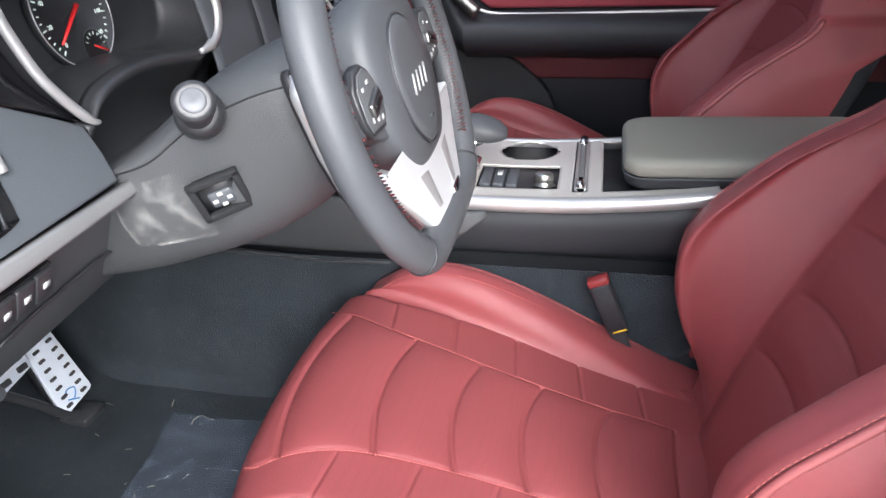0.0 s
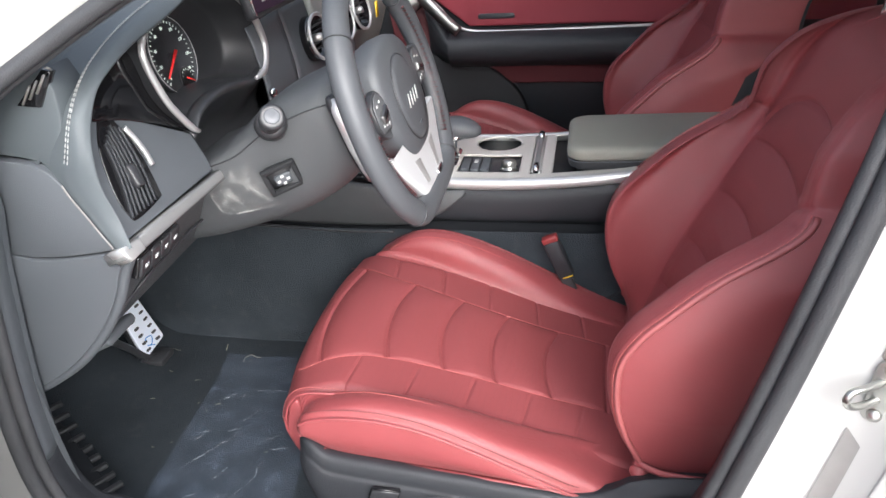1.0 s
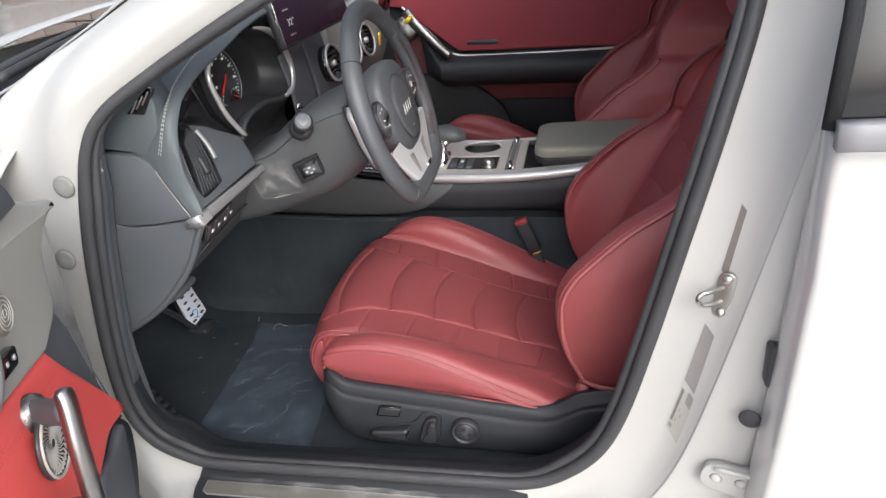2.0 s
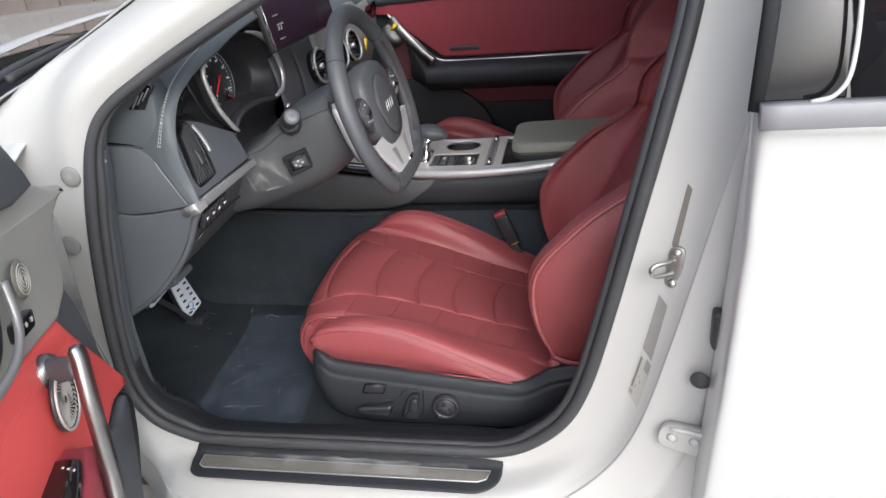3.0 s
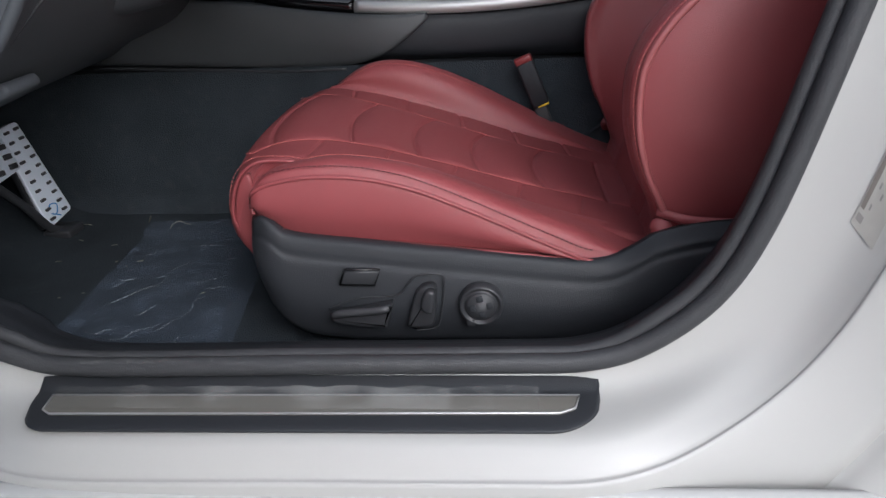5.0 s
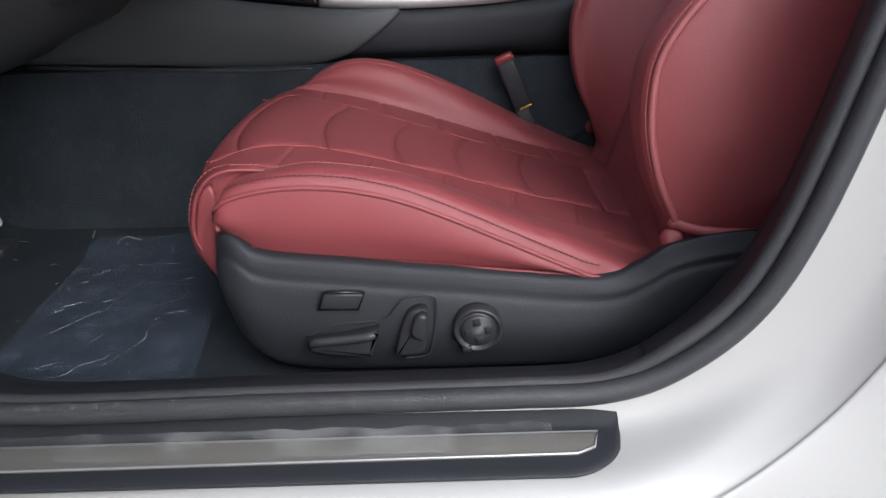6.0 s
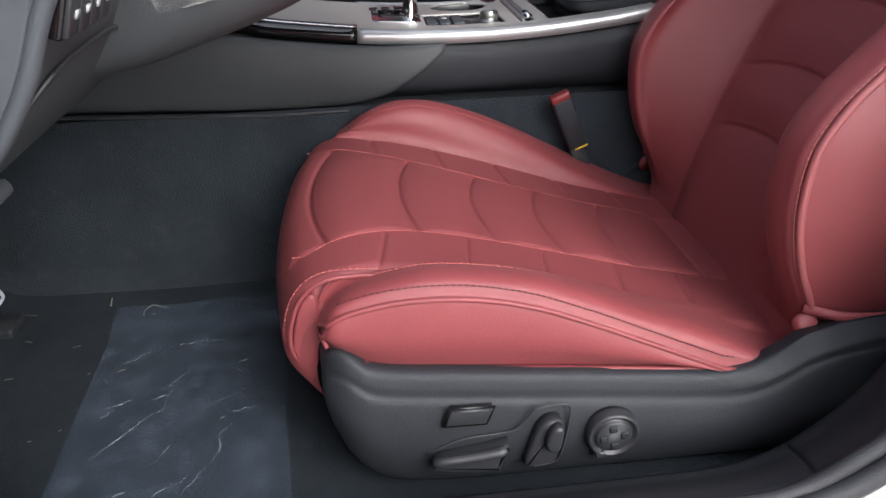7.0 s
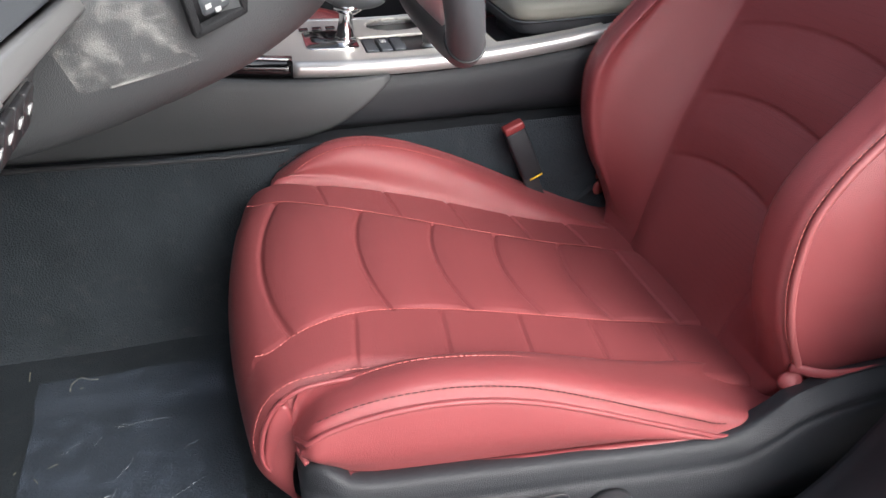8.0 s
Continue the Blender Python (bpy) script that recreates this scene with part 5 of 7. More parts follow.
    wide_at = smooth_of([(0.44, 0.195), (0.48, 0.216), (0.53, 0.229), (0.62, 0.233), (0.75, 0.233), (0.84, 0.227), (0.885, 0.216), (0.905, 0.200), (0.93, 0.196), (0.97, 0.190), (1.01, 0.168), (1.04, 0.135), (1.06, 0.09), (1.07, 0.03)])
    rows = []
    arches = [0.600, 0.678, 0.760, 0.845]
    for z in np.r_[np.linspace(0.44, 1.0, 240), np.linspace(1.005, 1.07, 18)]:
        c, b, w = float(xc(z)), float(xb(z)), float(wide_at(z))
        D = max(c - b, 0.0)
        back = c + np.interp(z, (0.44, 0.7, 1.0, 1.07), (0.13, 0.12, 0.085, 0.02))
        in_w = min(float(np.interp(z, (0.50, 0.78, 0.90), (0.110, 0.155, 0.165))), w * 0.80)
        half = [(0.0, c), (0.05, c - 0.001), (in_w - 0.034, c - 0.003), (in_w + 0.004, c - 0.085 * D), (in_w + 0.30 * (w - in_w), c - 0.42 * D), (in_w + 0.52 * (w - in_w), c - 0.80 * D), (w * 0.81, c - 0.985 * D), (w * 0.93, c - 0.997 * D + 0.001), (w, b + 0.014), (w + 0.016 * min(1, D / 0.1), b + 0.085), (w + 0.010 * min(1, D / 0.1), max(b + 0.15, back - 0.05)), (w * 0.93, max(b + 0.16, back - 0.012)), (w * 0.6, back + 0.004), (0.0, back + 0.008)]
        fine = crom(half, 130)
        full = np.vstack([fine, (fine * np.array((-1, 1)))[::-1][1:-1]])
        row = []
        for off, x in full:
            front = x < c + 0.004
            u = off / in_w
            top = 0.850 + 0.097 * math.sqrt(max(0, 1 - (off / 0.162)**2))
            if front and abs(u) < 1 and z < top:
                near = 1.0
                for za in arches:
                    d = z - (za + 0.022 * (1 - u * u))
                    x += (0.0032 * math.exp(-(d / 0.0026)**2) + 0.0026 * math.exp(-(d / 0.014)**2)) * (1 - u**8)
                    near = min(near, abs(d))
                x -= 0.005 * (1 - math.exp(-(near / 0.03)**2)) * (1 - u**4)
            if front and abs(off) < 0.162:
                x += 0.0055 * math.exp(-((z - top) / 0.0032)**2) + 0.006 * math.exp(-((top - z) / 0.018)**2) * (z < top)
            if front and z < 0.88:
                x += 0.0016 * math.exp(-((abs(off) - in_w) / 0.0028)**2)
            x += 0.0045 * math.exp(-((z - (0.905 - 0.55 * max(0, 0.2 - abs(off)))) / 0.0032)**2) * (abs(off) > 0.165) * (x < c)
            row.append((x, Y(off), z))
        rows.append(row)
    back = part("backrest", grid(rows, close_v=True, cap=True), leather, s, "red leather backrest with quilted middle")
    back.data.materials.append(leather_dots)
    back.data.materials.append(plastic)
    for f in back.data.polygons:
        c = f.center
        f.material_index = int(abs(c.y - middle) < np.interp(c.z, (0.50, 0.78, 0.90), (0.110, 0.155, 0.165)) and c.x < float(xc(c.z)) + 0.02 and c.z < 0.850 + 0.097 * math.sqrt(max(0, 1 - ((c.y - middle) / 0.162)**2)))
        if 100 <= f.index % len(full) < len(full) - 101 and f.index // len(full) < 240:
            f.material_index = 2  # black cover on the back
    for sg in (-1, 1):
        zz = np.linspace(0.527, 0.897, 70)
        pipe = np.array([(float(xb(z)) + 0.012, Y(sg * (float(wide_at(z)) + 0.0015)), z) for z in zz])
        part("piping", tube(pipe, 0.0042, 8, (1, 0, 0.3)), pipe_sheen, s, "red piping with its sheen in the colour")
        part("stitching", stitches(pipe + np.array((-0.006, sg * -out * -0.0012, 0.003)), 0.004, 0.0022, 0.0007), thread, s)
        part("hinge_cap", lathe([(0, 0.006), (0.009, 0.005), (0.012, 0.002), (0.013, 0)], (0.292, Y(sg * 0.228), 0.508), (-0.3, sg * -out, 0.1), 24), leather, s, "round red cap at the backrest's foot")
        part("hem", sweep(crom([(0.286, Y(sg * 0.229), 0.528), (0.33, Y(sg * 0.243), 0.521), (0.42, Y(sg * 0.243), 0.517), (0.50, Y(sg * 0.232), 0.517)], 24), ring(0.0035, 8, 0.006)), leather, s, "red hem along the backrest's foot")
    # headrest on two posts
    hr = []
    for z in np.linspace(1.095, 1.285, 26):
        k = (z - 1.19) / 0.097
        r = max(0.02, (1 - k**4)) ** 0.5 if abs(k) < 1 else 0.1
        cx = 0.575 + 0.16 * (z - 1.1)
        hr.append([(cx + 0.052 * r * math.copysign(abs(math.cos(a))**0.8, math.cos(a)) - 0.012 * math.cos(a)**2, Y(0.135 * r * math.copysign(abs(math.sin(a))**0.6, math.sin(a))), z) for a in np.linspace(0, 2 * math.pi, 40, endpoint=False)])
    part("headrest", grid(hr, close_v=True, cap=True), leather, s, "red leather headrest")
    for sg in (-1, 1):
        part("headrest_post", tube([(0.575, Y(sg * 0.06), 1.03), (0.588, Y(sg * 0.06), 1.12)], 0.006, 10), chrome, s, "chrome post")
    return s


SEAT_Y = 0.4885
seat("driver_seat", SEAT_Y, -1, "red leather driver's seat with quilted cushion and black shell")
seat("passenger_seat", 2 * CENTRE - SEAT_Y, 1, "red leather passenger seat beyond the console", 0.02, True)

# seat belt buckle between seat and console
buckle = thing("seat_belt_buckle", (0.175, 0.75, 0.50), "black seat belt buckle with a red release button", "seat belt buckle")
bt = turn_of((0.92, 0, 0.38), (-0.38, 0, 0.92))
part("body", box((0.162, 0.708, 0.583), (0.030, 0.020, 0.080), bt, 0.004), plastic, buckle)
part("release_button", box((0.1455, 0.708, 0.6235), (0.030, 0.018, 0.012), bt, 0.003), red_plastic, buckle, "red release button")
part("stalk", box((0.186, 0.709, 0.515), (0.022, 0.008, 0.07), bt, 0.002), plastic_smooth, buckle)
part("tag", box((0.180, 0.6975, 0.548), (0.020, 0.001, 0.0025), turn_of((0.92, 0, 0.38), (-0.38, 0, 0.92))), yellow_ink, buckle, "small yellow tag")


# ---- centre console ----
console = thing("centre_console", (0.1, CENTRE, 0.365), "dark centre console with a satin silver top frame", "console")
trim_top = smooth_of([(-0.36, 0.750), (-0.31, 0.744), (-0.233, 0.733), (-0.14, 0.7225), (-0.048, 0.717), (0.04, 0.716), (0.126, 0.719), (0.21, 0.726), (0.282, 0.735), (0.40, 0.752), (0.60, 0.77)])
CON_N, CON_F = 0.765, 1.000


def console_side(sign):
    rows = []
    y0 = CON_N if sign < 0 else CON_F
    for x in np.linspace(-0.70, 0.60, 60):
        zt = float(trim_top(x)) - 0.020
        rows.append(crom([(x, y0 - sign * 0.006, zt), (x, y0 + sign * 0.004, zt - 0.02), (x, y0 + sign * 0.001, zt - 0.06), (x, y0 - sign * 0.016, 0.622), (x, y0 - sign * 0.030, 0.60), (x, y0 - sign * 0.04, 0.40)], 22))
    return grid(rows)


part("side_panel", console_side(-1), plastic, console, "black side of the console", thick=0.003)
part("side_panel", console_side(1), plastic, console, "black side of the console", thick=0.003)
# the softer front knee panel, its rear edge a curve


def on_console(a, b, h):
    zt = float(trim_top(a)) - 0.02
    k = min(1, max(0, (zt - b) / max(0.02, zt - 0.612)))
    return (a, CON_N - 0.0075 + 0.017 * k * k - 0.008 * math.sin(math.pi * k) - h, b)


def knee_panel():
    edge_top = smooth_of([(-0.70, 0.72), (-0.50, 0.738), (-0.36, 0.7285), (-0.233, 0.7115), (-0.14, 0.7010), (-0.06, 0.6965), (-0.016, 0.697)])
    edge_low = smooth_of([(-0.70, 0.64), (-0.62, 0.630), (-0.42, 0.620), (-0.27, 0.613), (-0.162, 0.616), (-0.112, 0.628), (-0.085, 0.642), (-0.058, 0.661), (-0.034, 0.680), (-0.016, 0.6965)])
    rows = []
    for x in np.linspace(-0.70, -0.017, 70):
        t, b = float(edge_top(x)), float(edge_low(x))
        rows.append([on_console(x, b + (t - b) * v, 0.0012 + 0.0035 * min(1, 12 * v * (1 - v)) * min(1, (t - b) / 0.02)) for v in np.linspace(0, 1, 24)])
    return grid(rows)


part("knee_panel", knee_panel(), shroud_dark, console, "charcoal padded front side panel", thick=0.004)
part("ledge", sweep(crom([(-0.62, 0.742, 0.628), (-0.42, 0.744, 0.618), (-0.27, 0.744, 0.611), (-0.162, 0.744, 0.612)], 30), ring(0.006, 8, 0.003)), plastic_smooth, console, "black lower ledge")
xs = np.linspace(-0.142, 0.56, 70)
prof_trim = [(-0.004, -0.020), (0.006, -0.018), (0.008, -0.008), (0.005, 0.0), (-0.004, 0.002), (-0.010, 0.0)]
part("side_trim", sweep([(x, CON_N, float(trim_top(x))) for x in xs], prof_trim), silver, console, "satin silver edge trim")
part("side_trim", sweep([(x, CON_F, float(trim_top(x))) for x in xs[::-1]], prof_trim), silver, console, "satin silver edge trim")
xg = np.linspace(-0.42, -0.1425, 30)
gl = [(x, CON_N - 0.0 + 0.03 * max(0, (-0.23 - x) / 0.19)**2, float(trim_top(x)) + 0.10 * max(0, (-0.28 - x) / 0.14)**2) for x in xg]
part("front_trim", sweep(gl, [(-0.002, -0.022), (0.005, -0.019), (0.006, -0.008), (0.003, 0.001), (-0.02, 0.004), (-0.02, -0.01)]), gloss_black, console, "gloss black front edge trim")
part("bright_line", tube([np.array(q) + np.array((0, 0.002, 0.004)) for q in gl], 0.0018, 6), chrome, console, "thin bright line")


def console_top():
    """The pale top plate, with openings for cups, switches and tray."""
    nx, ny = 150, 64
    X, Yv = np.linspace(-0.34, 0.30, nx), np.linspace(CON_N + 0.004, CON_F - 0.004, ny)
    verts = [(x, y, float(trim_top(x)) - 0.001 + 0.002 * math.cos((y - 0.8825) / 0.12)) for x in X for y in Yv]
    faces = []
    for i in range(nx - 1):
        for j in range(ny - 1):
            x, y = (X[i] + X[i + 1]) / 2, (Yv[j] + Yv[j + 1]) / 2
            cup = ((x - 0.028) / 0.047)**2 + ((y - 0.948) / 0.040)**2 < 1
            sw = -0.040 < x < 0.082 and 0.800 < y < 0.885
            tray = 0.145 < x < 0.30 and 0.792 < y < 0.985
            slot = 0.103 < x < 0.125 and 0.792 < y < 0.988
            gate_hole = -0.115 < x < -0.046 and 0.835 < y < 0.905
            if not (cup or sw or tray or slot or gate_hole):
                a = i * ny + j
                faces.append((a, a + ny, a + ny + 1, a + 1))
    me = bpy.data.meshes.new("top_plate")
    me.from_pydata(verts, [], faces)
    return me


part("top_plate", console_top(), champagne, console, "pale satin top plate", thick=0.004)
part("well", box((0.0, 0.8825, 0.668), (0.60, 0.215, 0.075)), plastic_smooth, console, "black well under the top plate")
part("cup_holder", lathe([(0.030, -0.045), (0.043, -0.04), (0.0445, -0.004), (0.0475, 0.0025), (0.050, 0.002), (0.0505, 0), (0.0505, -0.046)], (0.028, 0.948, 0.7165), (0, 0, 1), 40), chrome, console, "chrome-rimmed cup holder")
part("cup_holder_well", lathe([(0, 0), (0.042, 0.001), (0.043, 0.004)], (0.028, 0.948, 0.707), (0, 0, 1), 30), gloss_black, console, "dark cup well")
sw = part("switch_panel", box((0.021, 0.8425, 0.7045), (0.122, 0.085, 0.012), None, 0.003), plastic_smooth, console, "black switch panel")
part("start_button", lathe([(0, 0.012), (0.015, 0.012), (0.0165, 0.010), (0.0175, 0)], (0.060, 0.846, 0.710), (0, 0, 1), 28), gloss_black, sw)
part("mode_knob", lathe([(0, 0.019), (0.011, 0.019), (0.0135, 0.0165), (0.0145, 0.008), (0.0125, 0.006), (0.0155, 0.002), (0.018, 0)], (0.060, 0.825, 0.712), (0, 0.2, 1), 28), steel, sw, "chrome drive mode knob")
for k in range(3):
    part("switch", box((0.012 - 0.020 * k, 0.843, 0.7125), (0.017, 0.060, 0.010), None, 0.002), plastic_grey, sw)
part("mark", box((-0.008, 0.852, 0.7182), (0.008, 0.018, 0.0008)), white_ink, sw)
part("slider_frame", box((0.114, 0.890, 0.7185), (0.019, 0.190, 0.008), None, 0.003), silver, console, "chrome frame of the roller lid")
part("slider", box((0.114, 0.890, 0.7215), (0.010, 0.150, 0.006), None, 0.002), strip_satin, console, "narrow satin roller lid")
for yy in (0.806, 0.974):
    part("slider_cap", tube([(0.114, yy - 0.012, 0.724), (0.114, yy + 0.012, 0.724)], 0.0065, 12), chrome, console, "knurled chrome end of the roller lid")
part("tray", box((0.215, 0.888, 0.700), (0.14, 0.18, 0.004)), rubber, console, "black rubber tray floor")
# armrest lid
def soft_block(x0, x1, y0, y1, z0, z1, r, nose):
    rows = []
    for z, k in zip(np.r_[z0, z0 + 0.004, np.linspace(z0 + 0.01, z1 - r, 6), z1 - 0.7 * r, z1 - 0.3 * r, z1 - 0.08 * r, z1], np.r_[0.006, 0.001, np.zeros(6), 0.06 * r, 0.32 * r, 0.75 * r, 1.5 * r]):
        rows.append([(a, b, z + 0.0 + 0.02 * (a - x0)) for a, b in rounded(x1 - x0 - 2 * k, y1 - y0 - 2 * k, nose, 8, (x0 + x1) / 2, (y0 + y1) / 2)])
    return grid(rows, close_v=True, cap=True)


part("armrest_lid", soft_block(0.172, 0.52, 0.782, 0.970, 0.745, 0.773, 0.011, 0.032), armrest_mat, console, "olive-grey padded armrest lid paled as lit")
part("armrest_base", soft_block(0.174, 0.52, 0.785, 0.967, 0.726, 0.7435, 0.002, 0.032), plastic, console, "black rim under the lid")
part("armrest_box", soft_block(0.190, 0.52, 0.797, 0.958, 0.698, 0.728, 0.004, 0.03), plastic, console, "black armrest box")
part("armrest_seam", tube([(a, b, 0.7455 + 0.02 * (a - 0.172)) for a, b in rounded(0.3470, 0.1870, 0.032, 10, 0.346, 0.876)], 0.0012, 6, closed=True), plastic_grey, console)
# gear lever
gear = thing("gear_lever", (-0.075, 0.872, 0.72), "black gear lever with a chrome collar on the console", "gear lever")
part("gate", plate(rounded(0.075, 0.095, 0.012, 5, -0.082, 0.868), lambda a, b, h: (a, b, float(trim_top(a)) + 0.003 + h), 0.004, 0.001), chrome, gear, "chrome gate surround")
part("gate_slot", plate(rounded(0.055, 0.030, 0.008, 4, -0.082, 0.868), lambda a, b, h: (a, b, float(trim_top(a)) + 0.0045 + h), 0.003, 0), gloss_black, gear)
part("stem", lathe([(0.020, 0), (0.013, 0.010), (0.0095, 0.030), (0.013, 0.052), (0.016, 0.06)], (-0.060, 0.870, 0.718), (0.12, 0, 1), 24), chrome, gear, "chrome stem")
kn = []
for k in np.linspace(0, 1, 18):
    r = math.sin(math.pi * (0.04 + 0.92 * k))**0.5
    kn.append([(-0.085 + 0.085 * k + 0.0, 0.872 + 0.030 * r * math.cos(a), 0.786 - 0.008 * k + 0.021 * r * math.sin(a) - 0.01 * (k - 0.4)**2) for a in np.linspace(0, 2 * math.pi, 22, endpoint=False)])
part("knob", grid(kn, close_v=True, cap=True), wheel_leather, gear, "black leather knob")
part("collar", lathe([(0.012, -0.006), (0.021, 0.0), (0.022, 0.006), (0.014, 0.010)], (-0.052, 0.871, 0.762), (0.05, 0, 1), 24), chrome, gear, "chrome collar")
for k in range(3):
    part("letter_plate", box((-0.115 + 0.02 * k, 0.925, 0.7235), (0.014, 0.016, 0.002), None, 0.0008), gloss_black, gear)

# ---- dashboard ----
dash = thing("dashboard", (-0.5, CENTRE, 0.70), "charcoal dashboard with pale double stitching", "dashboard")


def dash_top():
    lip = crom([(-0.395, 0.178, 1.025), (-0.392, 0.200, 1.062), (-0.385, 0.255, 1.098), (-0.378, 0.340, 1.126), (-0.374, 0.440, 1.143), (-0.372, 0.540, 1.150), (-0.372, 0.640, 1.144), (-0.375, 0.720, 1.105), (-0.370, 0.80, 1.055), (-0.35, 0.95, 1.045), (-0.36, 1.25, 1.045), (-0.40, 1.50, 1.03), (-0.44, 1.575, 1.00)], 120)
    rows = []
    for q in lip:
        x, y, z = q
        roll = crom([(x - 0.030, y + 0.004, z - 0.034), (x - 0.008, y, z - 0.026), (x + 0.002, y, z - 0.012), (x - 0.004, y, z), (x - 0.030, y, z + 0.009), (x - 0.10, y, z + 0.010), (x - 0.22, y * 0.98 + 0.0175, 1.075 + 0.25 * (z - 1.06)), (-0.80, y, 1.045), (-0.90, y, 1.02)], 34)
        rows.append(roll)
    return grid(rows)


part("top_pad", dash_top(), dash_pad, dash, "charcoal leatherette top pad", thick=0.003)


def in_plane(y, bow=0.0):
    """A plate's place at a depth y, its lower end tucked inwards."""
    return lambda a, b, h: (a, y - h + bow * (b - 0.9)**2, b)


side_pad = [(-0.490, 1.014), (-0.447, 1.011), (-0.406, 1.0055), (-0.387, 0.9975), (-0.375, 0.984), (-0.366, 1.012), (-0.354, 1.052), (-0.350, 1.085), (-0.360, 1.108), (-0.398, 1.094), (-0.440, 1.072), (-0.480, 1.04)]
part("side_pad", plate(side_pad, in_plane(0.1765), 0.05, 0.002), dash_pad, dash, "charcoal dashboard end")
# the padded band that frames the air vent and runs on as the brow over the cluster: its outer and inner edges
BAND_O = crom([(-0.330, 0.168, 0.893), (-0.354, 0.170, 0.936), (-0.374, 0.171, 0.981), (-0.362, 0.172, 1.019), (-0.351, 0.184, 1.058), (-0.355, 0.222, 1.083), (-0.358, 0.264, 1.100), (-0.360, 0.325, 1.117), (-0.361, 0.400, 1.131), (-0.362, 0.500, 1.142), (-0.362, 0.600, 1.145), (-0.364, 0.680, 1.132)], 110)
BAND_I = crom([(-0.312, 0.170, 0.897), (-0.322, 0.178, 0.930), (-0.330, 0.176, 0.970), (-0.330, 0.178, 1.006), (-0.330, 0.190, 1.040), (-0.330, 0.216, 1.070), (-0.330, 0.252, 1.086), (-0.330, 0.312, 1.101), (-0.330, 0.390, 1.112), (-0.331, 0.480, 1.127), (-0.333, 0.600, 1.135), (-0.345, 0.680, 1.126)], 110)


def band_row(i):
    o, n = BAND_O[i], BAND_I[i]
    k = np.interp(i, (0, 36, 60, 109), (0, 0, 1, 1))
    out = np.array((0.55, -0.80, 0.10)) * (1 - k) + np.array((0.62, -0.15, 0.77)) * k
    fat = np.interp(i, (0, 18, 30, 100, 109), (0.35, 0.8, 1, 1, 0.5))
    away = np.array((-0.030, 0.010, 0.002)) * (1 - k) + np.array((-0.034, 0.002, 0.004)) * k
    return crom([o + away, o, o * 0.8 + n * 0.2 + out * 0.0050 * fat, (o + n) / 2 + out * 0.0085 * fat, o * 0.15 + n * 0.85 + out * 0.006 * fat, n, n + np.array((-0.020, 0.006, -0.010)), n + np.array((-0.05, 0.014, -0.016))], 40)


band = np.array([band_row(i) for i in range(110)])
part("hood_band", grid(band), dash_pad, dash, "charcoal padded band round the vent and over the cluster")
# Pale line drawn as a highlight along the band's lower outer edge.
part("band_highlight", tube(BAND_O[1:20] + np.array((-0.001, -0.0025, 0)), 0.0011, 6), label_grey, dash, "pale painted highlight on the band's edge")
middle_cap = [(-0.490, 1.008), (-0.444, 1.0065), (-0.406, 1.002), (-0.388, 0.991), (-0.378, 0.977), (-0.357, 0.934), (-0.333, 0.8935), (-0.356, 0.889), (-0.404, 0.8815), (-0.451, 0.8785), (-0.530, 0.888), (-0.520, 0.938), (-0.505, 0.981)]
part("side_cap", plate(middle_cap, in_plane(0.170), 0.03, 0.0015), plastic_grey, dash, "charcoal end cap")
lower_cap = crom([(-0.530, 0.886), (-0.451, 0.8755), (-0.404, 0.8785), (-0.356, 0.886), (-0.329, 0.889), (-0.341, 0.859), (-0.364, 0.813), (-0.401, 0.764), (-0.452, 0.714), (-0.514, 0.672), (-0.560, 0.655), (-0.556, 0.739), (-0.545, 0.813)], 90, True)
part("side_cap", plate(lower_cap, in_plane(0.170), 0.03, 0.003, segments=3), plastic_grey, dash, "charcoal lower end cap")
part("side_edge", sweep([(a + 0.004, 0.178, b - 0.002) for a, b in crom([(-0.326, 0.884), (-0.341, 0.859), (-0.364, 0.813), (-0.401, 0.764), (-0.452, 0.714), (-0.514, 0.672), (-0.548, 0.655)], 40)], ring(0.0065, 8, 0.009), (0, 1, 0)), plastic_grey, dash, "charcoal edge of the end cap")
for row in (1, 2):
    v = band[26:88, 5 + 3 * row] + np.array([np.array((0.0006, -0.0010, 0.0004)) * (1 - k) + np.array((0.0006, -0.0003, 0.0011)) * k for k in np.interp(np.arange(26, 88), (36, 60), (0, 1))])
    part("stitching", stitches(v, 0.0045, 0.0022, 0.0009), thread_white, dash, "pale double stitching")
# demister vent at the end
dv = part("demister_vent", plate([(-0.400, 1.070), (-0.370, 1.068), (-0.345, 1.106), (-0.354, 1.110)], in_plane(0.1735), 0.01, 0.001), gloss_black, dash, "black triangular demister vent")
for k in range(3):
    part("slat", box((-0.382 + 0.011 * k, 0.1722, 1.082 + 0.006 * k), (0.026, 0.003, 0.002), turn_of((0.62, 0, 0.78), (-0.78, 0, 0.62))), label_grey, dv)
# fascia beside the wheel, with its air vent
FA, FU = np.array((-0.3195, 0.0, 0.900)), np.array((-0.34, 0.0, 0.94))


def on_fascia(a, b, h):
    """a across the car, b up the fascia, h out of it towards the driver."""
    return tuple(FA + FU * b + np.array((0.94 * h + 0.055 * (a - 0.26), a, 0.34 * h)))


fas = [(0.172, 0.0), (0.390, 0.0), (0.392, 0.030), (0.389, 0.060), (0.365, 0.076), (0.330, 0.098), (0.278, 0.132), (0.230, 0.150), (0.195, 0.12), (0.180, 0.06)]
part("fascia", plate(fas, lambda a, b, h: on_fascia(a, b, h), 0.03, 0.004, segments=3), plastic_grey, dash, "grey-black fascia panel")
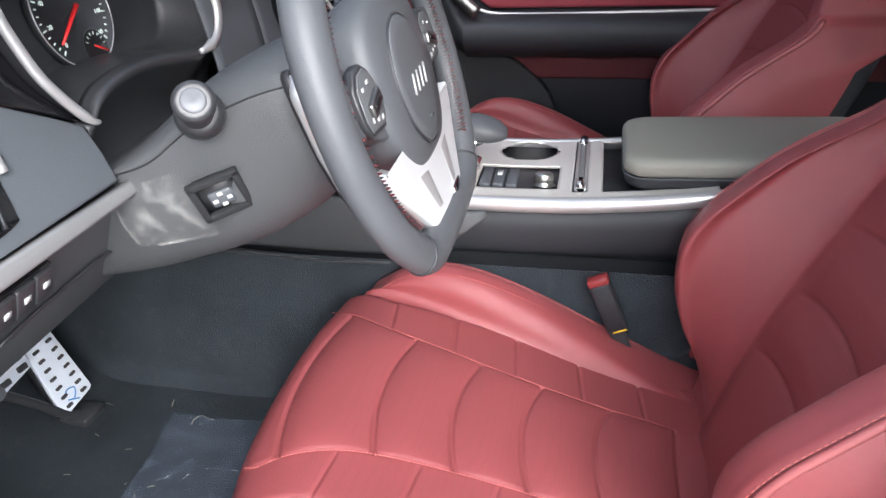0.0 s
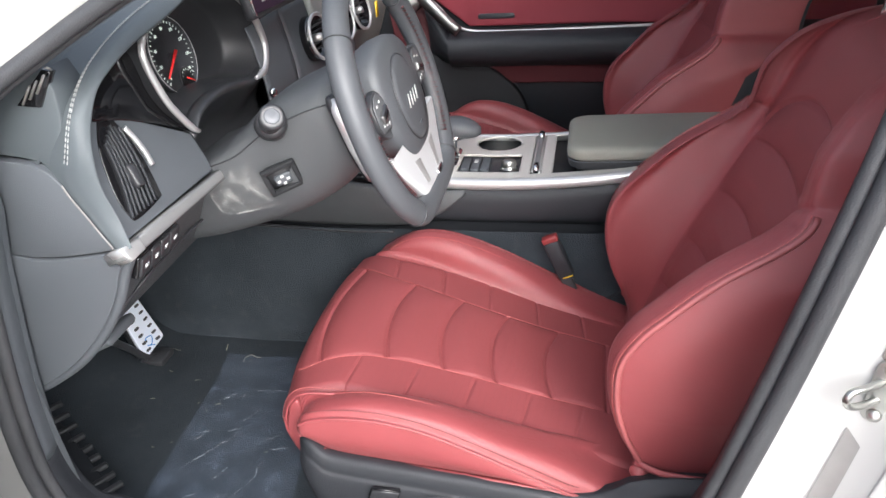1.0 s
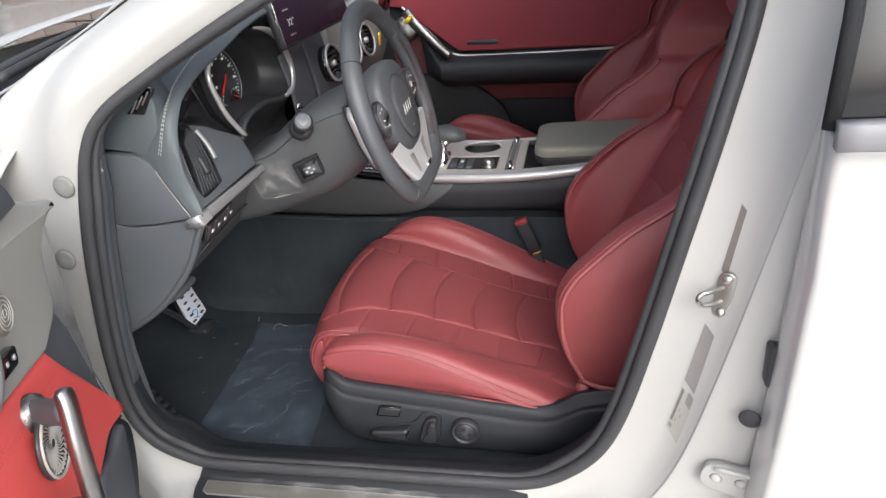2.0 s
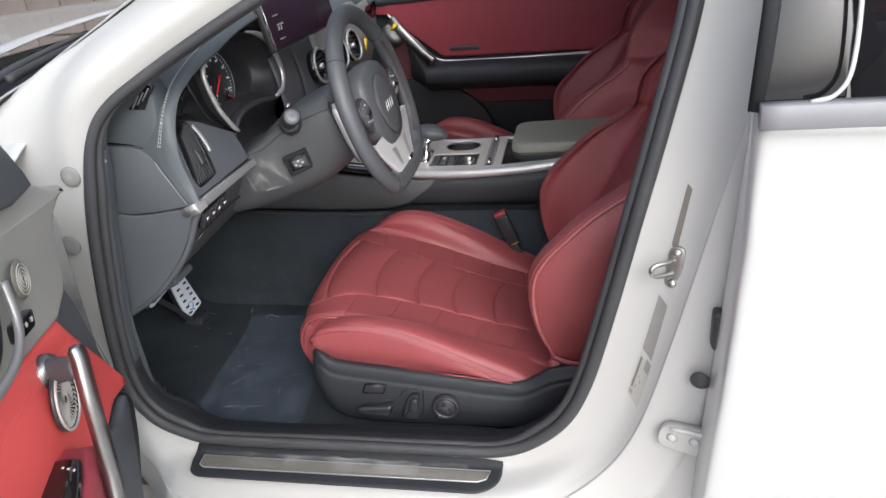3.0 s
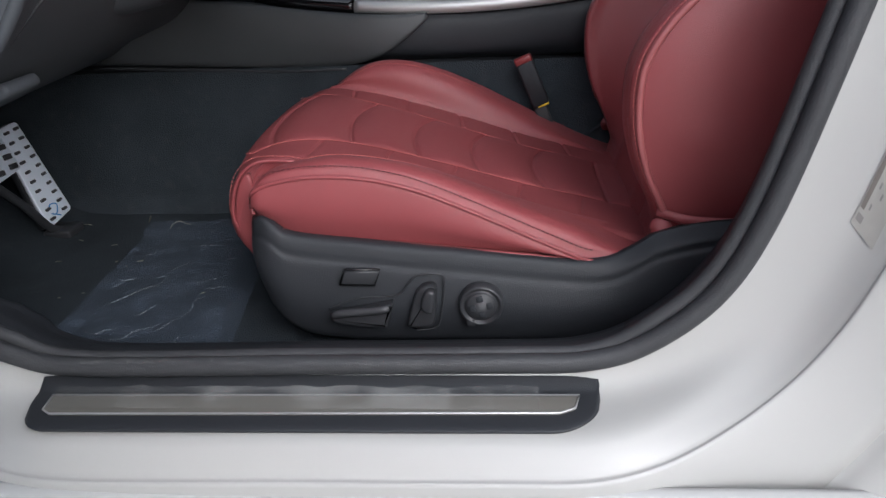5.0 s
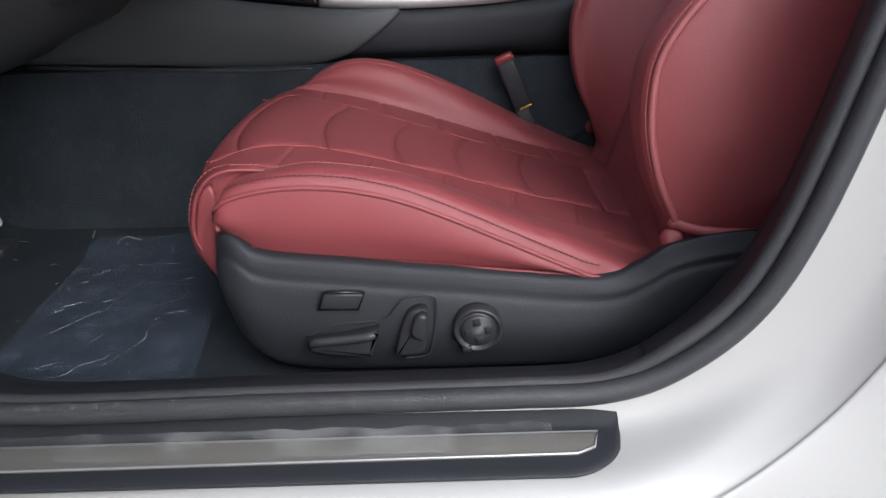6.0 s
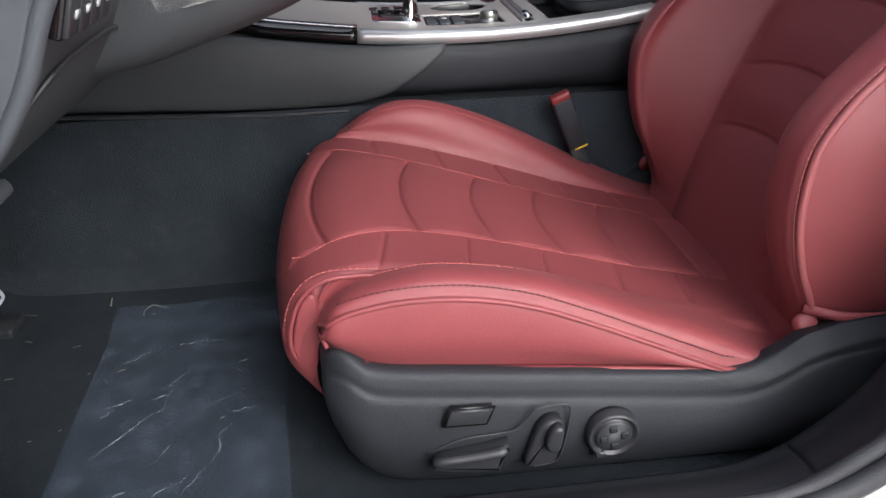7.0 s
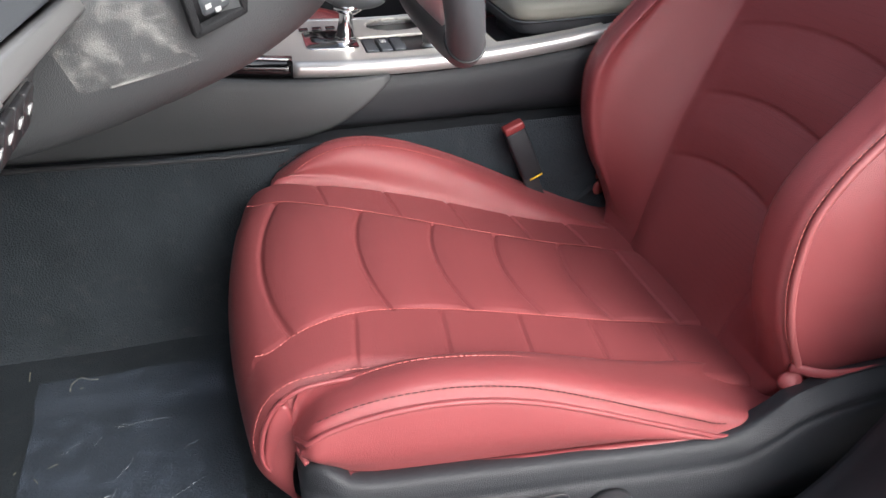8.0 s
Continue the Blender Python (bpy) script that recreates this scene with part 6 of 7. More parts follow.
strip_pts = [(0.160, -0.003), (0.404, -0.003), (0.408, -0.010), (0.404, -0.018), (0.190, -0.020), (0.160, -0.016)]
part("silver_strip", plate(strip_pts, lambda a, b, h: on_fascia(a, b, h + 0.006), 0.03, 0.003), strip_satin, dash, "satin grey strip under the fascia")
part("strip_end", plate([(0.157, -0.001), (0.192, -0.003), (0.192, -0.020), (0.163, -0.021)], lambda a, b, h: on_fascia(a, b, h + 0.0085), 0.022, 0.003), silver, dash, "bright end of the strip")
vent = part("air_vent", plate(crom([(0.206, 0.020), (0.216, 0.012), (0.266, 0.016), (0.274, 0.026), (0.280, 0.075), (0.274, 0.118), (0.262, 0.140), (0.246, 0.132), (0.222, 0.10), (0.205, 0.05)], 50, True), lambda a, b, h: on_fascia(a, b, h + 0.0015), 0.006, 0.001), gloss_black, dash, "tall black air vent")
for k in range(7):
    a0 = 0.205 + 0.0082 * k
    pts = [on_fascia(a0 + 0.006 * math.sin(2.6 * v) + 0.026 * v - 0.0025 * k * v, 0.018 + (0.105 - 0.004 * abs(k - 4)) * v, 0.004) for v in np.linspace(0, 1, 16)]
    part("slat", sweep(pts, [(-0.0012, -0.003), (0.0012, -0.003), (0.0012, 0.002), (-0.0012, 0.002)], (0.88, 0, 0.47)), plastic, vent)
part("chrome_edge", sweep([on_fascia(*q) for q in crom([(0.276, 0.112, 0.005), (0.281, 0.092, 0.006), (0.283, 0.072, 0.006), (0.283, 0.056, 0.005)], 16)], ring(0.0045, 8, 0.003), (0.88, 0, 0.47)), silver, vent, "chrome edge")
part("vent_tab", box(on_fascia(0.242, 0.058, 0.008), (0.010, 0.014, 0.030), turn_of((0.883, 0, 0.47), (-0.47, 0.2, 0.883)), 0.003), plastic_smooth, vent)
# lower panel with a row of switches
def knee_bolster():
    rows = []
    for y in np.linspace(0.172, 0.780, 40):
        side = max(0, (y - 0.36) / 0.38)
        rows.append(crom([(-0.330, y, 0.892), (-0.338, y, 0.872), (-0.349, y, 0.850), (-0.374, y, 0.806), (-0.410, y, 0.760), (-0.462, y, 0.710), (-0.54, y, 0.660 + 0.02 * side), (-0.62, y, 0.645), (-0.75, y, 0.69)], 30))
    return grid(rows)


part("lower_panel", knee_bolster(), shroud_dark, dash, "black lower dashboard panel", thick=0.004)
part("panel_seam", tube(crom([(-0.415, 0.215, 0.751), (-0.372, 0.235, 0.798), (-0.360, 0.27, 0.812), (-0.358, 0.36, 0.814), (-0.365, 0.42, 0.806)], 30), 0.0022, 6), plastic_smooth, dash)
part("release_lever", box((-0.47, 0.270, 0.690), (0.05, 0.07, 0.016), turn_of((0.8, 0, 0.4), (-0.4, 0, 0.8)), 0.006), plastic_grey, dash, "dark bonnet release lever")
bank = part("switch_bank", box((-0.3335, 0.238, 0.857), (0.014, 0.100, 0.034), turn_of((0.94, 0, -0.34), (0.34, 0, 0.94)), 0.003), gloss_black, dash, "row of four black switches")
for k in range(4):
    yk = 0.202 + 0.024 * k
    part("switch", box((-0.3265, yk, 0.8545), (0.006, 0.0228, 0.030), turn_of((0.94, 0, -0.34), (0.34, 0, 0.94)), 0.002), plastic_smooth, bank)
    part("mark", box((-0.3225, yk, 0.8545), (0.0012, 0.008, 0.0055), turn_of((0.94, 0, -0.34), (0.34, 0, 0.94))), white_ink, bank)



# instrument cluster in its hood
cluster = thing("instrument_cluster", (-0.38, 0.50, 1.0), "instrument cluster with red needles under a dark hood", "instrument cluster")
CL, CU = np.array((-0.402, 0.50, 1.030)), np.array((-0.20, 0, 0.98))
on_cluster = lambda a, b, h: tuple(CL + CU * b + np.array((0.98 * h, a, 0.20 * h)))
OPENING = crom([(0.337, 1.083), (0.375, 1.112), (0.440, 1.126), (0.516, 1.125), (0.609, 1.102), (0.658, 1.066), (0.678, 1.012), (0.660, 0.976), (0.620, 0.965), (0.538, 0.980), (0.475, 0.984), (0.425, 0.976), (0.402, 0.954), (0.366, 0.992), (0.346, 1.030)], 150, True)


def ring_at(x, s):
    return [(x - 0.10 * (b - 1.04), 0.505 + (a - 0.505) * s, 1.040 + (b - 1.040) * s) for a, b in OPENING]


part("hood_tunnel", grid([ring_at(x, s) for x, s in ((-0.340, 1.0), (-0.350, 0.985), (-0.375, 0.96), (-0.402, 0.93), (-0.410, 0.90), (-0.412, 0.5), (-0.412, 0.02))], close_v=True), plastic_smooth, cluster, "black cluster face and hood")
ringp = ring_at(-0.336, 1.0)
part("bezel", sweep(ringp[34:82], ring(0.0068, 10, 0.006), (1, 0, 0.1), scale=np.r_[np.linspace(0.3, 1, 8), np.ones(34), np.linspace(1, 0.5, 6)]), silver, cluster, "satin silver bezel")
part("bezel", sweep(ringp[119:] + ringp[:8], ring(0.0050, 10, 0.005), (1, 0, 0.1), scale=np.r_[np.linspace(0.4, 1, 6), np.ones(33)]), silver, cluster, "satin silver bezel")
gy, gr = 0.008, 0.055
dial = part("dial", lathe([(0, 0), (gr, 0), (gr + 0.001, 0.003), (gr + 0.003, 0.003), (gr + 0.003, -0.006)], on_cluster(gy, 0.004, -0.002), (0.98, 0, 0.20), 48), plastic_smooth, cluster, "round black dial")
for k in range(33):
    a = radians(225 - k * 270 / 32)
    r0, ln = gr - 0.006, 0.005 if k % 4 == 0 else 0.003
    c = on_cluster(gy + (r0) * math.cos(a), 0.004 + r0 * math.sin(a), -0.0014)
    part("tick", box(c, (0.001, ln, 0.0014), turn_of((0.98, 0, 0.20), tuple(np.cross((0.98, 0, 0.20), (-0.2 * math.sin(a), math.cos(a), 0.98 * math.sin(a)))))), back_lit, dial)
for k, num in enumerate(("0", "20", "40", "60", "80", "100", "120", "140", "160")):
    a = radians(225 - k * 270 / 8)
    o = Vector(on_cluster(gy + 0.040 * math.cos(a), 0.004 + 0.040 * math.sin(a), -0.0012))
    m = Matrix.Translation(o) @ Matrix(((0, -0.2, 0.98), (1, 0, 0), (0, 0.98, 0.2))).to_4x4()
    part("numeral", text_mesh(num, 0.0068, m), back_lit, dial)
part("dial_ring", tube([on_cluster(gy + 0.0575 * math.cos(q), 0.004 + 0.0575 * math.sin(q), 0.001) for q in np.linspace(0, 2 * math.pi, 64, endpoint=False)], 0.0008, 6, (1, 0, 0.2), closed=True), silver, dial, "thin silver ring")
na = radians(214)
part("needle", tube([on_cluster(gy - 0.008 * math.cos(na), 0.004 - 0.008 * math.sin(na), 0.003), on_cluster(gy + 0.046 * math.cos(na), 0.004 + 0.046 * math.sin(na), 0.003)], 0.0022, 6, scale=[1.3, 0.7]), red_ink, dial, "red needle")
sub = part("fuel_gauge", lathe([(0, 0), (0.017, 0), (0.018, 0.001), (0.0185, 0)], on_cluster(gy + 0.012, -0.036, -0.001), (0.98, 0, 0.20), 28), plastic_smooth, dial)
for k in range(7):
    a = radians(150 - k * 24)
    part("tick", tube([on_cluster(gy + 0.012 + q * math.cos(a), -0.036 + q * math.sin(a), 0.0008) for q in (0.0125, 0.0155)], 0.0005, 5), back_lit, sub)
part("needle", tube([on_cluster(gy + 0.008, -0.034, 0.002), on_cluster(gy + 0.026, -0.044, 0.002)], 0.0012, 6), red_ink, sub, "red needle")
part("side_gloss", plate(crom([(0.235, 1.035), (0.285, 1.085), (0.335, 1.085), (0.346, 1.03), (0.366, 0.992), (0.400, 0.955), (0.345, 0.984), (0.285, 1.012)], 50, True), lambda a, b, h: (-0.352 + 0.10 * (a - 0.36) - 0.1 * (b - 1.04) + h, a, b), 0.01, 0.003), gloss_black, cluster, "gloss black panel beside the cluster")
low_lip = smooth_of([(0.398, 0.954), (0.425, 0.976), (0.475, 0.984), (0.538, 0.980), (0.620, 0.965), (0.665, 0.976)])
part("under_shelf", grid([crom([(-0.350, y, float(low_lip(y)) + 0.001), (-0.334, y, float(low_lip(y)) + 0.001), (-0.330, y, float(low_lip(y)) - 0.006), (-0.342, y, float(low_lip(y)) - 0.020), (-0.372, y, float(low_lip(y)) - 0.055), (-0.375, y, 0.885), (-0.34, y, 0.86)], 18) for y in np.linspace(0.390, 0.70, 40)]), plastic_smooth, cluster, "black ledge under the cluster", thick=0.003)

# centre of the dashboard
part("centre_fascia", grid([crom([(-0.345, y, 1.04), (-0.335, y, 0.99), (-0.325, y, 0.93), (-0.322, y, 0.86), (-0.36, y, 0.78), (-0.40, y, 0.70)], 20) for y in np.linspace(0.775, 1.12, 20)]), plastic_grey, dash, "charcoal centre stack", thick=0.004)
part("centre_fascia", grid([crom([(-0.345, y, 1.04), (-0.335, y, 0.99), (-0.327, y, 0.93), (-0.332, y, 0.88), (-0.37, y, 0.84)], 14) for y in np.linspace(0.64, 0.775, 8)]), plastic_grey, dash, "charcoal panel beside the cluster", thick=0.004)
part("passenger_fascia", grid([crom([(-0.36, y, 1.03), (-0.345, y, 0.97), (-0.36, y, 0.88), (-0.42, y, 0.76), (-0.55, y, 0.68)], 20) for y in np.linspace(1.12, 1.60, 20)]), fascia_grey, dash, "grey passenger fascia", thick=0.004)
for vy, vz in ((0.868, 0.968), (1.020, 0.966), (1.150, 0.958)):
    rv = part("round_vent", lathe([(0.0, -0.014), (0.036, -0.014), (0.040, 0.004), (0.042, 0.004), (0.043, -0.02)], (-0.305, vy, vz), (0.97, -0.1, 0.2), 36), gloss_black, dash, "round black air vent")
    part("rim", tube([tuple(np.array((-0.305, vy, vz)) + np.array((0.97, -0.1, 0.2)) * 0.004 + 0.0425 * (math.cos(q) * np.array((0.1, 0.995, 0)) + math.sin(q) * np.array((-0.2, 0.02, 0.98)))) for q in np.linspace(0, 2 * math.pi, 40, endpoint=False)], 0.0034, 8, (0.97, -0.1, 0.2), closed=True), silver, rv, "satin rim")
    part("vane", lathe([(0, 0.006), (0.007, 0.005), (0.008, -0.012)], (-0.305, vy, vz), (0.97, -0.1, 0.2), 16), silver, rv)
    for k in (-2, -1, 1, 2):
        part("vane", box((-0.310, vy, vz + 0.011 * k), (0.008, 0.062 - 0.008 * abs(k), 0.002), turn_of((0.97, -0.1, 0.2), (-0.2, 0, 0.97))), plastic_smooth, rv)
part("side_vent", plate(rounded(0.14, 0.050, 0.01, 4), lambda a, b, h: (-0.330 + 0.15 * b, 1.46 + a, 1.000 + b + 0.2 * h), 0.01, 0.002), gloss_black, dash, "far air vent")

part("column_knob", lathe([(0, 0.004), (0.007, 0.004), (0.009, 0.0)], (-0.318, 0.645, 0.930), (0.9, -0.3, 0.2), 18), chrome, dash)
part("vent_panel", plate(rounded(0.40, 0.15, 0.03, 5), lambda a, b, h: (-0.318 - 0.1 * b + h, 1.10 + a, 0.985 + b), 0.02, 0.006, segments=3), fascia_grey, dash, "pale satin panel round the vents")
part("yellow_tag", box((-0.285, 1.215, 0.945), (0.002, 0.020, 0.035)), yellow_ink, dash, "small yellow tag")

screen = thing("infotainment_screen", (-0.30, 0.77, 1.03), "dark infotainment screen showing the outside temperature", "screen")
SR = turn_of((0.96, -0.20, 0.18), (-0.18, 0.0, 0.98))
SC = Vector((-0.290, 0.745, 1.122))
part("housing", box(SC - SR @ Vector((0.010, 0, 0)), (0.018, 0.285, 0.118), SR, 0.006), plastic_smooth, screen)
part("display", box(SC, (0.003, 0.268, 0.102), SR, 0.001), screen_mat, screen, "dark purple-black display")
sm = Matrix.Translation(SC + SR @ Vector((0.0025, -0.095, -0.012))) @ (SR @ Matrix(((0, 0, 1), (1, 0, 0), (0, 1, 0)))).to_4x4()
part("reading", text_mesh("32°", 0.019, sm), white_ink, screen, "white temperature reading")
for dz, w in ((0.018, 0.020), (-0.032, 0.022)):
    part("bar", box(SC + SR @ Vector((0.002, -0.100, dz - 0.004)), (0.0006, w, 0.003), SR), label_grey, screen)
part("bright_edge", box(SC + SR @ Vector((0.001, -0.1385, 0)), (0.006, 0.003, 0.108), SR, 0.001), chrome, screen)

# ---- steering column and wheel ----
column = thing("steering_column", (-0.2, 0.48, 0.84), "dark steering column cover with a clear film on its side", "steering column")
ax = np.array((0.961, 0, 0.276))
WC = np.array((-0.056, 0.487, 0.978))


COVER = [  # along the column's axis: half width, height above and below it
    (-0.400, 0.084, 0.000, 0.124), (-0.350, 0.086, 0.000, 0.128), (-0.300, 0.091, 0.006, 0.128), (-0.260, 0.093, 0.016, 0.126), (-0.225, 0.094, 0.030, 0.124), (-0.17, 0.094, 0.052, 0.117),
    (-0.11, 0.090, 0.062, 0.099), (-0.080, 0.084, 0.062, 0.080), (-0.064, 0.066, 0.048, 0.060), (-0.060, 0.02, 0.02, 0.02)]
COVER_W, COVER_U, COVER_D = [smooth_of([(q[0], q[i]) for q in COVER]) for i in (1, 2, 3)]


def on_cover(d, a, h=0.0):
    """A point of the column cover: d along its axis, a the angle round it, h out of it."""
    ca, sa = math.copysign(abs(math.cos(a))**0.62, math.cos(a)), math.copysign(abs(math.sin(a))**(0.72 if math.sin(a) > 0 else 0.85), math.sin(a))
    up = np.array((-0.276, 0, 0.961))
    p = np.array((-0.056, 0.487, 0.978)) + ax * d + np.array((0, float(COVER_W(d)) * ca, 0)) + up * float(COVER_U(d) if sa > 0 else COVER_D(d)) * sa
    return p + (np.array((0, math.cos(a), 0)) + up * math.sin(a)) * h


def shroud():
    ds = np.r_[np.linspace(-0.400, -0.085, 30), -0.078, -0.072, -0.067, -0.064, -0.062, -0.060]
    return grid([[on_cover(d, a) for a in np.linspace(0, 2 * math.pi, 64, endpoint=False)] for d in ds], close_v=True)


part("shroud", shroud(), shroud_dark, column, "charcoal column cover")
seam = [on_cover(d, math.pi - a, 0.0004) for d, a in zip(np.linspace(-0.29, -0.075, 30), crom([(0, 0.04), (0.3, 0.06), (0.55, 0.32), (0.75, 0.42), (1, 0.42)], 30)[:, 1])]
part("cover_seam", tube(seam, 0.0011, 5), plastic_smooth, column, "dark joint between the cover's halves")
mir = thing("mirror_switch", (-0.211, 0.385, 0.89), "square mirror adjusting switch set in the column cover", "switch")
MT = turn_of((0.50, -0.82, -0.28), (-0.10, -0.38, 0.92))
mc = Vector((-0.2100, 0.3895, 0.8902))
part("frame", join(*[box(mc + MT @ Vector((0.002, a, b)), (0.008, sx, sz), MT, 0.0015) for a, b, sx, sz in ((0, 0.020, 0.050, 0.007), (0, -0.020, 0.050, 0.007), (0.0215, 0, 0.007, 0.046), (-0.0215, 0, 0.007, 0.046))]), plastic_dull, mir)
part("recess", box(mc - MT @ Vector((0.006, 0, 0)), (0.008, 0.040, 0.036), MT), plastic_smooth, mir)
part("pad", box(mc + MT @ Vector((-0.0005, 0.0, -0.004)), (0.006, 0.024, 0.018), MT, 0.003), plastic_grey, mir)
for a, b in ((0.007, -0.004), (-0.007, -0.004), (0, 0.003), (0, -0.010)):
    part("mark", box(mc + MT @ Vector((0.003, a, b)), (0.0008, 0.005, 0.004), MT, 0.0003), white_ink, mir)
# loose clear film on the cover
def cover_wrap():
    rows = []
    for u in np.linspace(0, 1, 26):
        d = -0.300 + 0.095 * u
        rows.append([on_cover(d, math.pi + 0.06 + (0.54 + 0.10 * u) * v, 0.0012 + 0.0018 * abs(noise.noise((u * 7, v * 6, 3))) + 0.0012 * abs(noise.noise((u * 23, v * 19, 8)))) for v in np.linspace(0, 1, 22)])
    return grid(rows)


column_film = thing("cover_film", tuple(on_cover(-0.25, math.pi + 0.3)), "crumpled clear protective film on the column cover", "protective film")
part("sheet", cover_wrap(), smeared_wrap, column_film)
edge_run = [on_cover(-0.300 + 0.095 * u, math.pi + 0.06 + 0.54 + 0.10 * u, 0.002) for u in np.linspace(0.25, 1, 16)]
part("torn_edge", sweep(edge_run, ring(0.0035, 6, 0.0012)), wrap_mat, column_film, "milky folded edge")
# stalk
stalk = thing("indicator_stalk", (-0.19, 0.36, 0.985), "black indicator stalk with a grey tip", "stalk")
part("boot", lathe([(0.022, -0.01), (0.0215, 0.004), (0.019, 0.010), (0.015, 0.012)], (-0.205, 0.376, 0.974), (0.45, -0.75, 0.45), 28), plastic_smooth, stalk)
part("arm", lathe([(0.014, 0.0), (0.0145, 0.018), (0.0160, 0.034), (0.0168, 0.044), (0.0155, 0.052), (0.010, 0.056), (0, 0.057)], (-0.205, 0.371, 0.975), (0.45, -0.75, 0.45), 28), plastic_smooth, stalk)
part("tip", lathe([(0.0165, 0.0), (0.0172, 0.006), (0.0160, 0.011), (0.0125, 0.0126), (0.009, 0.0118), (0, 0.0116)], (-0.1830, 0.334, 0.9970), (0.45, -0.75, 0.45), 28), plastic_smooth, stalk, "black rounded tip")
part("tip_face", lathe([(0.0, 0.0132), (0.0085, 0.0131), (0.0105, 0.0120), (0.0108, 0.0105)], (-0.1830, 0.334, 0.9970), (0.45, -0.75, 0.45), 28), key_pale, stalk, "pale grey end face")

wheel = thing("steering_wheel", tuple(WC), "black leather steering wheel with silver lower spoke", "steering wheel")
E1, E2 = np.array((0, 1.0, 0)), np.array((-0.276, 0, 0.961))
on_wheel = lambda a, b, h: tuple(WC + E1 * a + E2 * b + ax * (h - 0.010))


def rim_path(n=120, lift=0.0):
    out = []
    for a in np.linspace(0, 2 * math.pi, n, endpoint=False):
        y, z = 0.178 * math.cos(a), 0.178 * math.sin(a)
        flat = -0.150
        if z < flat:
            z = flat - 0.25 * (flat - z) * 0.6
        out.append((y, z))
    p = np.array(out)
    for _ in range(3):
        p = (np.roll(p, 1, 0) + 2 * p + np.roll(p, -1, 0)) / 4
    return p


RP = rim_path()
fat = np.array([1.0 + 0.10 * math.exp(-((math.degrees(math.atan2(b, abs(a))) - 25) / 18)**2) for a, b in RP])
part("rim", sweep([on_wheel(a, b, 0.010) for a, b in RP], ring(0.0185, 18, 0.0155), tuple(ax), closed=True, scale=fat), wheel_leather, wheel, "black leather rim")
for ang in (38, 142, -52, -128):
    i = int(np.argmin([abs(math.degrees(math.atan2(b, a)) - ang) for a, b in RP]))
    c, d = RP[i], RP[(i + 1) % len(RP)] - RP[i - 1]
    d = d / np.linalg.norm(d)
    circ = [Vector(on_wheel(c[0], c[1], 0.010)) + Vector(tuple(np.array((0, 1.0, 0)) * (-d[1]) * 0.0190 * fat[i] * math.cos(t) + E2 * d[0] * 0.0190 * fat[i] * math.cos(t) + ax * 0.0160 * fat[i] * math.sin(t))) for t in np.linspace(0, 2 * math.pi, 24, endpoint=False)]
    part("rim_seam", tube([tuple(q) for q in circ], 0.0012, 5, tuple(E1 * d[0] + E2 * d[1]), closed=True), plastic_smooth, wheel)
inner = [on_wheel(a * 0.905, b * 0.905, 0.016) for a, b in RP]
for lo, hi in ((-45, 36), (144, 179), (-179, -135)):
    idx = [i for i in range(len(RP)) if lo <= math.degrees(math.atan2(RP[i][1], RP[i][0])) <= hi]
    idx.sort(key=lambda i: math.degrees(math.atan2(RP[i][1], RP[i][0])))
    run = np.array([inner[i] for i in idx])
    zig = even(run, 0.004)
    t = np.gradient(zig, axis=0)
    side = np.array([ax * 0.0065 * (-1)**i for i in range(len(zig))])
    part("lacing", tube(zig + side, 0.0013, 5), thread_red, wheel, "dark red laced stitching")
    part("lacing", tube(zig - side - ax * 0.0004, 0.0015, 5), plastic_smooth, wheel, "black laced stitching")
# hub
hub_out = crom([(-0.090, 0.020), (-0.070, 0.066), (0.0, 0.082), (0.070, 0.066), (0.090, 0.020), (0.084, -0.040), (0.050, -0.080), (0.0, -0.088), (-0.050, -0.080), (-0.084, -0.040)], 60, True)
part("hub", grid([[on_wheel(a * s, b * s, h) for a, b in hub_out] for h, s in ((-0.05, 0.80), (-0.01, 0.98), (0.008, 1.0), (0.016, 0.97), (0.021, 0.90), (0.0235, 0.6), (0.0245, 0.2), (0.0245, 0.02))], close_v=True), wheel_leather, wheel, "black padded hub")
cap = crom([(0.0, 0.052), (0.034, 0.040), (0.052, 0.004), (0.046, -0.038), (0.022, -0.064), (0.0, -0.070), (-0.022, -0.064), (-0.046, -0.038), (-0.052, 0.004), (-0.034, 0.040)], 60, True)
part("airbag_cover", grid([[on_wheel(a * q, -0.008 + (b + 0.008) * q, h) for a, b in cap] for h, q in ((0.018, 1.0), (0.0238, 1.0), (0.0262, 0.965), (0.0275, 0.80), (0.0285, 0.4), (0.0287, 0.02))], close_v=True), wheel_leather, wheel, "smooth black airbag cover")
part("airbag_seam", tube([on_wheel(a * 1.012, b * 1.012, 0.0238) for a, b in cap], 0.0014, 6, tuple(ax), closed=True), plastic_smooth, wheel)
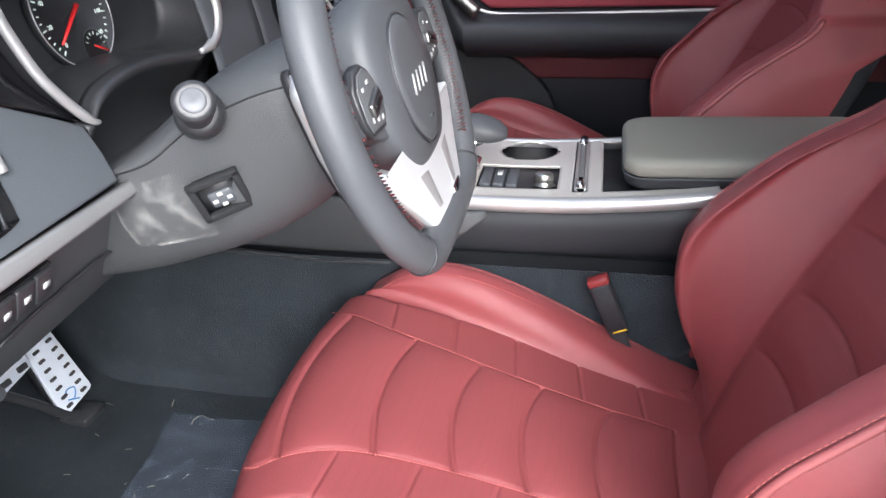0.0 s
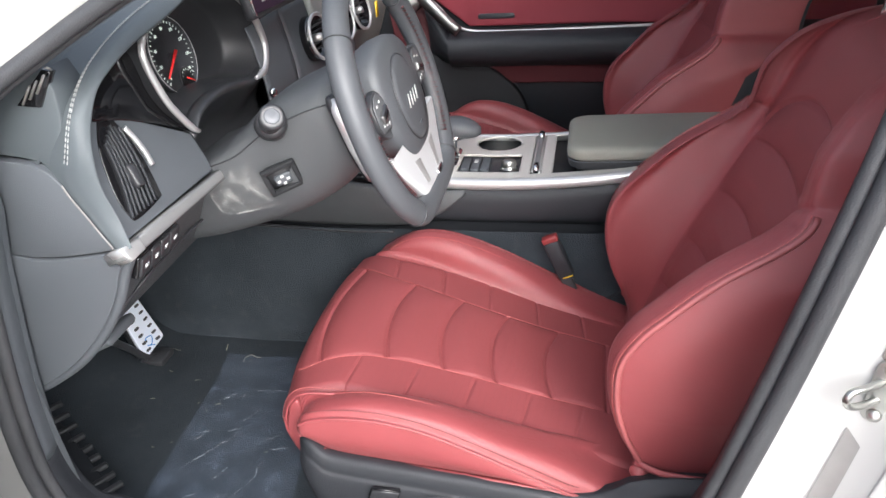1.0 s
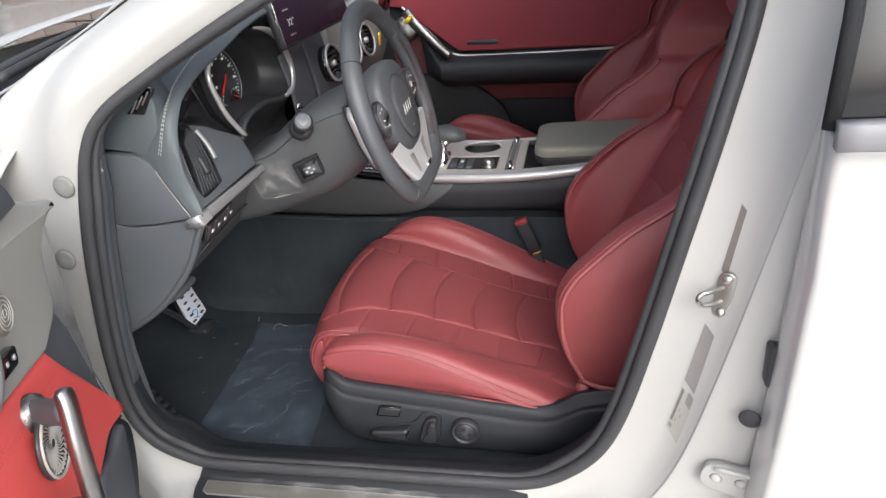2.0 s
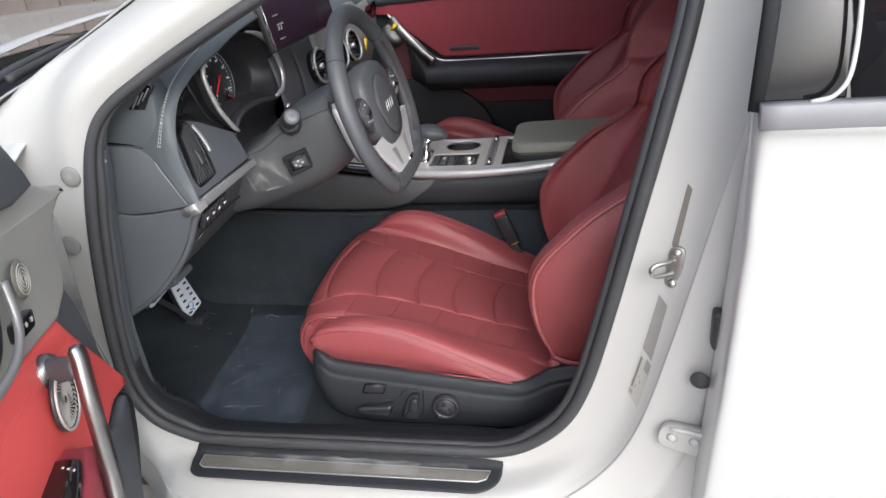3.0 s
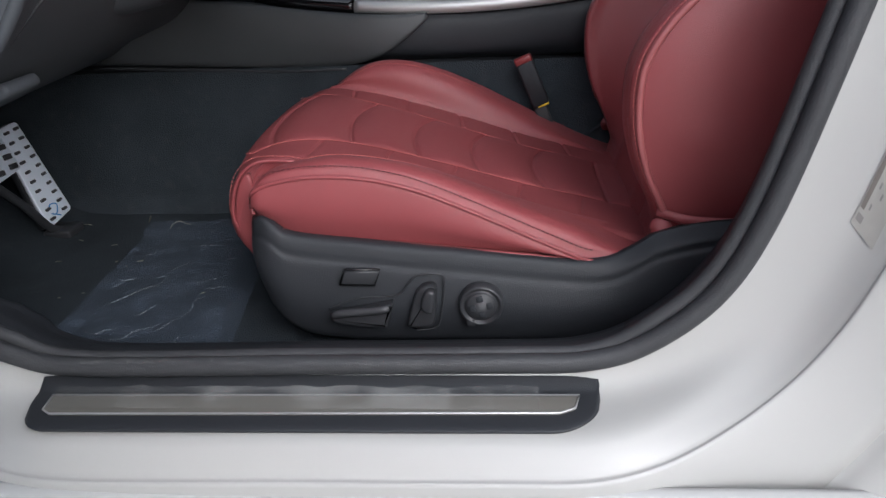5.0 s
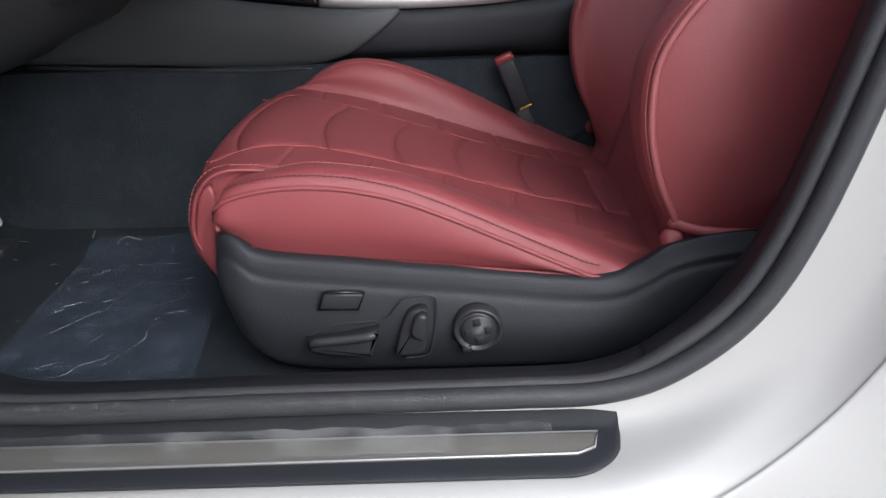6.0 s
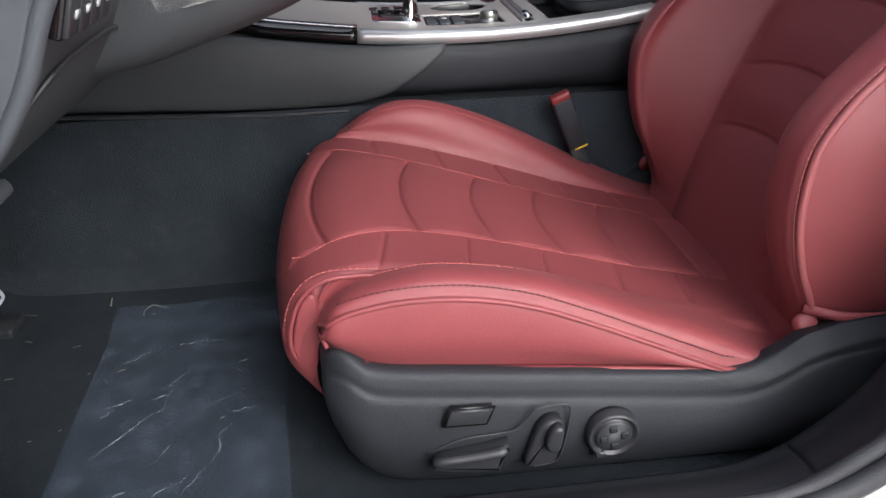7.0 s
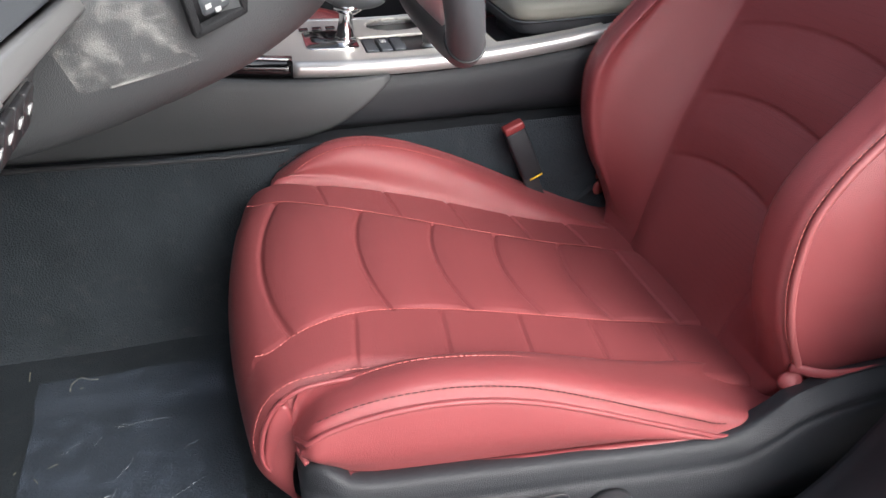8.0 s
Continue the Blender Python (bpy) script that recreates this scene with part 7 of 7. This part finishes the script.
for sg in (-1, 1):
    sp_ = crom([(sg * 0.070, 0.018), (sg * 0.110, 0.026), (sg * 0.160, 0.030), (sg * 0.163, -0.006), (sg * 0.120, -0.022), (sg * 0.078, -0.034)], 36, True)
    part("spoke", plate(sp_, lambda a, b, h: on_wheel(a, b, h + 0.012), 0.022, 0.004, segments=3), wheel_leather, wheel, "black side spoke")
    key = part("key_pad", plate([(sg * 0.104, 0.037), (sg * 0.092, 0.030), (sg * 0.079, 0.010), (sg * 0.082, -0.008), (sg * 0.093, -0.021), (sg * 0.130, -0.019), (sg * 0.137, -0.006), (sg * 0.136, 0.022), (sg * 0.122, 0.035)], lambda a, b, h: on_wheel(a, b, h + 0.0175), 0.010, 0.002), plastic_smooth, wheel, "dark-framed key pad")
    part("pad_face", plate([(sg * 0.104, 0.033), (sg * 0.095, 0.027), (sg * 0.084, 0.009), (sg * 0.086, -0.006), (sg * 0.095, -0.017), (sg * 0.128, -0.015), (sg * 0.133, -0.004), (sg * 0.131, 0.020), (sg * 0.120, 0.031)], lambda a, b, h: on_wheel(a, b, h + 0.0186), 0.003, 0.0008), key_grey, key, "dark grey keys")
    part("rocker", box(on_wheel(sg * 0.108, 0.004, 0.0205), (0.006, 0.030, 0.013), turn_of(tuple(ax), tuple(E2 + sg * 0.3 * E1)), 0.002), brushed, key, "grey metal rocker")
    part("rocker", box(on_wheel(sg * 0.108, 0.004, 0.0215), (0.006, 0.020, 0.006), turn_of(tuple(ax), tuple(E2 + sg * 0.3 * E1)), 0.0015), gloss_black, key, "black rocker")
    for k in range(3):
        part("mark", box(on_wheel(sg * (0.098 + 0.011 * k), -0.011 + 0.002 * k, 0.0189), (0.0008, 0.005, 0.004), turn_of(tuple(ax), tuple(E2))), white_ink, key)
    for k in range(2):
        part("mark", box(on_wheel(sg * (0.106 + 0.014 * k), 0.022 - 0.003 * k, 0.0189), (0.0008, 0.006, 0.003), turn_of(tuple(ax), tuple(E2))), white_ink, key)
low_spoke = crom([(-0.132, -0.050), (-0.100, -0.064), (-0.066, -0.074), (0.0, -0.084), (0.066, -0.074), (0.100, -0.064), (0.132, -0.050), (0.116, -0.080), (0.090, -0.108), (0.052, -0.146), (0.020, -0.152), (-0.020, -0.152), (-0.052, -0.146), (-0.090, -0.108), (-0.116, -0.080)], 90, True)
low_at = lambda a, b, h: on_wheel(a, b, h + 0.015 + 0.05 * max(0, -0.09 - b))
part("lower_spoke", plate(low_spoke, low_at, 0.014, 0.004, segments=3), bright_silver, wheel, "satin silver lower spoke")
for sg in (-1, 1):
    part("spoke_groove", plate([(sg * 0.030, -0.090), (sg * 0.058, -0.086), (sg * 0.040, -0.128), (sg * 0.026, -0.130)], lambda a, b, h: low_at(a, b, h + 0.0012), 0.003, 0.0006), silver, wheel, "polished facet of the spoke")
part("spoke_badge", plate([(0.018, -0.132), (0.048, -0.132), (0.044, -0.144), (0.016, -0.144)], lambda a, b, h: low_at(a, b, h + 0.002), 0.004, 0.0008), chrome, wheel, "small badge plate")
part("badge_mark", plate([(0.023, -0.135), (0.042, -0.135), (0.040, -0.141), (0.022, -0.141)], lambda a, b, h: low_at(a, b, h + 0.0026), 0.001, 0.0), gloss_black, wheel)
# emblem: plain slanted strokes
part("emblem", join(*[tube([on_wheel(a0, -0.019, 0.0292), on_wheel(a0 + 0.008, -0.001, 0.0292)], 0.0011, 6) for a0 in (-0.026, -0.012, 0.002, 0.016)]), silver, wheel, "plain silver emblem of slanted bars")
part("cover_mark", box(on_wheel(0.0, -0.048, 0.0284), (0.001, 0.012, 0.003), turn_of(tuple(ax), tuple(E2))), plastic_grey, wheel, "faint moulded mark")
for sg in (-1, 1):
    pd = crom([(sg * 0.080, 0.035), (sg * 0.120, 0.052), (sg * 0.135, 0.040), (sg * 0.130, -0.030), (sg * 0.112, -0.075), (sg * 0.098, -0.070), (sg * 0.090, -0.02)], 36, True)
    pad = part("shift_paddle", plate(pd, lambda a, b, h: on_wheel(a, b, h - 0.030), 0.008, 0.002), plastic_smooth, wheel, "black shift paddle")
    part("bright_edge", sweep([on_wheel(sg * a, b, -0.029) for a, b in ((0.130, 0.048), (0.137, 0.030), (0.134, -0.020), (0.124, -0.055), (0.114, -0.076))], ring(0.0022, 8, 0.006), tuple(ax)), silver, pad, "satin silver edge")

# ---- far door ----
far_door = thing("passenger_door", (0.2, 1.55, 0.36), "closed far car door with shaded red panel and silver line", "car door")
DY = 1.535
fdp = lambda a, b, h: (a, DY - h, b)
# Darker red than the open door's panel: cabin shade is in the colour.
part("upper_panel", plate([(-0.46, 1.00), (0.9, 1.06), (0.9, 0.80), (0.28, 0.822), (-0.12, 0.822), (-0.25, 0.925), (-0.29, 0.968), (-0.46, 0.985)], fdp, 0.04, 0.008, segments=3), leather_dark, far_door, "red upper panel darkened for cabin shade")
part("window_sill", sweep([(-0.46, DY + 0.01, 1.015), (0.9, DY + 0.01, 1.075)], ring(0.03, 12, 0.022)), plastic_grey, far_door, "dark window sill")
part("silver_line", tube(crom([(-0.292, DY - 0.012, 0.975), (-0.262, DY - 0.016, 0.945), (-0.20, DY - 0.022, 0.885), (-0.155, DY - 0.026, 0.838), (-0.12, DY - 0.028, 0.820), (-0.05, DY - 0.028, 0.8155), (0.10, DY - 0.028, 0.816), (0.30, DY - 0.028, 0.820), (0.6, DY - 0.026, 0.826)], 60), 0.0042, 8), silver, far_door, "thin silver line")
part("pull_handle", sweep(crom([(-0.275, DY - 0.035, 0.965), (-0.245, DY - 0.055, 0.93), (-0.19, DY - 0.066, 0.872), (-0.14, DY - 0.066, 0.825)], 24), ring(0.016, 12, 0.009), (0, 1, 0)), brushed, far_door, "satin pull handle")
part("armrest", grid([crom([(x, DY - 0.005, 0.818), (x, DY - 0.045, 0.815), (x, DY - 0.072, 0.795), (x, DY - 0.070, 0.755), (x, DY - 0.03, 0.722), (x, DY - 0.005, 0.715)], 18) for x in np.linspace(-0.17, 0.9, 30)]), plastic, far_door, "black armrest")
part("armrest_nose", grid([crom([(-0.17 - 0.09 * k, DY - 0.004, 0.818 + 0.11 * k), (-0.17 - 0.075 * k, DY - 0.045 + 0.02 * k, 0.812 + 0.09 * k), (-0.17 - 0.06 * k, DY - 0.072 + 0.045 * k, 0.79 + 0.05 * k), (-0.17 - 0.06 * k, DY - 0.070 + 0.05 * k, 0.755 + 0.03 * k), (-0.17 - 0.06 * k, DY - 0.005, 0.715 + 0.03 * k)], 18) for k in np.linspace(0, 1, 10)]), plastic, far_door, "black front of the armrest")
part("lower_insert", plate([(-0.35, 0.90), (-0.24, 0.90), (-0.16, 0.76), (0.9, 0.74), (0.9, 0.655), (-0.02, 0.66), (-0.10, 0.70), (-0.33, 0.72)], lambda a, b, h: (a, DY + 0.008 - h, b), 0.03, 0.006), leather_shaded, far_door, "red lower insert darkened as shade")
part("lower_panel", plate([(-0.60, 1.0), (0.9, 1.0), (0.9, 0.37), (-0.60, 0.37)], lambda a, b, h: (a, DY + 0.022 - h, b), 0.05, 0.0), plastic, far_door, "black lower panel")
part("map_pocket", plate(crom([(-0.30, 0.735), (-0.12, 0.722), (-0.04, 0.69), (0.03, 0.60), (0.04, 0.42), (-0.30, 0.42)], 40, True), lambda a, b, h: (a, DY - 0.012 - h, b), 0.03, 0.003), plastic_dull, far_door, "black map pocket")
part("speaker", lathe([(0, 0.006), (0.036, 0.005), (0.040, 0.001), (0.041, 0)], (-0.285, DY - 0.008, 0.905), (0, -1, 0), 30), brushed, far_door, "round grey speaker grille")
part("switch_slot", plate(rounded(0.10, 0.014, 0.006, 4, -0.045, 0.850), lambda a, b, h: (a, DY - h - 0.003, b), 0.006, 0.002), plastic_smooth, far_door, "dark slot in the red panel")

part("tag", box((-0.262, DY - 0.064, 0.944), (0.012, 0.003, 0.030), turn_of((0.7, 0, -0.7), (-0.7, 0, -0.7))), yellow_ink, far_door, "small yellow tag")

# ---- brick joints of the wall behind, last ----
def brick_mesh(w, h, d):
    me = bpy.data.meshes.new("brick")
    bm = box((0, 0, 0), (w, d, h), None, 0.012, 1)
    bm.to_mesh(me)
    bm.free()
    me.materials.append(brick_mat)
    return me


bk = brick_mesh(0.39, 0.19, 0.06)
for r in range(12):
    for c in range(22):
        x = -9.6 + 0.40 * c + (0.2 if r % 2 else 0)
        if -7.7 < x < -5.85:
            continue
        ob = new("brick", bk)
        ob.parent = wall
        ob.location = (x, 6.24, 0.11 + 0.20 * r)
